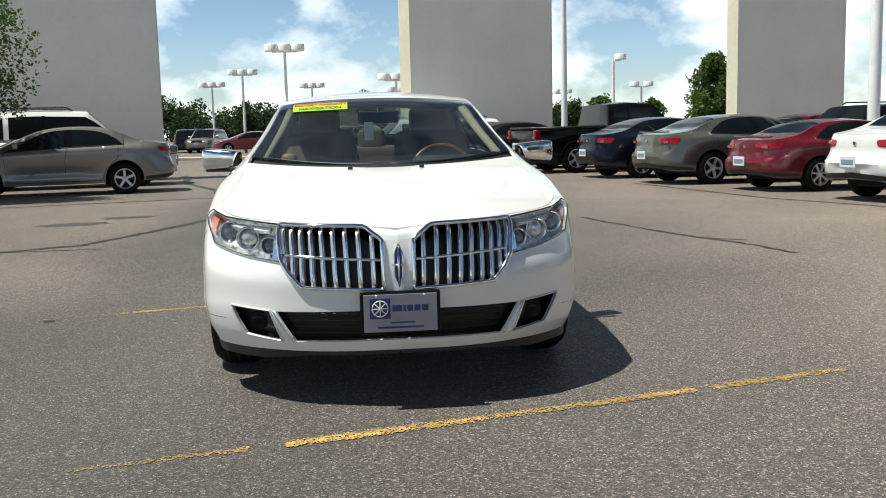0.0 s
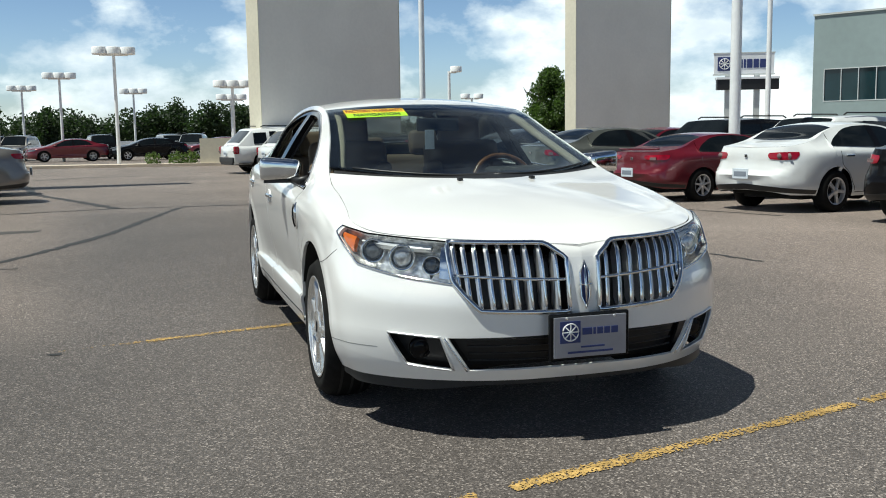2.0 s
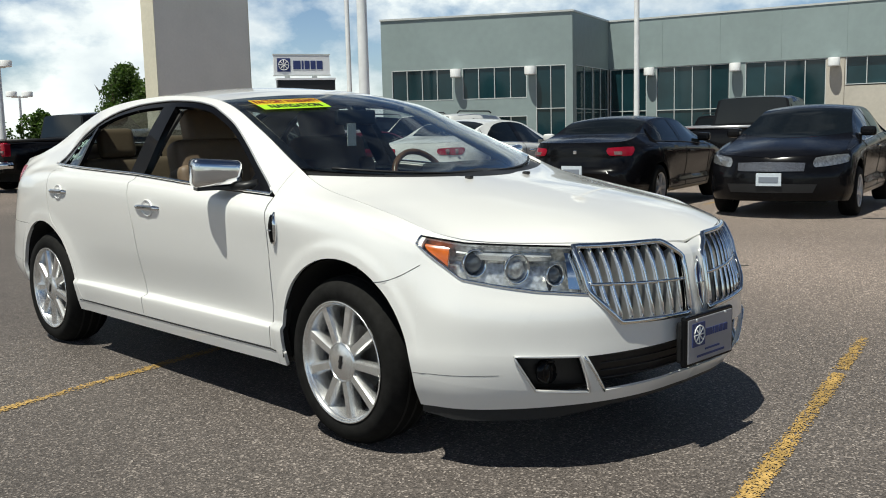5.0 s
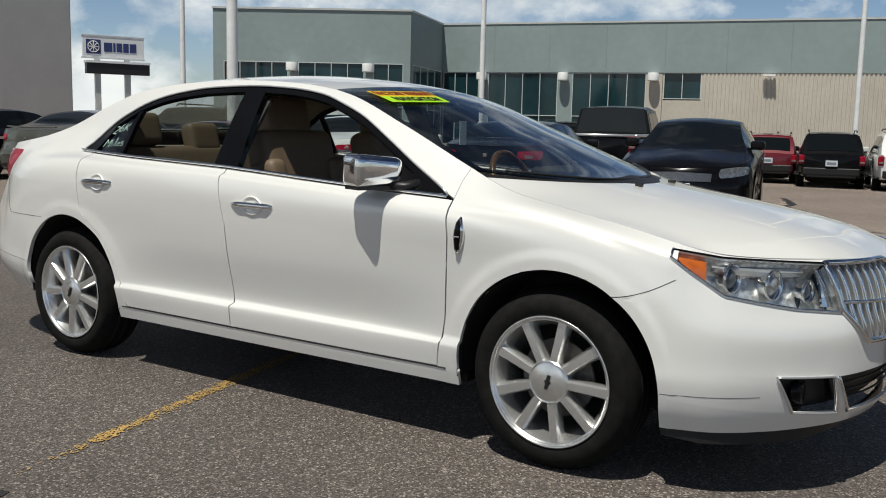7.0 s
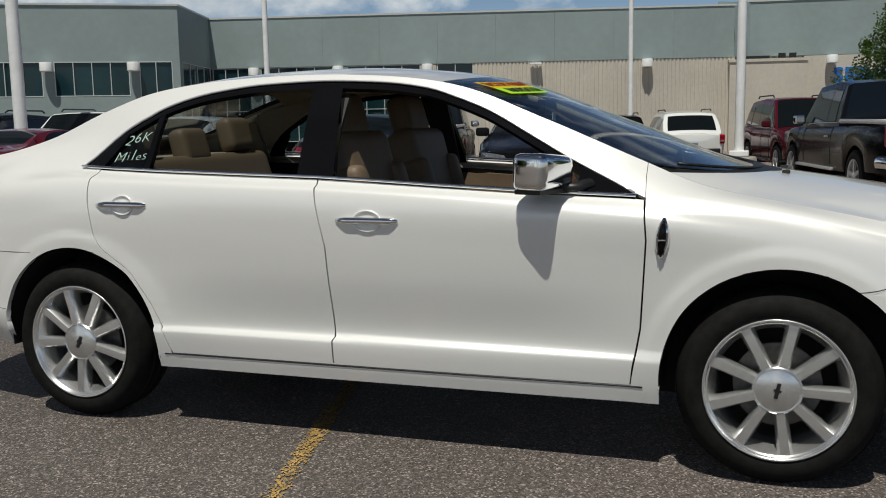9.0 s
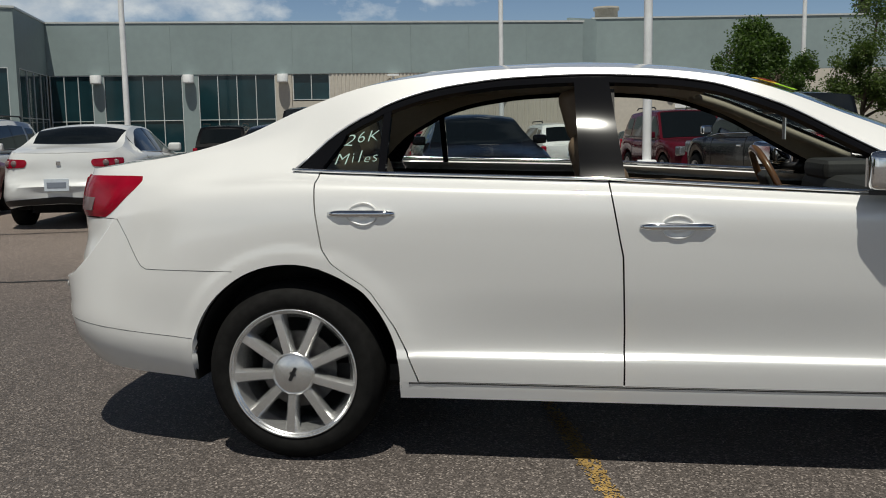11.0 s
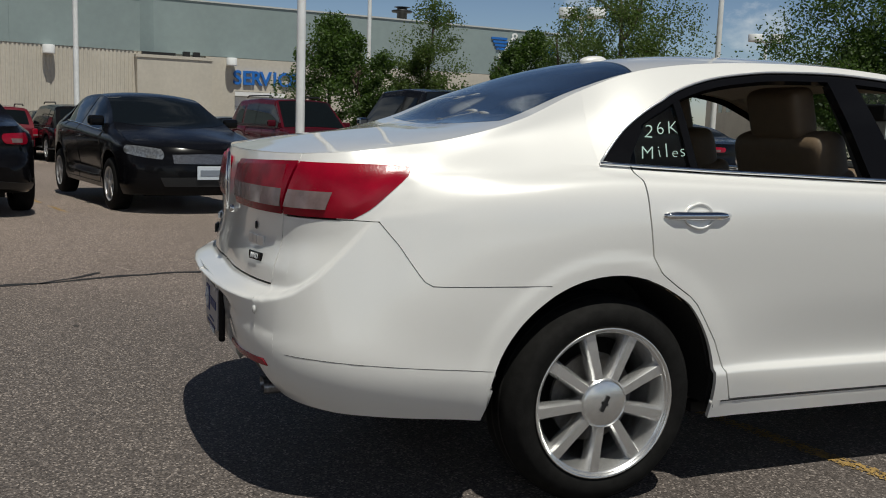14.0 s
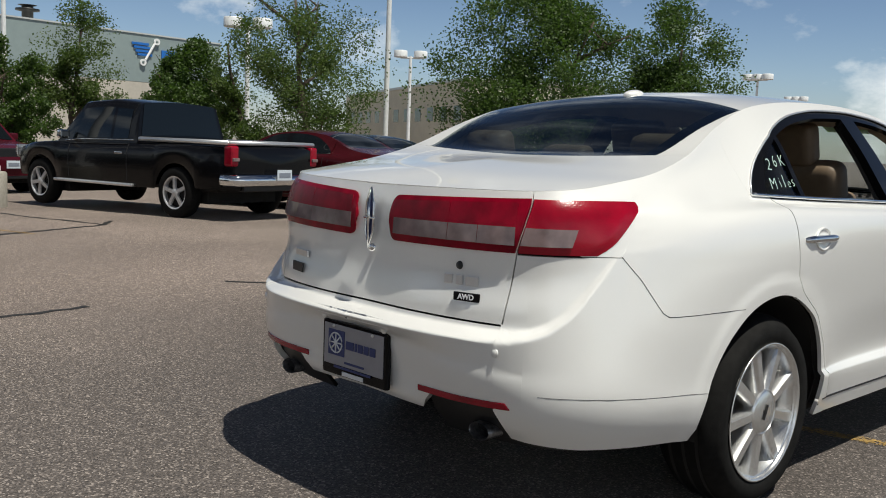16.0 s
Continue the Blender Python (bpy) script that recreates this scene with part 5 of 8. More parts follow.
Soup().slab(coons(hood_front, hood_rear, hood_c, hood_side, 26, 36, shrink=.0018), .012, (0, -1.6, .3)).make("bonnet", M_PEARL, sedan)
Soup().slab(coons(ws_top, rg_top, centre_line(-.23, 1.03), side_line(S_WT, S_RT), 22, 34), .02, INSIDE).make("roof", M_PEARL, sedan)
windscreen = Soup().slab(coons(ws_base, ws_top, centre_line(-1.315, -.23), side_line(S_WB, S_WT), 18, 26, shrink=.006), .005, INSIDE).make("windscreen", M_TINT, sedan, "tinted windscreen glass")
RG = coons(rg_top, rg_base, centre_line(1.03, 1.655), side_line(S_RT, S_RB), 81, 24, full=False)
NARROW = .165


def rear_glass_grid(u0, u1, nu, v0=0.0, v1=1.0):
    """Part of the rear window's surface; u counts from the middle to the glass edge, which leans inwards to its foot."""
    vs = np.linspace(v0, v1, 22)
    out = np.empty((nu, 22, 3))
    for b, v in enumerate(vs):
        col = np.array([[np.interp(v, np.linspace(0, 1, 24), RG[a, :, c]) for c in range(3)] for a in range(81)])
        e = 1 - NARROW * v
        lo = u0 * e
        hi = u1 * e if u1 <= 1 else 1.0
        us = np.linspace(lo, hi, nu) * 80
        out[:, b] = np.stack([np.interp(us, np.arange(81), col[:, c]) for c in range(3)], -1)
    return out


def mirrored(P):
    return np.concatenate([P[1:][::-1] * np.array([-1, 1, 1]), P])


rear_window = Soup().slab(mirrored(rear_glass_grid(0, .992, 18, .008, .992)), .005, INSIDE).make("rear_window", M_REARTINT, sedan, "dark tinted rear window")
for sg in (-1, 1):
    Soup().slab(rear_glass_grid(1, 2, 8) * np.array([sg, 1, 1]), .012, INSIDE).make("rear_pillar", M_PEARL, sedan)
for w in (windscreen, rear_window):
    w.visible_shadow = True

Soup().slab(coons(rg_base, deck_rear, deck_c, side_line(S_RB, 20.0), 24, 26, shrink=.0018), .012, (0, 1.9, .3)).make("boot_lid", M_PEARL, sedan)
half = tail_sheet(lambda z: lid_x(z) - .002, lambda z: 0 * z, lambda x: 0 * x + .661, lambda x: edge(sig_r(x))[..., 2] - .001, 22, 22, 1)
Soup().slab(np.concatenate([half, half[::-1][1:] * np.array([-1, 1, 1])]), .014, (0, 1.6, .7)).make("boot_lid_face", M_PEARL, sedan)

# black rims of the glass, cowl and inner structure
for name, P, k in (("windscreen_surround", coons(ws_base, ws_top, centre_line(-1.315, -.23), side_line(S_WB, S_WT), 18, 26, shrink=.004), 2), ("rear_surround", mirrored(rear_glass_grid(0, .996, 18, .004, .996)), 3)):
    trim = Soup()
    B = np.array([0, 0, -.0075])
    for rim in (P[:k], P[-k:], P[:, :2], P[:, -2:]):
        trim.slab(rim + B, .004, INSIDE)
    trim.make(name, M_GLOSSBLACK, sedan)
Soup().slab(coons(lambda u: hood_rear(u) + np.array([0, -.03, -.022]), lambda u: ws_base(u) + np.array([0, .05, .0]), lambda v: np.stack([0 * v, -1.375 + .11 * v, .985 + .027 * v + 0 * v], -1), lambda v: edge(S_HR + (S_WB - S_HR) * v) + np.array([-.02, -.02, -.02]), 16, 4), .01, (0, -1.3, .3)).make("cowl", M_BLACK, sedan)

# side windows with their black frames
for sg in (-1, 1):
    fr = Soup()
    rim = lambda y: DLO(y) - .028  # noqa: E731
    fr.slab(side_sheet(lambda z: 0 * z - .90, lambda z: 0 * z + 1.36, lambda y: np.maximum(rim(y), belt(y)), lambda y: np.maximum(DLO(y) - .001, belt(y) + .001), 60, 4, sg, -.003), .02, INSIDE)
    fr.slab(side_sheet(lambda z: np.interp(z, (1.0, 1.35), (.203, .258)), lambda z: np.interp(z, (1.0, 1.35), (.355, .380)), belt, rim, 8, 12, sg, -.003), .03, INSIDE)
    fr.slab(side_sheet(lambda z: 0 * z + 1.02, lambda z: 0 * z + 1.05, belt, rim, 3, 10, sg, -.004), .02, INSIDE)
    fr.slab(side_sheet(lambda z: 0 * z - .91, lambda z: np.interp(z, (.94, 1.05), (-.69, -.71)), lambda y: belt(y), lambda y: np.maximum(DLO(y) - .004, belt(y) + .001), 8, 6, sg, .001), .02, INSIDE)
    fr.slab(side_sheet(lambda z: np.interp(z, (1.03, 1.15), (1.27, 1.18)), lambda z: np.interp(z, (1.03, 1.15), (1.365, 1.24)), belt, lambda y: np.maximum(DLO(y) - .004, belt(y) + .002), 6, 8, sg, -.002), .02, INSIDE)
    fr.make("window_frame", M_GLOSSBLACK, sedan, "gloss black window frames")
    if sg > 0:  # the windows of the kerb side are lowered
        Soup().slab(side_sheet(lambda z: 0 * z + .34, lambda z: 0 * z + 1.03, belt, lambda y: rim(y) + .01, 12, 10, sg, -.016), .004, INSIDE).make("rear_door_glass", M_GLASS, sedan)
    q = Soup().slab(side_sheet(lambda z: 0 * z + 1.045, lambda z: 0 * z + 1.28, belt, lambda y: np.maximum(rim(y) + .012, belt(y) + .002), 10, 8, sg, -.012), .004, INSIDE).make("quarter_glass", M_TINT, sedan)
    # bright strip along the window sill
    ys = np.linspace(-.905, 1.372, 50)
    pts = on(sig_y(ys), belt(ys) + .003, .006, sg)
    Soup().tube(pts, .0095, 8, flat=.7).make("belt_moulding", M_CHROME, sedan, "thin chrome strip along the window sill")
    # thin satin line along the upper edge of the side windows
    ys = np.linspace(-.9, 1.365, 60)
    Soup().tube(on(sig_y(ys), DLO(ys) - .001, .002, sg), .0045, 6).make("window_top_line", M_SATIN, sedan)

# inner shell, underbody and wheel housings keep the light out
shell = Soup()
for sg in (-1, 1):
    zb = lambda y: np.maximum(np.maximum(arch_z(y, "front"), arch_z(y, "rear")), .22)  # noqa: E731
    shell.grid(side_sheet(lambda z: 0 * z - 1.79, lambda z: 0 * z + 2.0, zb, lambda y: np.minimum(belt(y) - .02, top_edge(y) - .03), 120, 10, sg, -.035, ys=arch_ys + arch_yr))
    ss = np.linspace(17.6, 24, 30)[:, None]
    w = np.linspace(0, 1, 8)[None]
    shell.grid(on(ss + 0 * w, .42 * (1 - w) + 1.0 * w, -.05, sg))
    ss = np.linspace(0, 6.2, 26)[:, None]
    shell.grid(on(ss + 0 * w, .25 * (1 - w) + .74 * w, -.078, sg))
shell.make("inner_shell", M_DARK, sedan)
# the last two boxes are unseen blocks added to stop sun leaking through the nose
for pan, pc, ps in (("floor_pan", (0, .0, .235), (1.50, 1.9, .04)), ("engine_tray", (0, -1.62, .27), (1.1, .9, .05)), ("spare_well", (0, 1.66, .36), (1.1, .9, .06)), ("front_subframe", (0, -1.36, .45), (1.16, .8, .5)), ("rear_subframe", (0, 1.36, .45), (1.16, .8, .5)), ("radiator_block", (0, -1.78, .6), (1.1, .5, .18)), ("nose_light_block", (0, -1.9, .33), (1.12, .42, .05)), ("intake_light_block", (0, -2.03, .46), (1.10, .16, .42))):
    bevel_box(pan, pc, ps, M_DARK, sedan, r=.01)
for which in ("front", "rear"):
    c, z0, r = ARCH[which]
    for sg in (-1, 1):
        w = Soup()
        a = np.linspace(-.12, math.pi + .12, 28)[:, None]
        d = np.linspace(0, .34, 5)[None]
        rim_x = .888 - .040 * np.clip(np.cos(a) * (1 if which == "rear" else -1), 0, 1) ** 3
        w.grid(np.stack([sg * (rim_x - d), c + (r - .006) * np.cos(a) + 0 * d, z0 + (r - .006) * np.sin(a) + 0 * d], -1))
        w.grid(np.stack([sg * (.56 + 0 * a * d[:, :3]), c + (r + .002) * np.cos(a) * np.array([[0, .5, 1]]), z0 + (r + .002) * np.sin(a) * np.array([[0, .5, 1]])], -1))
        w.make("wheel_housing", M_DARK, sedan)
# lower black lip, deeper before the wheels
for sg in (-1, 1):
    s = np.linspace(0.02, 6.05, 40)
    w = np.linspace(0, 1, 4)[None]
    deep = np.interp(s, (X(.40), X(.62), 5.2, 6.05), (.042, .052, .050, .034))[:, None]
    back = np.interp(s, (X(.40), X(.62)), (-.030, -.010))
    P = np.stack([on(a, float(np.interp(a, (0, X(.62), 5.9), (.244, .240, .230))), b, sg) for a, b in zip(s, back)])[:, None] + np.array([0, 0, 1]) * ((w - 1) * deep)[..., None]
    Soup().slab(P, .012, (0, -1.5, .3)).make("chin_spoiler", M_BLACK, sedan)


# ---- wheels ----
M_IRON = material("brake_iron", (0.16, 0.15, 0.14), 0.5, 0.6, vary=0.2, scale=60)
def car_wheel(name, R, width, rim_r, spokes, mat, parent, offset=0.0):
    """A wheel at the origin with its outer face towards -x."""
    w = new(name)
    w.parent = parent
    t = Soup()
    h = width / 2
    prof = [(rim_r - .012, h - .02), (rim_r + .004, h - .004), (rim_r + .022, h + .004), ((R + rim_r) / 2 + .01, h + .006), (R - .028, h - .008), (R - .010, h - .028), (R - .002, h - .055)]
    prof = prof + [(R, 0.0)] + [(r, -x) for r, x in prof[::-1]]
    t.lathe(prof, (0, 0, 0), "x", 64)
    tyre = t.make("tyre", M_RUBBER, w)
    grooves = Soup()
    for gx in (-.05, 0, .05):
        grooves.lathe([(R + .0006, gx - .006), (R + .0006, gx + .006)], (0, 0, 0), "x", 48)
    grooves.make("tread_groove", M_DARK, tyre)
    barrel = Soup()
    barrel.lathe([(rim_r - .012, -h + .012), (rim_r + .006, -h - .001), (rim_r + .004, -h - .004), (rim_r - .001, -h - .003), (rim_r - .005, -h + .006), (rim_r - .034, -h + .055), (rim_r - .042, h - .03), (rim_r - .01, h - .01)], (0, 0, 0), "x", 64)
    rim = barrel.make("rim", mat, w)
    f = Soup()
    x0, x1 = -h + .012, -h + .014
    n_hub = rim_r * .345
    for k in range(spokes):
        a = 2 * math.pi * k / spokes
        rot = Matrix.Rotation(a, 3, "X")
        rows = [(n_hub * .8, .021, -.002), (n_hub * 1.3, .0215, -.002), (rim_r * .62, .0225, 0.0), (rim_r * .88, .0245, .001), (rim_r * .985, .027, .003)]
        v = []
        for r, hw, dx in rows:
            for yy, xx in ((-hw * 1.06, .020), (-hw * .84, .006), (-hw * .60, -.003), (0, -.0034), (hw * .60, -.003), (hw * .84, .006), (hw * 1.06, .020), (hw * .8, .050), (-hw * .8, .050)):
                v.append(rot @ Vector((x0 + dx + xx, yy, r)))
        m = 9
        q = [(i * m + j, i * m + (j + 1) % m, (i + 1) * m + (j + 1) % m, (i + 1) * m + j) for i in range(len(rows) - 1) for j in range(m)]
        f.add(v, q)
    flat_normals(f.make("spokes", mat, w), 40)
    cap = Soup().lathe([(0, -.010), (n_hub * .84, -.009), (n_hub * .90, -.0055), (n_hub * .93, -.009), (n_hub * .99, -.004), (n_hub * 1.0, .03)], (x0, 0, 0), "x", 36)
    flat_normals(cap.make("hub_cap", mat, w), 40)
    disc = Soup().lathe([(0.0, .07), (.045, .07), (.14, .072), (.14, .085), (0, .085)], (x0, 0, 0), "x", 40)
    disc.make("brake_disc", M_IRON, w, smooth=False)
    Soup().lathe([(0, h - .02), (rim_r - .02, h - .02)], (0, 0, 0), "x", 32).make("backing", M_DARK, w)
    return w


def wheel_mark(w, h, rim_r):
    s = Soup()
    s.add([(-h - .002 + .004, 0, .030), (-h + .002, .007, 0), (-h + .002, 0, -.030), (-h + .002, -.007, 0), (-h - .004 + .004, 0, 0)], [(0, 1, 4), (1, 2, 4), (2, 3, 4), (3, 0, 4)])
    s.box((-h, 0, 0), (.003, .024, .008))
    s.box((-h - .001, 0, 0), (.004, .012, .052))
    ob = s.make("hub_mark", M_BLACK, w, smooth=False)
    ob.location.x = .0005
    return ob


wheel = car_wheel("wheel", .326, .225, .230, 9, M_ALLOY, sedan)
wheel_mark(wheel, .1125, .224)
turns = (12, 25, 70, 40)
for k, (sx, yc) in enumerate(((-1, -1.364), (-1, 1.364), (1, -1.364), (1, 1.364))):
    m = Matrix.Translation((sx * .774, yc, .320)) @ Matrix.Rotation(0 if sx < 0 else math.pi, 4, "Z") @ Matrix.Rotation(radians(turns[k]), 4, "X")
    if k == 0:
        wheel.matrix_local = m
    else:
        copy_thing(wheel, m)

# ---- parked vehicles ----
M_CARGLASS = material("parked_car_glass", (0.006, 0.008, 0.009), 0.04, spec=0.4)
M_STEEL = material("wheel_silver", (0.64, 0.64, 0.65), 0.38, 0.5, vary=0.1, scale=30)
M_PLATE = material("plate_white", (0.62, 0.68, 0.74), 0.5, vary=0.05, scale=30)
M_PLATEINK = material("plate_ink", (0.22, 0.25, 0.30), 0.6)
M_MESH = material("dark_chrome_mesh", (0.20, 0.20, 0.21), 0.3, 0.8, vary=0.5, scale=70)
M_HEADLAMP = material("headlamp", (0.26, 0.27, 0.28), 0.12, 0.6, vary=0.5, scale=40, coat=1.0)


def paint(name, c, metal=0.0, rough=0.3):
    dark = max(c) < .1
    return material(name, c, .2 if dark else rough, metal, coat=.16 if dark else .8, vary=0.03, scale=200, stain=0.02, stain_scale=2, spec=.15 if dark else .5)


P_WHITE = paint("white_car_paint", (0.74, 0.75, 0.74))
P_BLACK = paint("black_car_paint", (0.0045, 0.0045, 0.0055))
P_NAVY = paint("dark_blue_car_paint", (0.007, 0.010, 0.018))
P_RED = paint("red_car_paint", (0.135, 0.007, 0.016), .2)
P_MAROON = paint("maroon_car_paint", (0.085, 0.008, 0.016), .2)
P_DARKRED = paint("dark_red_car_paint", (0.055, 0.006, 0.009), .2)
P_BLACKGREY = paint("charcoal_car_paint", (0.035, 0.036, 0.040), .3)
P_GREEN = paint("grey_green_car_paint", (0.13, 0.135, 0.115), .5)
P_SILVER = paint("silver_taupe_car_paint", (0.215, 0.20, 0.185), .45)
P_GREY = paint("grey_car_paint", (0.20, 0.21, 0.22), .5)

# side profiles: cowl, screen top, roof rear, rear glass foot as shares of the length from the nose; heights in metres
KINDS = {
    "suv": dict(cowl=.25, st=.40, rt=.86, rb=.975, nose=.86, hood=1.06, belt=1.08, deck=1.06, tail=1.02, xb=.93, xt=.74, fo=.18, ro=.21, z0=.28),
    "pickup": dict(cowl=.24, st=.345, rt=.60, rb=.615, nose=.98, hood=1.14, belt=1.18, deck=1.17, tail=1.15, xb=.92, xt=.76, fo=.16, ro=.21, z0=.42),
}
WHEEL_PROTO = {}


def small_wheel(style):
    """One wheel with its outer face towards -x, copied to every parked vehicle."""
    w = new("wheel")
    t = Soup().lathe([(.205, -.10), (.225, -.108), (.30, -.105), (.325, -.085), (.33, 0), (.325, .085), (.29, .105), (.2, .1)], (0, 0, 0), "x", 32)
    t.make("tyre", M_RUBBER, w)
    r = Soup().lathe([(.212, -.10), (.214, -.108), (.198, -.10), (.19, -.06), (.19, .06)], (0, 0, 0), "x", 32)
    n = 5 if style == "five" else 7
    for k in range(n):
        rot = Matrix.Rotation(2 * math.pi * k / n, 3, "X")
        r.box(rot @ Vector((-.085, 0, .125)), (.03, .05 if style == "five" else .035, .16), rot)
    r.lathe([(0, -.108), (.04, -.106), (.06, -.09), (.06, -.06)], (0, 0, 0), "x", 20)
    flat_normals(r.make("rim", M_STEEL, w), 40)
    Soup().lathe([(0, -.045), (.192, -.045)], (0, 0, 0), "x", 24).make("backing", M_DARK, w)
    return w


def parked(name, label, x, y, heading, paint_mat, kind, L, W, H, R, wheel_style="five", group="parked cars", anchor="rear", chrome=False):
    """heading: degrees of the nose from +x. anchor: whether x, y is the middle of the rear or of the front axle, or of the car."""
    k = KINDS[kind]
    yf, yr = -L / 2, L / 2
    ya, yb = yf + k["fo"] * L, yr - k["ro"] * L
    off = {"rear": yb, "front": ya, "mid": 0}[anchor]
    m = Matrix.Translation((x, y, lot_z(x))) @ Matrix.Rotation(radians(heading + 90), 4, "Z") @ Matrix.Translation((0, -off, 0))
    car = thing(name, label, {"suv": "suv", "pickup": "pickup truck"}.get(kind, "car"), m, group)
    at = lambda f: yf + f * L  # noqa: E731
    cowl, st, rt, rb = at(k["cowl"]), at(k["st"]), at(k["rt"]), at(k["rb"])
    hs = H / {"suv": 1.75, "pickup": 1.9}[kind]
    top = lambda q: np.interp(q, (yf, yf + .10 * L, cowl, rb, yr - .03 * L, yr), [hs * z for z in (k["nose"], (k["nose"] + k["hood"]) / 2 + .03, k["hood"], k["deck"], k["tail"] + .03, k["tail"])])  # noqa: E731
    arch = R + .065
    hub = R - .01

    def zb(q):
        a = max((math.sqrt(arch ** 2 - (q - c) ** 2) + hub if abs(q - c) < arch else 0) for c in (ya, yb))
        return max(a, k["z0"] + (.05 if q < ya or q > yb else 0))
    ys = sorted(set([round(v, 4) for v in np.linspace(yf, yr, 30)] + [round(c + arch * math.cos(a), 4) for c in (ya, yb) for a in np.linspace(0, math.pi, 15)]))
    plan = lambda q: min(1, .80 + .20 * math.sqrt(max(0, min(1, (q - yf) / (.14 * L))))) * min(1, .84 + .16 * math.sqrt(max(0, min(1, (yr - q) / (.10 * L)))))  # noqa: E731
    rows = []
    for q in ys:
        w, b, tz = W / 2 * plan(q), zb(q), float(top(q))
        sec = [(.88 if b < .4 else .97, 0), (.985, .13), (1.0, .5), (.992, .78), (.95, .95), (.86, 1.0), (.5, 1.025), (0, 1.035)]
        rows.append([(w * a, q, b + (tz - b) * c) for a, c in sec])
    P = np.array(rows)
    body = Soup()
    body.grid(P)
    body.grid(P * np.array([-1, 1, 1]))
    for e in (0, -1):
        ring = list(P[e]) + [tuple(p * np.array([-1, 1, 1])) for p in P[e][::-1][1:]]
        c = np.mean(ring, axis=0) + np.array([0, (-.07 if e == 0 else .05), -.04])
        n = len(ring)
        inner = [tuple(np.array(p) * .5 + c * .5 + np.array([0, -.02 if e == 0 else .02, 0])) for p in ring]
        body.add(ring + inner + [tuple(c)], [(i, (i + 1) % n, n + (i + 1) % n, n + i) for i in range(n)] + [(n + i, n + (i + 1) % n, 2 * n) for i in range(n)])
    flat_normals(body.make("body", paint_mat, car), 50)
    # dark lower sills and underside
    bevel_box("floor_pan", (0, 0, k["z0"] + .03), (W * .80, L * .86, .06), M_DARK, car, r=.01)
    bevel_box("front_axle", (0, ya, hub + .1), (W * .72, arch * 2, .5), M_DARK, car, r=.01)
    bevel_box("rear_axle", (0, yb, hub + .1), (W * .72, arch * 2, .5), M_DARK, car, r=.01)
    bevel_box("rear_valance", (0, yr - .01, k["z0"] + .10), (W * .70, .12, .14), M_BLACK, car, r=.02)
    bevel_box("front_valance", (0, yf + .03, k["z0"] + .12), (W * .62, .10, .16), M_BLACK, car, r=.02)
    # greenhouse
    gz = lambda q: float(np.interp(q, (cowl, st, (st + rt) / 2, rt, rb), (hs * k["hood"], H - .05, H - .01, H - .06, hs * k["deck"])))  # noqa: E731
    gy = sorted(set([round(v, 4) for v in np.linspace(cowl, rb, 22)] + [round(st, 4), round(rt, 4)]))
    g_rows = []
    for q in gy:
        tz, bz = gz(q), min(float(top(q)), hs * k["belt"] + .06) - .02
        u = max(0.0, min(1.0, (tz - bz) / (H - bz)))
        xb, xt = W / 2 * k["xb"] * plan(q), W / 2 * (k["xb"] + (k["xt"] - k["xb"]) * u) * plan(q)
        tz = max(tz, bz + .015)
        g_rows.append([(xb, q, bz), (xb + (xt - xb) * .45, q, bz + (tz - bz) * .5), (xt, q, tz - .05 * u), (xt * .9, q, tz - .012), (xt * .45, q, tz + .01), (0, q, tz + .014)])
    Gm = np.array(g_rows)
    gl = Soup()
    gl.grid(Gm)
    gl.grid(Gm * np.array([-1, 1, 1]))
    flat_normals(gl.make("roof", paint_mat, car), 50)
    i0 = gy.index(round(st, 4))
    i1 = gy.index(round(rt, 4))
    gya = np.array(gy)

    def shell(q, v, push=.006):
        """A point of the upper body at a place along it and a share of its section."""
        col = np.array([[np.interp(q, gya, Gm[:, k2, c2]) for c2 in range(3)] for k2 in range(6)])
        a2 = int(min(v, 4.999))
        p = col[a2] * (1 - v + a2) + col[a2 + 1] * (v - a2)
        return p + (np.array([push, 0, 0]) if v < 2.2 else np.array([0, push * (-1 if q < st else 1 if q > rt else 0), push]))

    def pane(nm, q0, q1, v0, v1, mirror, nu=9, nv=5):
        g2 = np.array([[shell(q, v) for v in np.linspace(v0, v1, nv)] for q in np.linspace(q0, q1, nu)])
        for sc in ((np.ones(3), np.array([-1, 1, 1])) if mirror else (np.ones(3),)):
            Soup().grid(g2 * sc).make(nm, M_CARGLASS, car)
    front = cowl + .34 * (st - cowl)
    post_b = st * .58 + rt * .42 if kind == "suv" else st * .40 + rt * .60
    post_c = st * .22 + rt * .78
    pane("side_window", front, post_b - .035, .22, 1.72, True)
    if kind == "suv":
        pane("side_window", post_b + .035, post_c - .06, .22, 1.72, True)
        pane("side_window", post_c + .06, rt + .02, .25, 1.62, True)
    else:
        pane("side_window", post_b + .035, rt - .14, .22, 1.70, True)
    for nm, q0, q1 in (("windscreen", cowl + .02, st - .03), ("rear_window", rt + (rb - rt) * (.14 if kind == "suv" else .02), rt + (rb - rt) * .84)):
        low_v = 3.12 if kind == "suv" and nm == "rear_window" else 2.75
        rows_ = np.array([[shell(q, v) for v in np.linspace(low_v, 5, 7)] for q in np.linspace(q0, q1, 8)])
        Soup().grid(np.concatenate([rows_, (rows_ * np.array([-1, 1, 1]))[:, ::-1][:, 1:]], 1)).make(nm, M_CARGLASS, car)
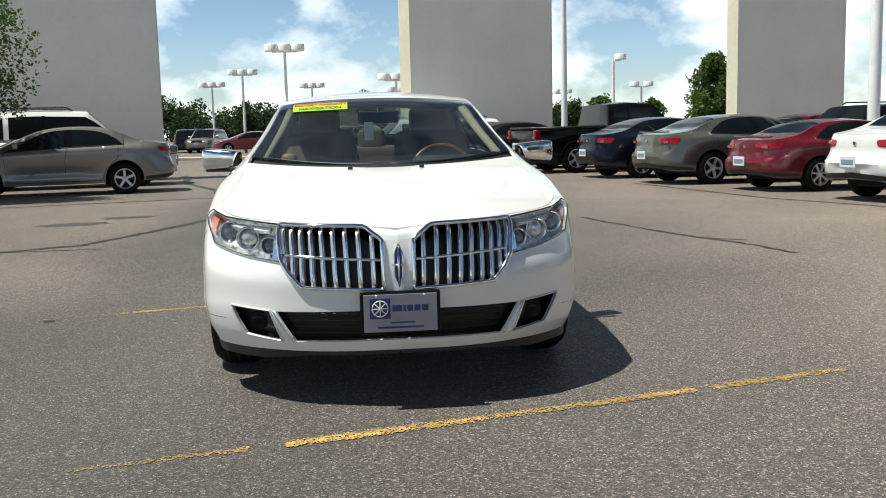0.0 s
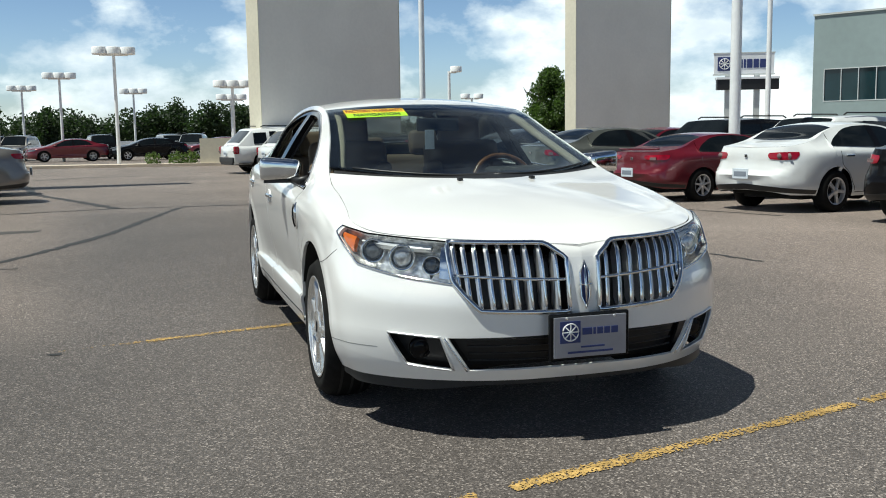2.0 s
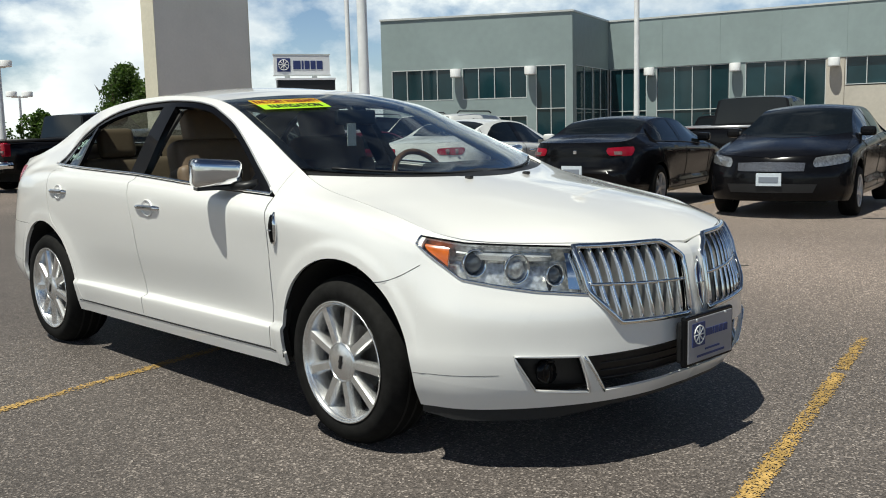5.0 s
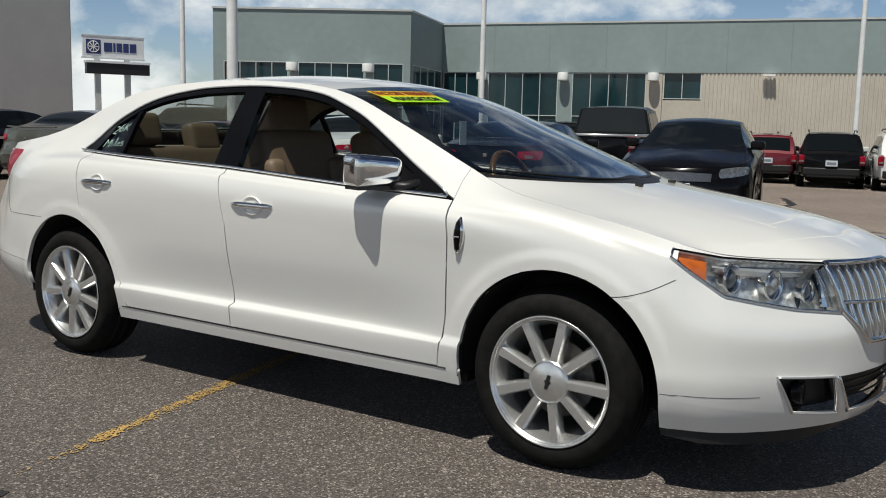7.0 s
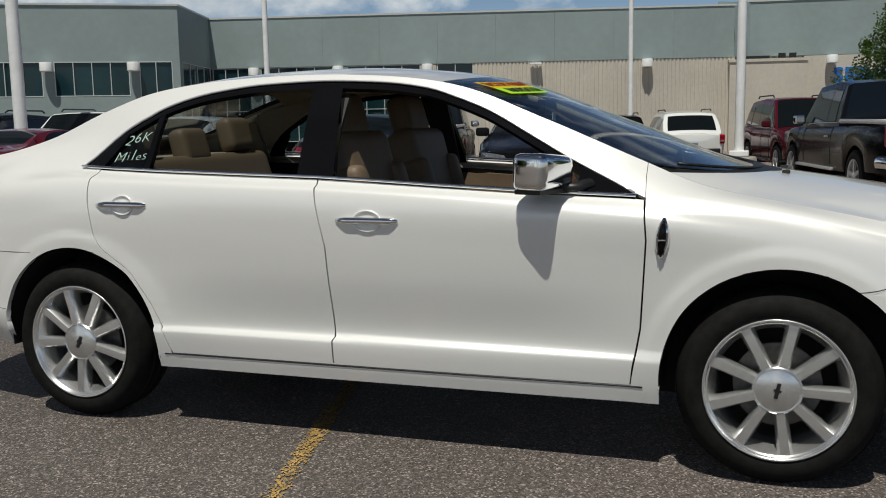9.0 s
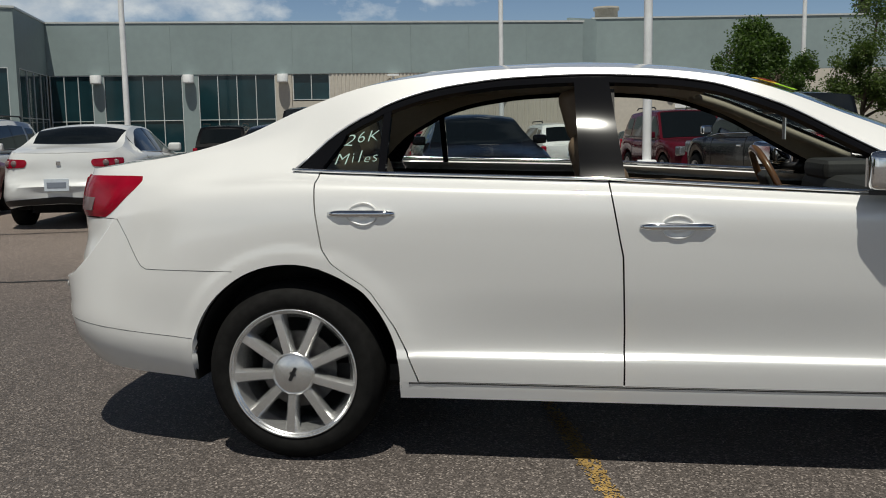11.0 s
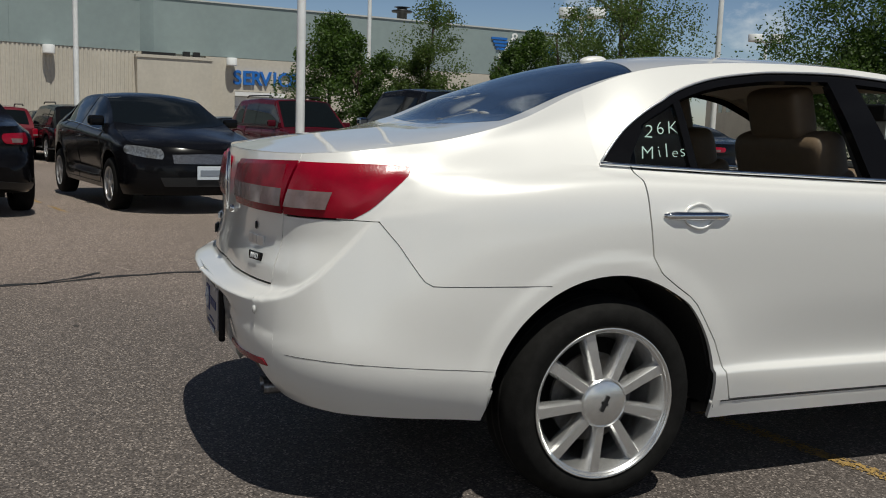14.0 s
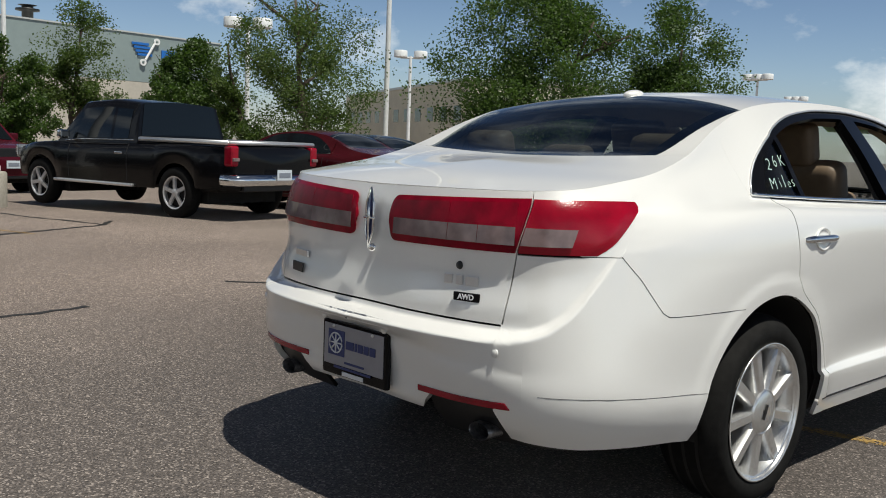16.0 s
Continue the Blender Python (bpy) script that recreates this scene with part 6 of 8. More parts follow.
    for sg in (-1, 1):
        sc = np.array([sg, 1, 1])
        Soup().grid(np.array([[shell(q, v, .005) * sc for v in np.linspace(.2, 1.75, 5)] for q in (post_b - .036, post_b + .036)])).make("door_post", M_GLOSSBLACK, car)
        Soup().tube([shell(q, .16, .004) * sc for q in np.linspace(front, rt, 12)], .010, 5).make("window_sill", M_CHROME if chrome else M_BLACK, car)
    if kind == "suv":
        for q0, q1 in ((yf + .25, ya - arch), (ya + arch, yb - arch), (yb + arch, yr - .12)):
            for sg in (-1, 1):
                Soup().tube([(sg * (W / 2 * plan(q) * .985), q, k["z0"] + .09) for q in np.linspace(q0, q1, 6)], .075, 6, flat=.25, up=(0, 0, 1)).make("lower_cladding", M_BLACK, car)
        bevel_box("bumper_cladding", (0, yr + .015, k["z0"] + .19), (W * .80, .10, .20), M_BLACK, car, r=.04, seg=3)
    if kind == "pickup":
        bed = Soup()
        y0, y1 = rb + .06, yr - .06
        zt = float(top((y0 + y1) / 2))
        # dark sheet at rail height paints the shaded inside of the open bed
        bed.box((0, (y0 + y1) / 2, zt + .035), (W * .80, y1 - y0, .02))
        bed.make("bed_dark_sheet", M_DARK, car, smooth=False)
        rail = Soup()
        for sg in (-1, 1):
            rail.tube([(sg * W * .455, y0, zt + .05), (sg * W * .455, y1, zt + .045)], .035, 8)
        rail.tube([(-W * .45, y1, zt + .045), (W * .45, y1, zt + .045)], .035, 8)
        rail.make("bed_rail", M_BLACK if not chrome else M_SATIN, car)
        bmp = Soup().tube([(-W * .49, yr - .12, .62), (-W * .44, yr + .09, .62), (W * .44, yr + .09, .62), (W * .49, yr - .12, .62)], .085, 8, flat=1.1)
        bmp.make("rear_bumper", M_CHROME, car, "chrome step bumper")
    if kind == "suv":
        for sg in (-1, 1):
            Soup().tube([(sg * W * .345, st + .35, H + .0), (sg * W * .345, st + .45, H + .045), (sg * W * .345, rt - .4, H + .045), (sg * W * .345, rt - .3, H + .0)], .018, 6).make("roof_rail", M_BLACK, car)
    # doors: seams, handles, mirrors
    for sg in (-1, 1):
        seam = Soup()
        for f in ((.30, .50, .70) if kind != "pickup" else (.30, .60)):
            q = at(f)
            i = min(range(len(ys)), key=lambda n_: abs(ys[n_] - q))
            seam.tube([P[i][j] * np.array([sg * 1.001, 1, 1]) + np.array([sg * .001, 0, 0]) for j in (1, 2, 3, 4)], .005, 4)
        lo, hi = at(.30), at(.70 if kind != "pickup" else .60)
        side = [i for i in range(len(ys)) if lo <= ys[i] <= hi]
        seam.tube([P[i][4] * np.array([sg, 1, 1]) + np.array([sg * .003, 0, .0]) for i in side], .006, 4)
        seam.make("shut_line", M_BLACK, car, smooth=False)
    for sg in (-1, 1):
        for f in ((.48, .66) if kind != "pickup" else (.56,)):
            i = min(range(len(ys)), key=lambda n_: abs(ys[n_] - at(f)))
            p = P[i][3] * np.array([sg, 1, 1])
            bevel_box("door_handle", (p[0] + sg * .012, p[1], p[2] - .02), (.025, .19, .032), paint_mat if not chrome else M_CHROME, car, r=.01)
        bevel_box("mirror", (sg * (W * .5 + .06), cowl + .13 * L * .5, hs * k["belt"] + .07), (.20, .10, .15), paint_mat if not chrome else M_CHROME, car, r=.04, seg=3)
    # lamps
    zt = hs * k["tail"]
    for sg in (-1, 1):
        bevel_box("tail_lamp", (sg * W * .425, yr - .060, zt - .12), (.15, .17, .26 if kind == "suv" else .30), M_REDLENS, car, r=.04, seg=3)
        bevel_box("reverse_lamp", (sg * W * .425, yr + .035, zt - .17), (.12, .035, .05), M_CLEARLENS, car, r=.01)
        if kind == "pickup":
            bevel_box("running_board", (sg * W * .475, (ya + yb) / 2 - .25, .44), (.15, 2.0, .05), M_SATIN if chrome else M_BLACK, car, r=.02)
        zn = hs * k["nose"]
        bevel_box("headlamp", (sg * W * .36, yf + .10, zn - .06), (.36, .20, .22), M_HEADLAMP, car, r=.05, seg=3, rot=Matrix.Rotation(-sg * .38, 3, "Z"))
    bevel_box("grille", (0, yf - .025, hs * k["nose"] - .06), (W * .40, .06, .26), M_SATIN if chrome else M_BLACK, car, r=.03)
    pl = bevel_box("number_plate", (0, yr + (.085 if kind != "pickup" else .19), .70), (.31, .014, .16), M_PLATE, car, r=.005)
    bevel_box("plate_bar", (0, yr + (.094 if kind != "pickup" else .199), .70), (.24, .006, .07), M_PLATEINK, pl, r=.002)
    ap = bevel_box("front_plate", (0, yf - .085, .62), (.31, .014, .16), M_PLATE, car, r=.005)
    bevel_box("plate_bar", (0, yf - .094, .62), (.24, .006, .07), M_PLATEINK, ap, r=.002)
    set_wheels(car, W, 0, R, wheel_style, ya, yb)
    return car


# sedans share the smooth skin of a three-box body, scaled to each car
def box_body():
    ys = np.unique(np.concatenate([np.linspace(-1.76, 1.98, 44), arch_ys, arch_yr, [-.932, -.929, 1.3715, 1.374]]))
    ys = ys[(ys > -1.77) & (ys < 2.0)]
    sg_ = np.concatenate([np.linspace(0, 5.95, 16), sig_y(ys), np.linspace(18.95, 23.999, 16)])
    yy = np.interp(sg_, np.arange(25), OUTY)
    lowz = keyed(LEVEL_Z[0], sg_)
    inside = (sg_ > 6) & (sg_ < 18.9)
    zb = np.where(inside, np.maximum(np.maximum(arch_z(yy, "front"), arch_z(yy, "rear")), lowz), lowz)
    zt = np.where((yy > -.93) & (yy < 1.373), belt(yy), edge(sg_)[:, 2] - .001)
    w = np.linspace(0, 1, 15)[None]
    side = on(sg_[:, None] + 0 * w, zb[:, None] * (1 - w) + zt[:, None] * w, 0, 1)
    glass = side_sheet(lambda z: 0 * z - .93, lambda z: 0 * z + 1.372, belt, lambda y: np.maximum(DLO(y), belt(y) + .001), 36, 5, 1)
    rail = side_sheet(lambda z: 0 * z - .93, lambda z: 0 * z + 1.372, DLO, lambda y: top_edge(y), 36, 4, 1, .001)
    post = side_sheet(lambda z: 0 * z + .22, lambda z: 0 * z + .36, belt, DLO, 3, 6, 1, .004)
    return dict(side=side, glass=glass, rail=rail, post=post,
                hood=coons(hood_front, hood_rear, hood_c, hood_side, 12, 16), roof=coons(ws_top, rg_top, centre_line(-.23, 1.03), side_line(S_WT, S_RT), 10, 14),
                deck=coons(rg_base, deck_rear, deck_c, side_line(S_RB, 20.0), 10, 10), front=coons(ws_base, ws_top, centre_line(-1.315, -.23), side_line(S_WB, S_WT), 8, 10, lift=.002),
                cowl=coons(hood_rear, ws_base, lambda v: np.stack([0 * v, -1.345 + .03 * v, top_z(-1.345 + .03 * v)], -1), side_line(S_HR, S_WB), 8, 3),
                rear=mirrored(rear_glass_grid(0, 1, 8)))


BOX = box_body()
BOX["rear_side"] = rear_glass_grid(1, 2, 4)
MIR = np.array([-1, 1, 1])
TAILS = {"wide": (2.08, .36, .872, .985), "mid": (2.05, .50, .835, .975), "ring": (2.06, .44, .835, .965)}


def weld(ob):
    bm = bmesh.new()
    bm.from_mesh(ob.data)
    bmesh.ops.remove_doubles(bm, verts=bm.verts, dist=.0006)
    bm.to_mesh(ob.data)
    bm.free()
    return ob


def round_tile(q, sg, push, n=13, m=9, k=.42):
    """A patch of the body with rounded corners."""
    a, b, c, d = (np.array(p, float) for p in q)
    A, B = np.meshgrid(np.linspace(-1, 1, n), np.linspace(-1, 1, m), indexing="ij")
    u = (A * np.sqrt(1 - k * B * B / 2) + 1)[..., None] / 2
    v = (B * np.sqrt(1 - k * A * A / 2) + 1)[..., None] / 2
    g = (1 - u) * (1 - v) * a + u * (1 - v) * b + u * v * c + (1 - u) * v * d
    return on(g[..., 0], g[..., 1], push, sg)


def three_box(name, label, x, y, heading, paint_mat, L=4.75, W=1.82, H=1.45, R=.325, wheel_style="five", group="parked cars", anchor="rear", lamps="wide", chrome=False, doors=4, spoiler=False):
    S = np.array([W / 1.836, L / 4.80, H / 1.437])
    hub = 1.36 * S[1]
    off = {"rear": hub, "front": -hub, "mid": 0}[anchor]
    m = Matrix.Translation((x, y, lot_z(x))) @ Matrix.Rotation(radians(heading + 90), 4, "Z") @ Matrix.Translation((0, -off, 0))
    car = thing(name, label, "car", m, group)

    def grid_part(nm, keys, mat, lab=""):
        if len(keys) == 1 and keys[0] in ("glass", "post"):
            for mm in (np.ones(3), MIR):
                flat_normals(Soup().grid(BOX[keys[0]] * S * mm).make(nm, mat, car, lab), 42)
            return
        s = Soup()
        for k in keys:
            P = k if isinstance(k, np.ndarray) else BOX[k]
            s.grid(P * S)
            if isinstance(k, np.ndarray) or k in ("side", "glass", "rail", "post", "rear_side"):
                s.grid(P * MIR * S)
        return flat_normals(weld(s.make(nm, mat, car, lab)), 42)
    grid_part("body", ["side"], paint_mat)
    grid_part("bonnet", ["hood", "cowl"], paint_mat)
    grid_part("boot_lid", ["deck"], paint_mat)
    grid_part("roof", ["roof", "rail", "rear_side"], paint_mat)
    grid_part("side_window", ["glass"], M_CARGLASS)
    grid_part("pillar", ["post"], M_GLOSSBLACK)
    grid_part("windscreen", ["front"], M_CARGLASS)
    grid_part("rear_window", ["rear"], M_CARGLASS)
    s = Soup()
    s.tube([p * S for p in on(sig_y(np.linspace(-.9, 1.36, 16)), belt(np.linspace(-.9, 1.36, 16)), .004, 1)], .008, 5)
    s.tube([p * S * MIR for p in on(sig_y(np.linspace(-.9, 1.36, 16)), belt(np.linspace(-.9, 1.36, 16)), .004, 1)], .008, 5)
    s.make("window_sill", M_CHROME if chrome else M_BLACK, car)
    y0, x1, z0, z1 = TAILS[lamps]
    tl = round_tile(((float(sig_y(y0 + .06)), z0), (float(sig_r(x1)), z0 + .01), (float(sig_r(x1 - .03)), z1 - .01), (float(sig_y(y0 - .03)), z1)), 1, .007)
    hl = round_tile(((X(.50), .635), (5.6, .70), (5.75, .80), (X(.52), .765)), 1, .006)
    gk = tile(((0, .60), (X(.40), .60), (X(.42), .70), (0, .715)), 1, .08, .008)
    it = tile(((0, .34), (X(.50), .34), (X(.54), .44), (0, .45)), 1, .08, .006)
    va = tile(((17.8, .30), (23.99, .37), (23.99, .46), (17.8, .36)), 1, .08, .006)
    for sg in (1, -1):
        mm = np.array([sg, 1, 1])
        q = Soup().slab(tl * mm * S, .03, (0, 1.5, .8)).make("tail_lamp", M_REDLENS, car)
        c = tl[tl.shape[0] * 5 // 8, tl.shape[1] // 2] * mm * S
        if lamps == "ring":
            for j in (3, 5):
                c2 = tl[tl.shape[0] * j // 8, tl.shape[1] // 2] * mm * S
                Soup().lathe([(0, .014), (.035, .012), (.042, 0)], c2, "y", 16).make("reverse_lamp", M_CLEARLENS, q)
        else:
            Soup().box(c + np.array([0, .004, -.02]), (.13, .02, .045), Matrix.Rotation(-sg * .2, 3, "Z")).make("reverse_lamp", M_CLEARLENS, q, smooth=False)
        Soup().slab(hl * mm * S, .03, (0, -1.4, .7)).make("headlamp", M_HEADLAMP, car)
        for yc, zc in (((.05, .85), (1.08, .885)) if doors == 4 else ((.35, .86),)):
            p = on(sig_y(yc), zc, .012, 1) * mm * S
            bevel_box("door_handle", tuple(p), (.026, .2, .032), M_CHROME if chrome else paint_mat, car, r=.01)
        p = on(sig_y(-.70), .99, .10, 1) * mm * S
        bevel_box("mirror", tuple(p), (.20, .11, .13), paint_mat, car, r=.045, seg=3)
        seams = Soup()
        for fn, z_0, z_1 in ((SEAM_F, .30, .93), (SEAM_B, .30, 1.0), (SEAM_R, .33, 1.02)) if doors == 4 else ((SEAM_F, .30, .93), (lambda z: 0 * z + .72, .30, 1.0)):
            zz = np.linspace(z_0, z_1, 12)
            seams.tube([p * mm * S for p in on(sig_y(fn(zz)), zz, .001, 1)], .0045, 4)
        ys = np.linspace(-.88, .9 if doors == 4 else .72, 14)
        seams.tube([p * mm * S for p in on(sig_y(ys), .30 + 0 * ys, .001, 1)], .005, 4)
        seams.make("shut_line", M_DARK, car, smooth=False)
    for nm, g_, mt in (("grille", gk, M_MESH if chrome else M_BLACK), ("lower_intake", it, M_BLACK), ("rear_valance", va, M_BLACK)):
        s = Soup()
        gg = g_ if abs(g_[0, 0, 0]) < abs(g_[-1, 0, 0]) else g_[::-1]
        s.slab(np.concatenate([gg[::-1] * MIR, gg[1:]]) * S, .02, (0, 0, .5))
        s.make(nm, mt, car)
    for face, zc, sk in ((1, .62, 23.99), (-1, .50, 0.0)):
        yp = float(on(sk, zc)[1]) * S[1] + face * .02
        pl = bevel_box("number_plate", (0, yp, zc * S[2]), (.31, .014, .16), M_PLATE, car, r=.005)
        bevel_box("plate_bar", (0, yp + face * .009, zc * S[2]), (.24, .006, .07), M_PLATEINK, pl, r=.002)
    p = on(23.99, .90, .012, 1) * S
    bevel_box("badge", tuple(p), (.055, .012, .05), M_CHROME, car, r=.005)
    if spoiler:
        e = edge(np.linspace(21.2, 24, 8)) * S
        s = Soup()
        pts = [q + np.array([0, -.06, .05]) for q in e] + [q * MIR + np.array([0, -.06, .05]) for q in e[::-1][1:]]
        s.tube(pts, .028, 8, flat=.5)
        s.make("spoiler", paint_mat, car)
    bevel_box("floor_pan", (0, 0, .26), (W * .84, L * .72, .05), M_DARK, car, r=.01)
    for q in (-hub, hub):
        bevel_box("axle_housing", (0, q, .44), (W * .62, .8, .5), M_DARK, car, r=.01)
    set_wheels(car, W, hub, R, wheel_style)
    return car


def set_wheels(car, W, hub, R, wheel_style, ya=None, yb=None):
    ya, yb = (-hub if ya is None else ya), (hub if yb is None else yb)
    sc = R / .33
    for n_, (sx, q) in enumerate(((-1, ya), (-1, yb), (1, ya), (1, yb))):
        mm = Matrix.Translation((sx * (W / 2 - .125), q, R - .004)) @ Matrix.Rotation(0 if sx < 0 else math.pi, 4, "Z") @ Matrix.Rotation(.4 * n_, 4, "X") @ Matrix.Diagonal((1.05, sc, sc, 1))
        if wheel_style not in WHEEL_PROTO:
            w = small_wheel(wheel_style)
            w.parent = car
            w.matrix_basis = mm
            WHEEL_PROTO[wheel_style] = w
        else:
            pw = WHEEL_PROTO[wheel_style]
            keep = pw.matrix_basis.copy()
            pw.matrix_basis = Matrix.Identity(4)
            c = copy_thing(pw, mm)
            pw.matrix_basis = keep
            c.parent = car


F = 13.0
three_box("sedan", "white mid-size sedan with red ringed tail lamps", 8.2, 7.2, F, P_WHITE, L=4.77, H=1.39, lamps="ring", chrome=True)
three_box("sedan", "glossy black sedan with large red tail lamps", 8.6, 4.3, F, P_BLACK, L=4.80, W=1.83, H=1.37, lamps="mid")
three_box("coupe", "red two-door coupe with plain steel-look wheels", 7.65, 9.92, F, P_RED, 4.5, 1.70, 1.24, .30, "seven", lamps="wide", doors=2, spoiler=True)
three_box("sedan", "grey-green sedan with a boot spoiler", 6.75, 12.45, F, P_GREEN, L=4.75, W=1.76, H=1.37, lamps="mid", spoiler=True)
three_box("sedan", "dark blue small sedan between parked vehicles", 6.15, 15.05, F, P_NAVY, L=4.5, W=1.72, H=1.36, lamps="mid")
parked("pickup_truck", "black pickup with grey flared wheel arches", 5.4, 18.2, F, P_BLACK, "pickup", 5.3, 1.9, 1.78, .37, chrome=False)
three_box("sedan", "dark grey sedan with red tail lamps", 3.64, 20.55, F, P_BLACKGREY, L=4.8, H=1.36, lamps="mid")
three_box("sedan", "black sedan with red tail lamps", 3.4, 23.7, F, P_BLACK, L=4.8, H=1.36, lamps="mid")
parked("suv", "white crossover with dark privacy glass", 2.95, 25.9, F, P_WHITE, "suv", 4.7, 1.88, 1.55, .36)
parked("suv", "white large crossover with black lower cladding", 1.95, 28.2, F, P_WHITE, "suv", 5.0, 1.92, 1.60, .37)
three_box("sedan", "glossy black sedan parked nose out with a chrome grille", 9.12, 1.66, F + 180, P_BLACK, L=4.83, W=1.84, H=1.47, anchor="front", chrome=True)
parked("pickup_truck", "black pickup with chrome step bumper and silver wheels", 10.88, -3.48, F, P_BLACK, "pickup", 5.35, 2.0, 1.80, .385, chrome=True)
parked("suv", "maroon suv parked nose out behind the lamp post", 18.7, -2.45, F + 180, P_MAROON, "suv", 4.8, 1.87, 1.8, .37, anchor="front")
three_box("sedan", "silver taupe sedan with five-spoke alloys", -5.0, 14.7, F + 180, P_SILVER, L=4.74, W=1.79, H=1.42, lamps="wide")
parked("suv", "white suv behind the silver sedan", -6.9, 17.4, F, P_WHITE, "suv", 4.9, 1.95, 1.85, .37, anchor="mid")
parked("pickup_truck", "glossy black pickup with a cab brake lamp", 15.9, 6.0, F, P_BLACK, "pickup", 5.6, 2.0, 1.92, .385, chrome=True)
parked("suv", "dark grey crossover with bright tail lamps", 24.6, 2.9, F, P_BLACK, "suv", 4.7, 1.82, 1.56, .36)
parked("suv", "bright red small suv", 26.0, 5.0, F, P_RED, "suv", 4.4, 1.75, 1.50, .34)
parked("suv", "white full-size suv with a roof rack", 24.4, .82, F, P_WHITE, "suv", 5.0, 1.88, 1.62, .37)
three_box("sedan", "grey sedan among parked cars", 29.6, -2.0, F, P_GREY, L=4.7)
parked("suv", "dark suv with a silver roof rack", 30.6, 6.6, F, P_GREY, "suv", 4.7, 1.85, 1.58, .36)
parked("suv", "dark suv with a chrome bumper", 25.9, 12.0, F, P_BLACK, "suv", 4.6, 1.85, 1.75, .36, chrome=True)
three_box("sedan", "dark sedan near the tan wall", 29.1, 3.6, F, P_NAVY, L=4.7)
parked("suv", "black boxy suv parked in the second row", 11.6, 14.2, F + 180, P_BLACK, "suv", 4.8, 1.95, 1.62, .37, anchor="mid")
parked("suv", "white suv with silver roof rails in the second row", 13.0, 12.4, F + 180, P_WHITE, "suv", 4.9, 1.95, 1.66, .37, anchor="mid")
three_box("sedan", "red sedan in the second row", 11.2, 16.8, F + 180, P_RED, L=4.6, anchor="mid")
three_box("sedan", "black sedan by the trees", 13.9, -8.4, F, P_BLACK, L=4.7, anchor="mid")
three_box("sedan", "dark maroon sedan beside the pickup", 12.3, -6.0, F, P_DARKRED, L=4.7, anchor="mid")
for k, (x, y, pm, kd, lab) in enumerate(((-5.1, 40.2, P_RED, "sedan", "red sedan on the far lot"), (-3.9, 44.3, P_BLACK, "suv", "black suv on the far lot"), (-1.6, 40.4, P_BLACK, "sedan", "black sedan on the far lot"), (-.6, 46.4, P_GREY, "suv", "grey suv on the far lot"), (.6, 44.3, P_GREY, "suv", "grey suv on the far lot"), (1.6, 41.3, P_RED, "sedan", "red sedan on the far lot"), (-7.6, 44.0, P_SILVER, "suv", "silver suv on the far lot"), (-9.0, 46.0, P_NAVY, "suv", "dark blue suv on the far lot"))):
    x, y = -1 + (x + 1) * 1.32, -6 + (y + 6) * 1.32
    if kd == "sedan":
        three_box(kd, lab, x, y, 190, pm, H=1.36, anchor="mid", group="far parked cars")
    else:
        parked(kd, lab, x, y, 100 if k % 2 else 260, pm, kd, 4.6, 1.8, 1.62, .33, anchor="mid", group="far parked cars")

# ---- the sedan's fittings ----
M_INNERLAMP = material("lamp_bowl", (0.66, 0.65, 0.63), 0.20, 0.6, vary=0.45, scale=60, bump=0.0025, bump_scale=45)
M_PROJ = material("projector_glass", (0.10, 0.105, 0.11), 0.05, spec=0.8, coat=1.0)
M_PLATEGREY = material("dealer_plate", (0.34, 0.34, 0.375), 0.35, 0.2, vary=0.04, scale=30)
M_STICKY = material("yellow_sticker", (0.66, 0.44, 0.02), 0.5)
M_STICKG = material("lime_sticker", (0.38, 0.72, 0.02), 0.5)
M_INK = material("black_ink", (0.012, 0.012, 0.012), 0.6)
M_REDINK = material("maroon_ink", (0.22, 0.03, 0.01), 0.6)
M_CHALK = material("pale_window_marker", (0.38, 0.54, 0.48), 0.8)


def lerp_chain(chain, u):
    """A point of a chain of (place, height) at a share u of its span along the outline."""
    a = np.array(chain, float)
    s = a[0, 0] + (a[-1, 0] - a[0, 0]) * u
    return float(s), float(np.interp(s, a[:, 0], a[:, 1]))


def chain_points(chain, n, push, sg):
    a = np.array(chain, float)
    d = np.r_[0, np.cumsum(np.hypot(np.diff(a[:, 0]) * .2, np.diff(a[:, 1])))]
    t = np.linspace(0, d[-1], n)
    return on(np.interp(t, d, a[:, 0]), np.interp(t, d, a[:, 1]), push, sg)


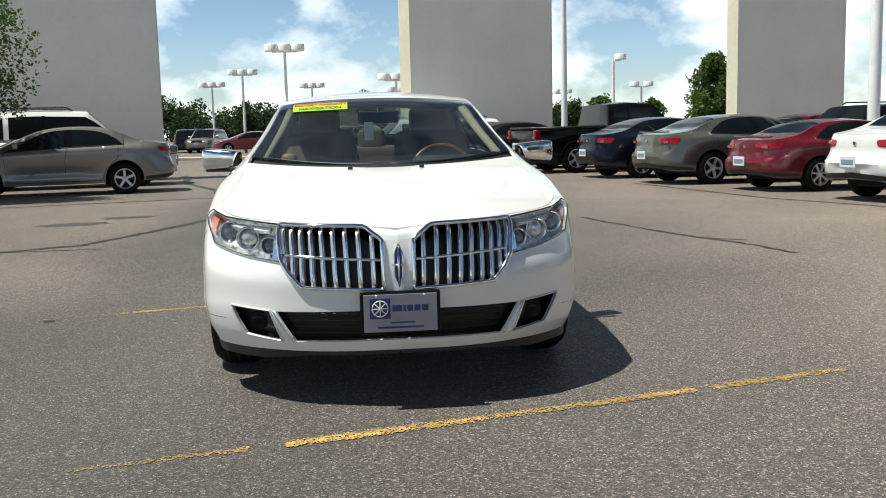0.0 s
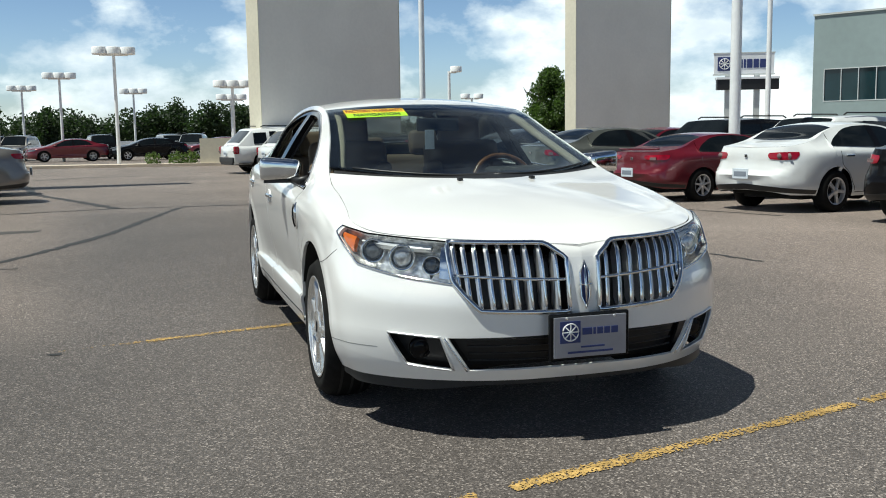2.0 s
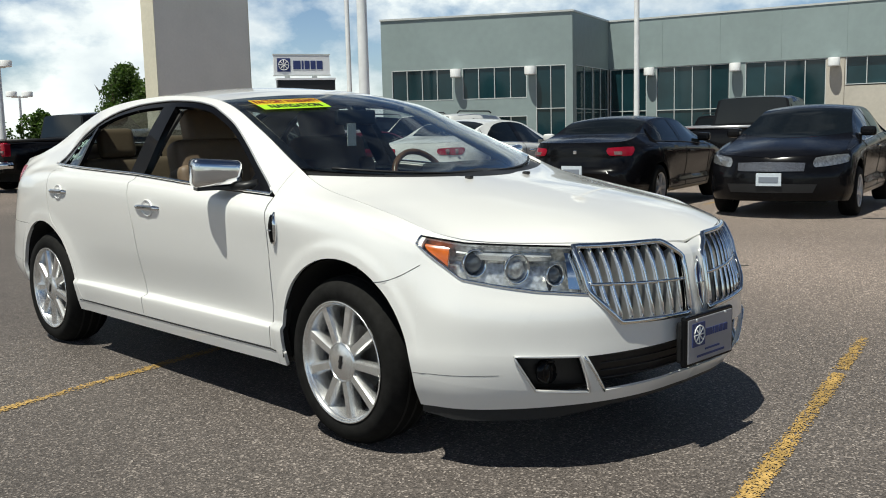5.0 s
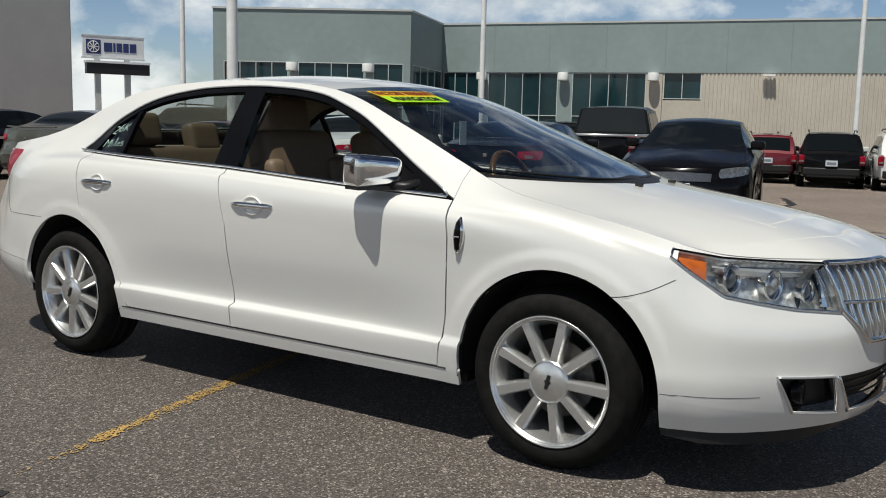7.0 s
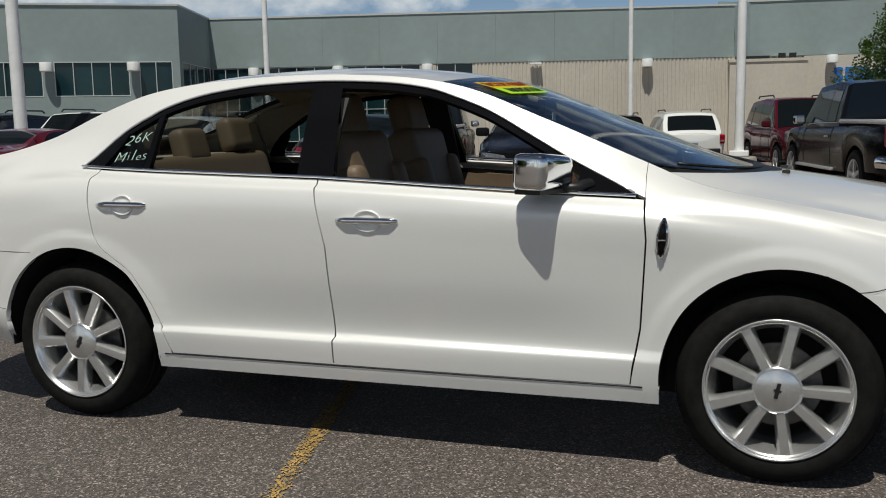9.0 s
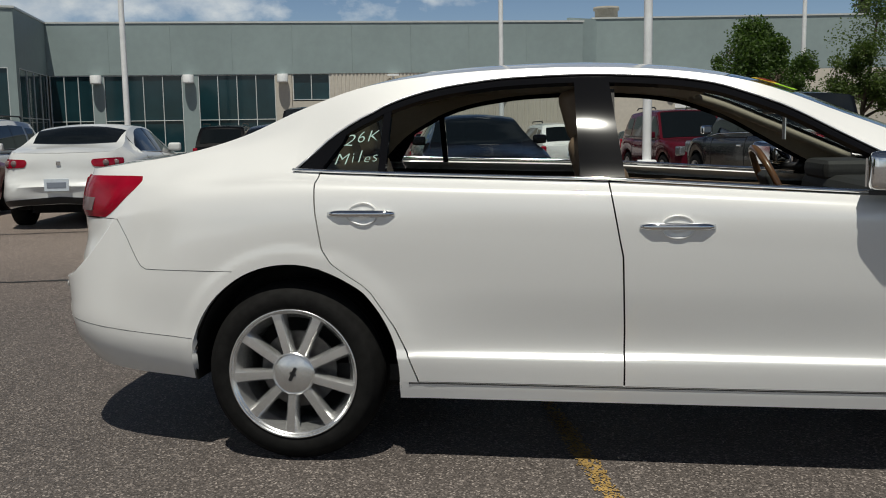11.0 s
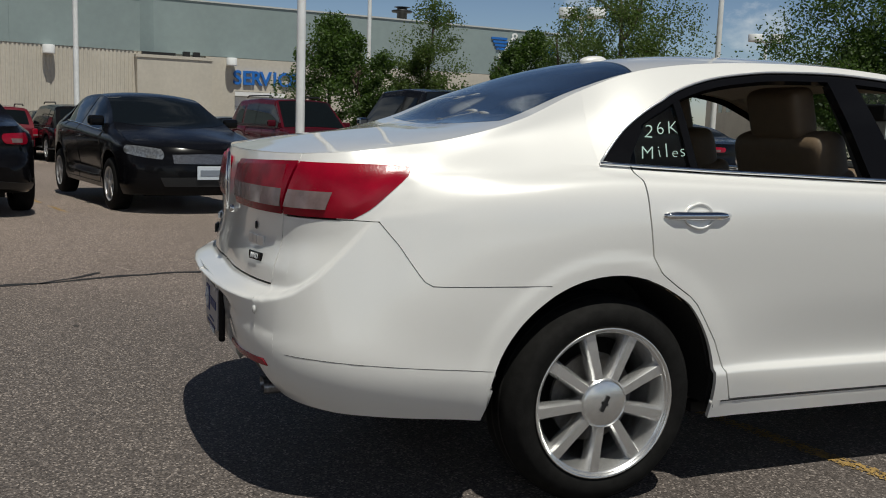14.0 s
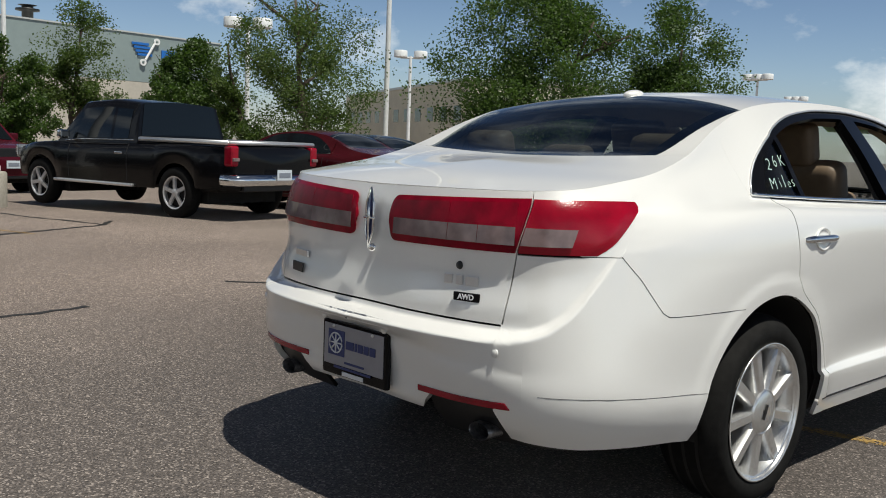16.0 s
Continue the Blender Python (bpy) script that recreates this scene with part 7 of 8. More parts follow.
for sg in (-1, 1):
    # head lamp
    lamp = Soup()
    for i in range(3):
        lamp.grid(tile((LAMP_LOW[i], LAMP_LOW[i + 1], LAMP_TOP[i + 1], LAMP_TOP[i]), sg, .03, -.075))
    for chain in (LAMP_LOW, LAMP_TOP):
        a, b = chain_points(chain, 24, -.004, sg), chain_points(chain, 24, -.075, sg)
        lamp.grid(np.stack([a, b], 1))
    for i in (0, 3):
        a, b = on([LAMP_LOW[i][0]] * 2, [LAMP_LOW[i][1], LAMP_TOP[i][1]], -.004, sg), on([LAMP_LOW[i][0]] * 2, [LAMP_LOW[i][1], LAMP_TOP[i][1]], -.075, sg)
        lamp.grid(np.stack([a, b], 1))
    house = lamp.make("headlamp", M_INNERLAMP, sedan, "clear headlamp with chrome bowls and amber corner")
    bez = Soup()
    q = ((X(.515), .64), (X(.56), .645), (X(.560), .772), (X(.54), .77))
    bez.slab(tile(q, sg, .03, -.02), .01, (0, -1.8, .7))
    bez.make("inner_bezel", M_CHROME, house)
    for s0, z0, r in ((X(.595), .695, .036), (3.65, .722, .048), (4.62, .742, .045)):
        p = on(s0, z0, -.035, sg)
        d = Vector((sg * .25, -1, 0)).normalized()
        ring = Soup()
        prof = [(r * .98, .012), (r * 1.12, .0), (r * 1.02, -.004), (r * .9, .006), (r * .82, .03), (r * .5, .05)]
        m3 = d.to_track_quat("X", "Z").to_matrix()
        tmp = Soup().lathe([(a, -h) for a, h in prof], (0, 0, 0), "x", 28)
        ring.add([Vector(p) + m3 @ Vector(v) for v in tmp.v], tmp.f)
        ring.make("reflector", M_CHROME, house)
        ball = Soup()
        tmp = Soup().lathe([(r * .8 * math.cos(a), r * .55 * math.sin(a) - .02) for a in np.linspace(0, math.pi / 2, 8)], (0, 0, 0), "x", 24)
        ball.add([Vector(p) + m3 @ Vector(v) for v in tmp.v], tmp.f)
        ball.make("projector", M_PROJ if r < .046 else M_INNERLAMP, house)
    am = Soup().slab(tile(((5.25, .727), (5.78, .783), (5.90, .811), (5.25, .797)), sg, .02, -.016), .02, (0, -1.5, .7))
    am.make("turn_signal", M_AMBER, house, "amber corner lens")
    dark = Soup().slab(tile(((2.9, .766), (5.10, .780), (5.10, .798), (2.9, .782)), sg, .03, -.03), .02, (0, -1.5, .7))
    dark.make("lamp_brow", M_SATIN, house)
    lens = Soup()
    for i in range(3):
        lens.grid(tile((LAMP_LOW[i], LAMP_LOW[i + 1], LAMP_TOP[i + 1], LAMP_TOP[i]), sg, .025, -.001))
    lens.make("lens", M_LENS, house, "clear lens")
    Soup().tube(chain_points(LAMP_LOW, 40, .002, sg), .0045, 8).make("lamp_trim", M_CHROME, house)
    Soup().tube(chain_points(LAMP_TOP, 40, .001, sg), .0036, 8).make("lamp_trim", M_GLOSSBLACK, house)
    Soup().tube(on(np.full(6, 6.0), np.linspace(.800, .822, 6), .002, sg), .0045, 8).make("lamp_trim", M_CHROME, house)
    # grille
    back = Soup()
    back.slab(tile((GRILLE[0], GRILLE[1], (GRILLE[1][0], .776), GRILLE[4]), sg, .05, -.065), .01, (0, -1.6, .6))
    back.slab(tile((GRILLE[1], GRILLE[2], GRILLE[3], (GRILLE[1][0], .776)), sg, .05, -.06), .01, (0, -1.6, .6))
    g = back.make("grille", M_BLACK, sedan, "split grille of bright vertical bars")
    loop = np.array(list(GRILLE) + [GRILLE[0]], float)
    Soup().tube(chain_points(loop, 70, .004, sg)[:-1], .0105, 8, closed=True).make("grille_surround", M_CHROME, g)
    low, high = [GRILLE[0], GRILLE[1], GRILLE[2]], [GRILLE[5], GRILLE[4], GRILLE[3]]
    for k in range(9):
        u = (k + .75) / 9.4
        b, t = lerp_chain(low, u), lerp_chain(high, min(1, u * 1.02))
        w = np.linspace(0, 1, 9)
        sw_, zw_ = b[0] + (t[0] - b[0]) * w, b[1] + (t[1] - b[1]) * w
        deep = np.array([.030] + [.052] * 7 + [.034])
        blade = np.stack([np.array([on(q, z, -.004 - k * d, sg) for q, z, d in zip(sw_, zw_, deep)]) for k in (0, .33, .66, 1)], 1)
        bar = Soup().slab(blade, .009, (sg * 3, -1.9, .6)).make("bar", M_SATIN, g, "bright flat blade with a chrome edge")
        Soup().tube(on(sw_, zw_, -.004, sg) + np.array([-sg * .0045, 0, 0]), [.005] + [.0072] * 7 + [.005], 8).make("bar_edge", M_CHROME, bar)
    w = np.linspace(0, 1, 18)
    i0, i1 = (X(.066), .632), (X(.500), .655)
    Soup().tube(on(i0[0] + (i1[0] - i0[0]) * w, i0[1] + (i1[1] - i0[1]) * w, -.004, sg), .0075, 8).make("cross_bar", M_CHROME, g)
    # fog lamp pocket and lower intake
    fog = Soup().slab(tile(FOG, sg, .04, -.05), .01, (0, -1.6, .4)).make("fog_pocket", M_BLACK, sedan, "black fog lamp pocket with bright frame")
    loop = np.array(list(FOG) + [FOG[0]], float)
    Soup().tube(chain_points(loop, 50, .002, sg)[:-1], .0072, 8, closed=True, flat=.6).make("pocket_frame", M_SATIN, fog)
    p = on((FOG[0][0] + FOG[2][0]) / 2, .357, -.03, sg)
    fl = Soup().lathe([(0, .0), (.030, -.002), (.036, .004), (.04, .0), (.042, .03)], p, "y", 24)
    fl.make("fog_lamp", M_GLOSSBLACK, fog)
    ink = Soup().slab(tile(INTAKE, sg, .05, -.06), .01, (0, -1.6, .4)).make("lower_intake", M_BLACK, sedan)
    for z in (.314, .344, .374, .402):
        xs = np.linspace(0, .46, 10)
        Soup().tube(on([X(x) for x in xs], z + 0 * xs, -.035, sg), .004, 5).make("slat", M_BLACK, ink)
    Soup().tube(on(np.linspace(X(.460), X(.532), 8), np.linspace(.284, .418, 8), .003, sg), .0065, 6, flat=.6).make("intake_trim", M_CHROME, ink)
    # seam between bumper and lower apron
    ys = np.linspace(-1.772, -2.06, 16)
    Soup().tube(on(sig_y(ys), np.linspace(.352, .362, 16), .0001, sg), .0007, 4).make("apron_seam", M_DARK, sedan)
    ys = np.linspace(1.735, 2.30, 24)
    Soup().tube(on(sig_y(ys), np.interp(ys, (1.735, 2.3), (.442, .475)), .0001, sg), .0007, 4).make("apron_seam", M_DARK, sedan)
    # shut line from the tail lamp to the rear arch
    seam = [(2.072, .866), (2.01, .795), (1.955, .722), (1.938, .702), (1.915, .690), (1.88, .689), (1.507, .689)]
    seam = [(a0 + (a1 - a0) * k / 6, b0 + (b1 - b0) * k / 6) for (a0, b0), (a1, b1) in zip(seam, seam[1:]) for k in range(6)]
    Soup().tube([on(sig_y(y), z, .0002, sg) for y, z in seam], .0010, 5).make("wing_seam", M_DARK, sedan)
    # door handles
    for yc, zc in ((.045, .848), (1.083, .892)):
        h = Soup()
        cup = []
        n = 28
        for k in range(n):
            a = 2 * math.pi * k / n
            cup.append((yc + .052 * math.cos(a), zc + .001 + .037 * math.sin(a)))
        rim = np.array([on(sig_y(y), z, .0025, sg) for y, z in cup])
        ctr = on(sig_y(yc), zc, -.003, sg)
        h.add(list(rim) + list(rim * .45 + ctr * .55) + [ctr], [(k, (k + 1) % n, n + (k + 1) % n, n + k) for k in range(n)] + [(n + k, n + (k + 1) % n, 2 * n) for k in range(n)])
        cp = h.make("handle_cup", M_PEARL, doors_f[0 if sg < 0 else 1] if yc < .5 else doors_r[0 if sg < 0 else 1])
        # added raised rim, shaped to throw the shade a recessed cup would have
        Soup().tube(rim, .0045, 6, closed=True).make("cup_shade_rim", M_PEARL, cp)
        ys = np.linspace(yc - .118, yc + .118, 13)
        lift = [-.004, -.001] + [.001] * 9 + [-.001, -.004]
        pts = np.array([on(sig_y(y), zc + .002, lf, sg) for y, lf in zip(ys, lift)])
        Soup().tube(pts, [.010, .014] + [.0165] * 9 + [.014, .010], 12, flat=.85, up=(0, 0, 1)).make("door_handle", M_CHROME, doors_f[0 if sg < 0 else 1] if yc < .5 else doors_r[0 if sg < 0 else 1], "chrome pull handle")
    # fender ornament
    v = Soup()
    zz = np.linspace(.742, .874, 9)
    yy = np.linspace(-.984, -.996, 9)
    wd = [.005, .014, .020, .023, .024, .023, .020, .014, .005]
    v.tube([on(sig_y(y), z, .004, sg) for y, z in zip(yy, zz)], wd, 8, flat=.6, up=(1, 0, 0))
    orn = v.make("fender_ornament", M_CHROME, sedan, "tall narrow chrome fender ornament")
    v = Soup()
    for dy in (-.009, .009):
        v.tube([on(sig_y(y + dy), z, .0125, sg) for y, z in zip(yy[1:-1], zz[1:-1])], .0028, 5)
    v.make("ornament_inlay", M_BLACK, orn)
    for za, zb in ((.752, .864),):
        zq = np.linspace(za, zb, 7)
        v = Soup().tube([on(sig_y(np.interp(z, zz, yy)), z, .0150, sg) for z in zq], [.003, .009, .013, .0145, .013, .009, .003], 8, flat=.5, up=(1, 0, 0))
        v.make("ornament_field", M_GLOSSBLACK, orn)
    Soup().tube(on(sig_y(np.array([-1.003, -.990, -.977])), np.full(3, .808), .0225, sg), .0028, 6).make("ornament_bar", M_CHROME, orn)
    # joint along the foot of the doors
    yk = np.linspace(-.93, .93, 40)
    Soup().tube(on(sig_y(yk), 0 * yk + SILL - .001, -.0005, sg), .0032, 6).make("sill_gap", M_BLACK, sedan)
    # joint between wing and bumper, from the arch to the lamp
    yj = np.linspace(-1.585, -1.80, 16)
    zj = .652 + .075 * np.linspace(0, 1, 16) ** 1.6
    Soup().tube(on(sig_y(yj), zj, .0, sg), .0014, 6).make("panel_gap", M_BLACK, sedan)
    # door mirror
    bm = bmesh.new()
    bmesh.ops.create_cube(bm, size=1)
    for vv in bm.verts:
        x, y, z = vv.co
        s = 1.0 if x < 0 else .86
        vv.co = (x * .215, y * .13 * s, z * .122 * (1.0 if x < 0 else .82) + (.006 if z > 0 and x < 0 else 0))
    bmesh.ops.bevel(bm, geom=bm.edges[:], offset=.034, segments=4, affect="EDGES", profile=.6)
    bmesh.ops.rotate(bm, verts=bm.verts, matrix=Matrix.Rotation(-.36, 3, "Z"))
    if sg > 0:
        for vv in bm.verts:
            vv.co.x = -vv.co.x
        bmesh.ops.reverse_faces(bm, faces=bm.faces)
    bmesh.ops.translate(bm, verts=bm.verts, vec=(sg * .925, -.612, 1.026))
    mir = part("door_mirror", bm, M_CHROME, sedan, "chrome-capped door mirror", smooth=True)
    Soup().tube([(sg * .87, -.645, .972), (sg * .84, -.70, .968), (sg * .80, -.74, .975)], [.035, .032, .04], 10, flat=.6).make("mirror_arm", M_BLACK, mir)
    Soup().box((sg * .925, -.602, .962), (.17, .10, .014), Matrix.Rotation(sg * .36, 3, "Z")).make("mirror_base", M_BLACK, mir, smooth=False)
    gl = Soup().box((sg * .899, -.549, 1.024), (.165, .006, .088), Matrix.Rotation(sg * .36, 3, "Z"))
    gl.make("mirror_glass", M_CHROME, mir, smooth=False)
    # tail lamp on the wing, pointed at its outer end
    S0, S1 = float(sig_y(1.955)), float(sig_y(2.125))
    n = 22
    U, V = np.meshgrid(np.linspace(0, 1, n), np.linspace(0, 1, 12), indexing="ij")
    Z = .868 + .153 * V
    end = sig_r(lid_x(Z) + .004)
    tip = S1 + (S0 - S1) * np.clip(V * 1.02, 0, 1) ** 1.0 + .14 * np.clip((.30 - V) / .30, 0, 1) ** 2.2 + .16 * np.clip((V - .74) / .26, 0, 1) ** 2.2
    bow = .010 * np.sin(np.pi * np.clip(V, .02, .98)) ** .5 + .001
    sg_grid = tip * (1 - U) + end * U
    P = np.array([[on(sg_grid[a, b], Z[a, b], float(bow[a, b]) * min(1, .15 + U[a, b] * 6), sg) for b in range(12)] for a in range(n)])
    Soup().slab(tile(((float(sig_y(2.058)), .8655), (float(sig_y(2.20)), .8655), (float(sig_y(2.13)), 1.0105), (float(sig_y(1.978)), 1.0105)), sg, .012, -.0006), .01, INSIDE).make("wing_corner", M_PEARL, sedan)
    # lighter red than the lid lamp: sun on this end put into the colour
    tail = Soup().slab(P, .03, (0, 1.6, .9)).make("tail_lamp", M_REDLENS, sedan, "wide red tail lamp with clear lower strip")
    k0 = float(sig_r(.752))
    st = Soup()
    us = np.linspace(0, 1, 14)[:, None]
    vs = np.linspace(0, 1, 5)[None]
    zz = .890 + .049 * vs + 0 * us
    ss = (k0 + .12 * (1 - vs)) * (1 - us) + sig_r(lid_x(zz) + .006) * us
    st.slab(on(ss, zz, .0125, sg), .006, (0, 1.6, .9))
    st.make("clear_strip", M_CLEARLENS, tail)
    # tail lamp on the boot lid, rounded at its inner end
    B = .088
    U, V = np.meshgrid(np.linspace(0, 1, 34), np.linspace(0, 1, 12), indexing="ij")
    U = 1 - (1 - U) ** 1.6
    zt_, zb_ = lambda x: np.interp(x, (B, .64), (1.003, 1.022)), lambda x: np.interp(x, (B, .64), (.861, .868))
    Z = 0 * U + .93
    for _ in range(5):
        Xs = (lid_x(Z) - .004) * (1 - U) + B * U
        cut = .034 - np.sqrt(np.maximum(.034 ** 2 - np.maximum(B + .034 - Xs, 0) ** 2, 0))
        Z = (zb_(Xs) + cut) * (1 - V) + (zt_(Xs) - cut) * V
    bow = .004 + .010 * np.sin(np.pi * np.clip(V, .02, .98)) ** .5
    P = np.array([[on(float(sig_r(Xs[a, b])), Z[a, b], float(bow[a, b]), sg) for b in range(12)] for a in range(34)])
    tail = Soup().slab(P, .014, (0, 1.6, .9)).make("tail_lamp", M_DEEPRED, sedan, "wide red tail lamp with clear lower strip")
    strip_z = lambda x, up: float(np.interp(x, (.11, .60), (.884, .889))) + up * .050  # noqa: E731
    for x1, x0 in ((.352, .112), (.470, .3545), (.594, .4725)):
        Soup().slab(tile(((float(sig_r(x1)), strip_z(x1, 0)), (float(sig_r(x0)), strip_z(x0, 0)), (float(sig_r(x0)), strip_z(x0, 1)), (float(sig_r(x1)), strip_z(x1, 1))), sg, .03, .0145), .006, (0, 1.6, .9)).make("clear_strip", M_CLEARLENS, tail)
    band_z = lambda x, up: float(np.interp(x, (.11, .60), (.938, .946))) + up * float(np.interp(x, (.11, .60), (.050, .062)))  # noqa: E731
    for x1, x0 in ((.352, .112), (.596, .3545)):
        Soup().slab(tile(((float(sig_r(x1)), band_z(x1, 0)), (float(sig_r(x0)), band_z(x0, 0)), (float(sig_r(x0)), band_z(x0, 1)), (float(sig_r(x1)), band_z(x1, 1))), sg, .03, .0142), .005, (0, 1.6, .9)).make("red_band", M_DEEPRED, tail)
    # parking sensors, exhaust, lower reflectors
    for x0 in (.57, .155):
        p = on(float(sig_r(x0)), .590, -.001, sg)
        Soup().lathe([(0, .004), (.010, .004), (.0115, .001), (.013, .001), (.0135, -.002)], p, "y", 18).make("parking_sensor", M_PEARL, sedan)
    rf = Soup().slab(tile(((float(sig_r(.615)), .428), (float(sig_r(.29)), .424), (float(sig_r(.29)), .442), (float(sig_r(.60)), .447)), sg, .03, .004), .012, (0, 1.6, .5))
    rf.make("rear_reflector", M_REDLENS, sedan, "narrow red reflector")
    qs = np.array([float(sig_r(x)) for x in np.linspace(.70, .30, 14)])
    rim_ = on(qs, np.full(14, .436), -.022, sg)
    low_ = rim_ * np.array([.985, .955, 1]) - np.array([0, 0, .150])
    Soup().slab(np.stack([rim_, (rim_ + low_) / 2 + np.array([0, .012, 0]), low_], 1), .012, (0, 1.6, .5)).make("exhaust_surround", M_BLACK, sedan, "black lower valance round the exhaust")
    ex = Soup()
    c = (sg * .49, 2.275, .335)
    n = 28
    prof = [(1.0, -.16), (1.0, .05), (.94, .056), (.86, .05), (.84, -.1)]
    vv = [(c[0] + .043 * r * math.cos(2 * math.pi * k / n), c[1] + h, c[2] + .027 * r * math.sin(2 * math.pi * k / n)) for r, h in prof for k in range(n)]
    ex.add(vv, [(i * n + k, i * n + (k + 1) % n, (i + 1) * n + (k + 1) % n, (i + 1) * n + k) for i in range(len(prof) - 1) for k in range(n)])
    flat_normals(ex.make("exhaust_tip", M_MESH, sedan, "oval dark chrome exhaust tip"))
    # washer nozzle
    nz = float(top_z(-1.385)) - .006
    bevel_box("washer_nozzle", (sg * .184, -1.385, nz + .008), (.024, .03, .014), M_BLACK, sedan, r=.005)
    # wiper
    P0 = ws_base(np.linspace(.02, .86, 12)) + np.array([0, .012, .006])
    P0[:, 0] *= sg
    Soup().tube(P0 + np.array([0, 0, .002]), .0055, 6).make("wiper", M_BLACK, sedan)

# emblems
def star(name, centre, h, wdt, face, tilt=0.0, parent=None):
    s = Soup()
    c = Vector(centre)
    R = Matrix.Rotation(tilt, 3, "X")
    put = lambda x, z, o=0: c + R @ Vector((x, face * o, z))  # noqa: E731
    s.tube([put(0, h / 2), put(wdt / 2, h * .25), put(wdt / 2, -h * .25), put(0, -h / 2), put(-wdt / 2, -h * .25), put(-wdt / 2, h * .25)], .0048, 6, closed=True, up=(1, .2, 0))
    s.tube([put(0, h / 2, .003), put(0, 0, .006), put(0, -h / 2, .003)], [.002, .006, .002], 6, up=(1, 0, 0))
    s.tube([put(-wdt * .75, 0, .003), put(wdt * .75, 0, .003)], .0035, 6)
    ob = s.make(name, M_CHROME, parent or sedan, "tall narrow chrome star emblem")
    b = Soup()
    b.add([put(0, h / 2, -.002), put(wdt / 2, h * .25, -.002), put(wdt / 2, -h * .25, -.002), put(0, -h / 2, -.002), put(-wdt / 2, -h * .25, -.002), put(-wdt / 2, h * .25, -.002)], [(0, 1, 2, 3, 4, 5)])
    b.make("emblem_field", M_NAVY, ob, smooth=False)
    return ob


pn = on(0.0, .615, .006)
star("nose_emblem", (0, float(pn[1]) - .006, .612), .185, .036, -1, -.14)
pr_ = on(23.99, .93, .008)
star("boot_emblem", (0, float(pr_[1]) + .014, .925), .19, .036, 1, .03)
Soup().lathe([(0, .012), (.012, .012), (.014, 0)], (0, float(on(23.99, .82)[1]), .828), "y", 18).make("lid_camera", M_CHROME, sedan)


def dealer_plate(y, z, face):
    fr = bevel_box("number_plate", (0, y, z), (.335, .022, .182), M_GLOSSBLACK, sedan, "silver dealer plate in a black frame", r=.012, seg=3)
    yo = y + face * .0125
    bevel_box("plate_face", (0, yo, z + (.012 if face > 0 else 0)), (.305, .004, .158 if face < 0 else .135), M_PLATEGREY, fr, r=.002)
    m = -1 if face < 0 else 1
    L = lambda x: -m * x if face > 0 else x  # noqa: E731
    yo += face * .003
    zc = z + .02
    bevel_box("emblem_square", (L(-.085), yo, zc), (.085, .003, .085), M_NAVY, fr, r=.001)
    w = Soup()
    for k in range(4):
        a = math.pi * k / 4
        w.tube([(L(-.085) + .030 * math.cos(a), yo + face * .003, zc + .030 * math.sin(a)), (L(-.085) - .030 * math.cos(a), yo + face * .003, zc - .030 * math.sin(a))], .0026, 5)
    w.tube([(L(-.085) + .033 * math.cos(a), yo + face * .003, zc + .033 * math.sin(a)) for a in np.linspace(0, 6.283, 21)[:-1]], .0026, 5, closed=True)
    w.make("emblem_wheel", M_SIGN, fr)
    x0 = -.034
    for wd in (.040, .010, .024, .024, .028):
        bevel_box("name_bar", (L(x0 + wd / 2), yo, zc), (wd, .003, .027), M_NAVY, fr, r=.001)
        x0 += wd + .006
    bevel_box("small_print", (L(.01), yo, z - .040), (.10, .003, .007), M_NAVY, fr, r=.001)
    bevel_box("small_print", (L(.0), yo, z - .060), (.19, .003, .008), M_NAVY, fr, r=.001)
    if face > 0:
        bevel_box("frame_name", (L(0), y + face * .0125, z - .079), (.11, .003, .014), M_SIGN, fr, r=.001)
    for sx in (-.1, .1):
        Soup().lathe([(0, .004), (.005, .003), (.006, 0)], (sx, yo, z + .074), "y", 12, face).make("screw", M_SATIN, fr)
    return fr


dealer_plate(-2.398, .418, -1)
dealer_plate(float(on(23.99, .54)[1]) + .008, .487, 1)
bevel_box("plate_mount", (0, -2.375, .41), (.30, .03, .15), M_BLACK, sedan, r=.01)

# badges on the boot lid
for x0, wd in ((-.362, .030), (-.405, .024), (-.455, .044)):
    p = on(float(sig_r(abs(x0))), .772, .004, -1)
    bevel_box("badge_bar", tuple(p), (wd, .006, .030), M_SATIN, sedan, r=.003, rot=Matrix.Rotation(.28, 3, "Z"))
p = on(float(sig_r(.445)), .725, .004, -1)
awd = bevel_box("drive_badge", tuple(p), (.088, .008, .026), M_GLOSSBLACK, sedan, r=.003, rot=Matrix.Rotation(.26, 3, "Z"))
writing("badge_letters", "AWD", .022, Matrix.Translation(Vector(p) + Vector((-.0015, .006, 0))) @ Matrix.Rotation(.26, 4, "Z") @ Matrix.Rotation(math.pi, 4, "Z") @ Matrix.Rotation(radians(90), 4, "X"), M_SIGN, awd, .0008, .0006)
p = on(float(sig_r(.40)), .815, .002, -1)
Soup().lathe([(0, .004), (.011, .003), (.013, -.002)], p, "y", 16).make("keyhole", M_BLACK, sedan)
p = on(float(sig_r(.43)), .765, .004, 1)
bevel_box("badge_bar", tuple(p), (.115, .008, .022), M_SATIN, sedan, r=.002, rot=Matrix.Rotation(-.25, 3, "Z"))
p = on(float(sig_r(.43)), .715, .004, 1)
bevel_box("dealer_badge", tuple(p), (.095, .006, .034), M_BLACK, sedan, r=.003, rot=Matrix.Rotation(-.25, 3, "Z"))

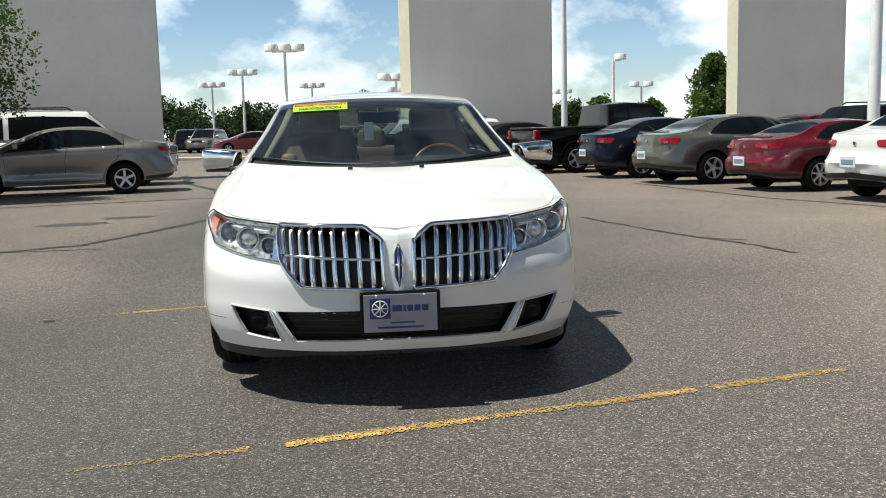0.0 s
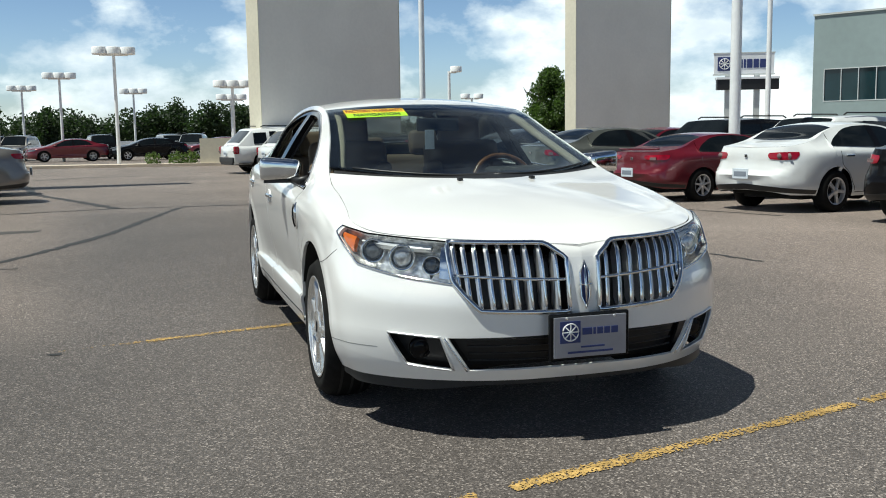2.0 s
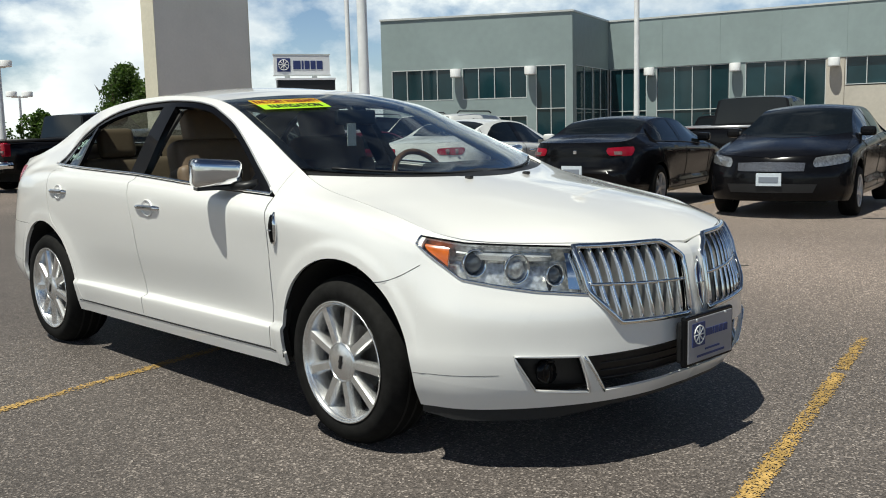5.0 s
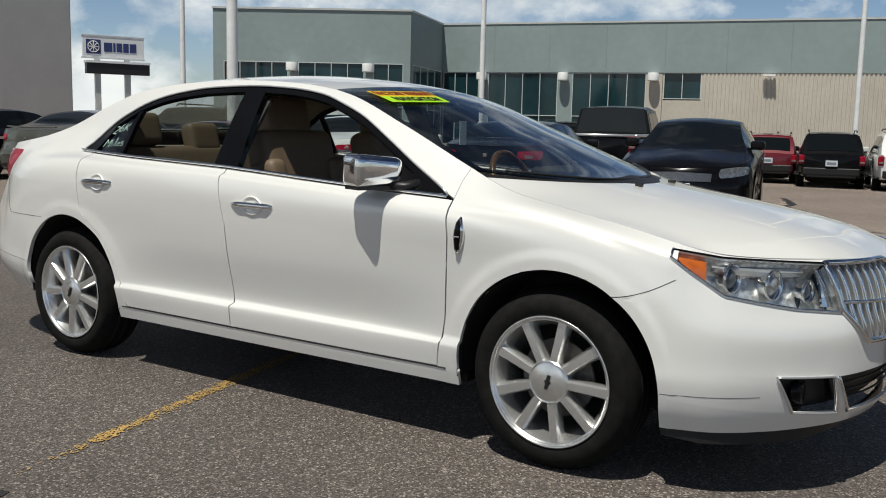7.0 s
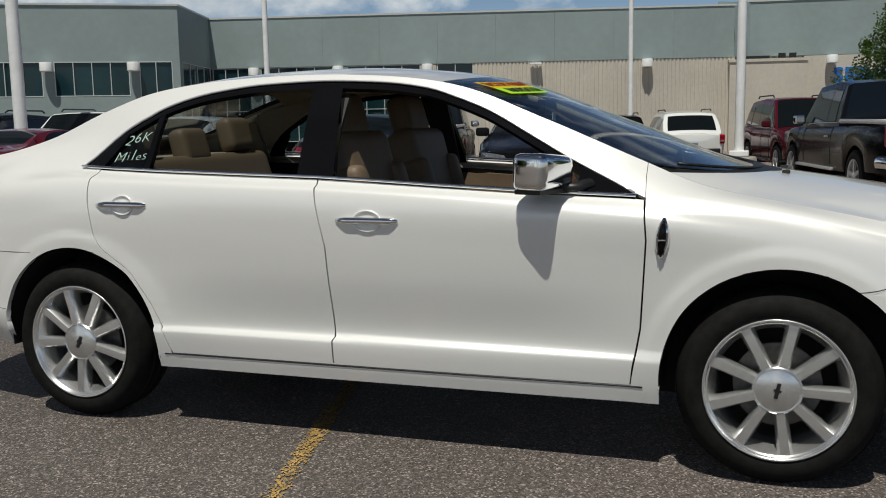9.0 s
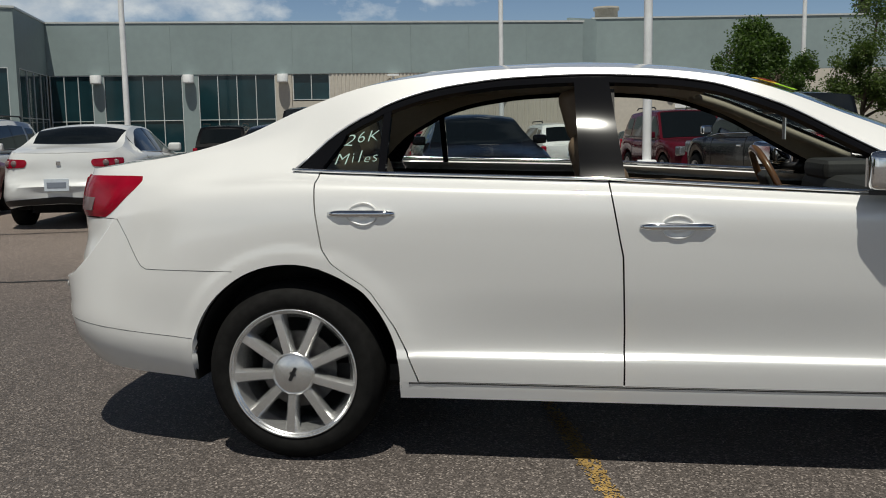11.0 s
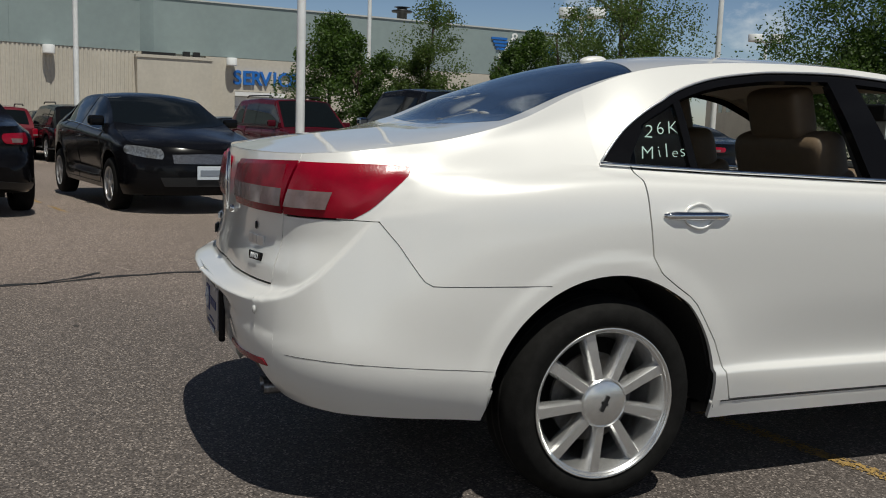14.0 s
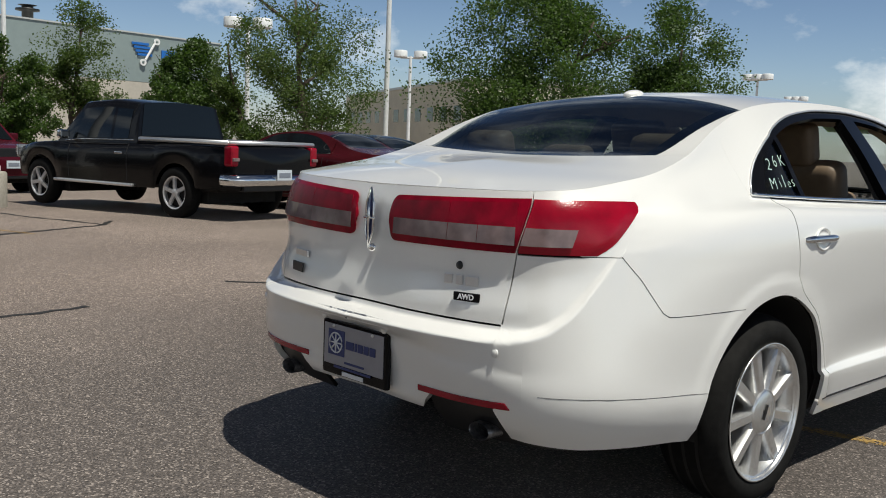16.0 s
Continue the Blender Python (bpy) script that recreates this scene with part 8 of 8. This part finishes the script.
# roof antenna
bm = bmesh.new()
bmesh.ops.create_uvsphere(bm, u_segments=20, v_segments=12, radius=1)
for v in bm.verts:
    v.co = Vector((v.co.x * .033, v.co.y * .056 + (.014 * (1 - v.co.z)), v.co.z * .020)) + Vector((0, .955, 1.405))
part("roof_antenna", bm, M_PEARL, sedan, "white pod antenna on the roof", smooth=True)

# windscreen sticker
WSP = coons(ws_base, ws_top, centre_line(-1.315, -.23), side_line(S_WB, S_WT), 61, 121, full=False)
WSP = WSP * np.array([-1, 1, 1])


def on_screen(x, v):
    j = int(round(v * 120))
    row = WSP[:, j]
    return np.array([x, np.interp(-x, -row[:, 0], row[:, 1]), np.interp(-x, -row[:, 0], row[:, 2])])


sticker = thing("windscreen_sticker", "yellow and lime sticker with black capitals on the windscreen", "sticker")
GRID_V = np.linspace(0, 1, 121)


def stick(x, z, off):
    """A point just off the windscreen at a width and height."""
    col = np.array([on_screen(x, q) for q in GRID_V])
    return np.array([x, np.interp(z, col[:, 2], col[:, 1]), z]) + np.array([0, -.45, .9]) * off


ST_Z, ST_H = float(on_screen(-.355, .800)[2]) - .013, .046
for name, k, mt in (("lime_band", 0, M_STICKG), ("yellow_band", 1, M_STICKY)):
    g = np.array([[stick(x, ST_Z + .03 * (x + .355) + ST_H / 2 * (k + q), .007) for q in np.linspace(0, 1, 4)] for x in np.linspace(-.518, -.186, 12)])
    Soup().slab(g, .0015, INSIDE).make(name, mt, sticker)
for txt, q, sz, wide, mt in (("NAVIGATION", .25, .060, .70, M_INK), ("FACTORY WARRANTY", .75, .054, .57, M_REDINK)):
    ob = writing("lettering", txt, sz, Matrix.Identity(4), mt, sticker, .0006, .0012)
    for vert in ob.data.vertices:
        x = -.352 + vert.co.x * wide
        vert.co = stick(x, ST_Z + .03 * (x + .355) + ST_H * q + vert.co.y * .36, .0093 if vert.co.z > 0 else .0085)

# marker writing on the quarter window
note = thing("window_writing", "hand-written pale marker words on the rear quarter glass", "writing")
for k, (ch, y, z, sz) in enumerate((("2", 1.168, 1.142, .070), ("6", 1.130, 1.152, .064), ("K", 1.090, 1.156, .066), ("M", 1.190, 1.076, .066), ("i", 1.150, 1.080, .056), ("l", 1.128, 1.084, .070), ("e", 1.103, 1.080, .052), ("s", 1.072, 1.084, .058))):
    p = on(sig_y(y), z, -.004, -1)
    q = on(sig_y(y), z + .04, -.004, -1)
    up = (Vector(q) - Vector(p)).normalized()
    ex_ = Vector((0, -1, 0))
    nz_ = ex_.cross(up).normalized()
    tip_ = (-.10, .16, .05, .02, .22, .10, -.06, .20)[k]
    mm = Matrix.Identity(4)
    for i, ax in enumerate(((ex_ + up * tip_).normalized(), (up - ex_ * tip_).normalized(), nz_)):
        for j in range(3):
            mm[j][i] = ax[j]
    writing("marker_letter", ch, sz, Matrix.Translation(Vector(p) + nz_ * .001) @ mm, M_CHALK, note, .0006, -.0010, .28)

# ---- interior ----
Soup().slab(coons(ws_top, rg_top, centre_line(-.23, 1.03), side_line(S_WT, S_RT), 10, 14, lift=-.035), .012, INSIDE).make("headliner", M_BEIGE, sedan)
for sg in (-1, 1):
    Soup().slab(side_sheet(lambda z: 0 * z - .88, lambda z: 0 * z + .93, lambda y: 0 * y + .34, lambda y: belt(y) - .03, 40, 8, sg, -.055), .02, INSIDE).make("door_card", M_TAN, sedan)
    Soup().slab(side_sheet(lambda z: 0 * z + .235, lambda z: 0 * z + .36, belt, lambda y: DLO(y) - .03, 4, 8, sg, -.036), .015, INSIDE).make("pillar_trim", M_DASH, sedan, "dark pillar lining")
    Soup().slab(side_sheet(lambda z: 0 * z + 1.36, lambda z: 0 * z + 1.62, belt, lambda y: top_edge(y) - .03, 8, 8, sg, -.04), .01, INSIDE).make("pillar_trim", M_BEIGE, sedan)
    Soup().slab(side_sheet(lambda z: 0 * z - .88, lambda z: 0 * z + 1.34, lambda y: DLO(y) + .005, lambda y: top_edge(y) - .01, 40, 4, sg, -.035), .01, INSIDE).make("pillar_trim", M_BEIGE, sedan)
for sg in (-1, 1):
    post = side_line(S_WB, S_WT)(np.linspace(.02, .97, 16)) * np.array([sg, 1, 1]) + np.array([-sg * .055, .02, -.030])
    Soup().tube(post, .034, 8, flat=.6).make("screen_pillar_trim", M_BEIGE, sedan, "beige lining of the screen pillar")
Soup().box((0, .2, .30), (1.5, 2.2, .06)).make("cabin_floor", M_DASH, sedan, smooth=False)
bevel_box("parcel_shelf", (0, 1.60, 1.03), (1.24, .40, .04), M_BEIGE, sedan, r=.015)
bevel_box("dashboard", (0, -.96, .848), (1.32, .56, .22), M_DASH, sedan, r=.08, seg=4)
bevel_box("dash_lower", (0, -.78, .70), (1.44, .22, .26), M_TAN, sedan, r=.05, seg=3)
bevel_box("centre_console", (0, -.25, .52), (.24, .9, .32), M_TAN, sedan, r=.04, seg=3)
bevel_box("instrument_hood", (.38, -.80, .975), (.40, .24, .09), M_DASH, sedan, r=.04, seg=3)


def soft_box(name, c, s, parent, mat=None, rot=None, r=.05):
    ob = bevel_box(name, c, s, mat or M_TAN, parent, r=r, seg=5, rot=rot)
    ob.data.shade_smooth()
    return ob


def seat(x, y):
    st = new("seat")
    st.parent = sedan
    lean = Matrix.Rotation(-.26, 3, "X")
    soft_box("cushion", (x, y, .50), (.52, .54, .18), st, r=.07)
    for dx in (-.22, .22):
        soft_box("cushion_bolster", (x + dx, y, .53), (.10, .50, .19), st, r=.045)
    soft_box("backrest", (x, y + .33, .83), (.50, .15, .68), st, rot=lean, r=.07)
    for dx in (-.21, .21):
        soft_box("back_bolster", (x + dx, y + .29, .78), (.11, .17, .50), st, rot=lean, r=.05)
    for dx in (-.07, .07):
        Soup().tube([(x + dx, y + .41, 1.10), (x + dx, y + .435, 1.19)], .007, 6).make("headrest_post", M_SATIN, st)
    soft_box("headrest", (x, y + .445, 1.225), (.28, .11, .19), st, rot=lean, r=.045)
    return st


seat(-.38, -.08)
seat(.38, -.08)
bench = new("rear_bench")
bench.parent = sedan
soft_box("cushion", (0, .92, .52), (1.06, .50, .20), bench, r=.07)
soft_box("backrest", (0, 1.33, .885), (1.30, .15, .34), bench, rot=Matrix.Rotation(-.3, 3, "X"), r=.06)
soft_box("lower_backrest", (0, 1.22, .66), (1.04, .15, .30), bench, rot=Matrix.Rotation(-.3, 3, "X"), r=.06)
for x, zh in ((-.42, 1.145), (.42, 1.145), (0.0, 1.095)):
    soft_box("headrest", (x, 1.37, zh), (.22, .10, .18), bench, rot=Matrix.Rotation(-.25, 3, "X"), r=.045)
sw = Soup()
sc_, tilt = Vector((.38, -.50, .905)), Matrix.Rotation(-.45, 3, "X")
ringp = [sc_ + tilt @ Vector((.185 * math.cos(a), 0, .185 * math.sin(a))) for a in np.linspace(0, 2 * math.pi, 41)[:-1]]
sw.tube(ringp, .016, 8, closed=True, up=(0, 1, .2))
wheel_s = sw.make("steering_wheel", M_WOOD, sedan, "wood and leather steering wheel")
soft_box("wheel_boss", tuple(sc_), (.20, .05, .13), wheel_s, M_DASH, tilt, .03)
Soup().tube([sc_ + tilt @ Vector((-.175, 0, 0)), sc_, sc_ + tilt @ Vector((.175, 0, 0))], .018, 6).make("wheel_spoke", M_DASH, wheel_s)
bevel_box("rear_view_mirror", (0, -.42, 1.255), (.25, .03, .075), M_BLACK, sedan, r=.014, seg=3)
Soup().tube([(0, -.42, 1.28), (0, -.36, 1.315)], .012, 6).make("mirror_stem", M_BLACK, sedan)
bevel_box("hang_tag", (-.06, -.46, 1.17), (.055, .004, .11), M_SIGN, sedan, r=.001)
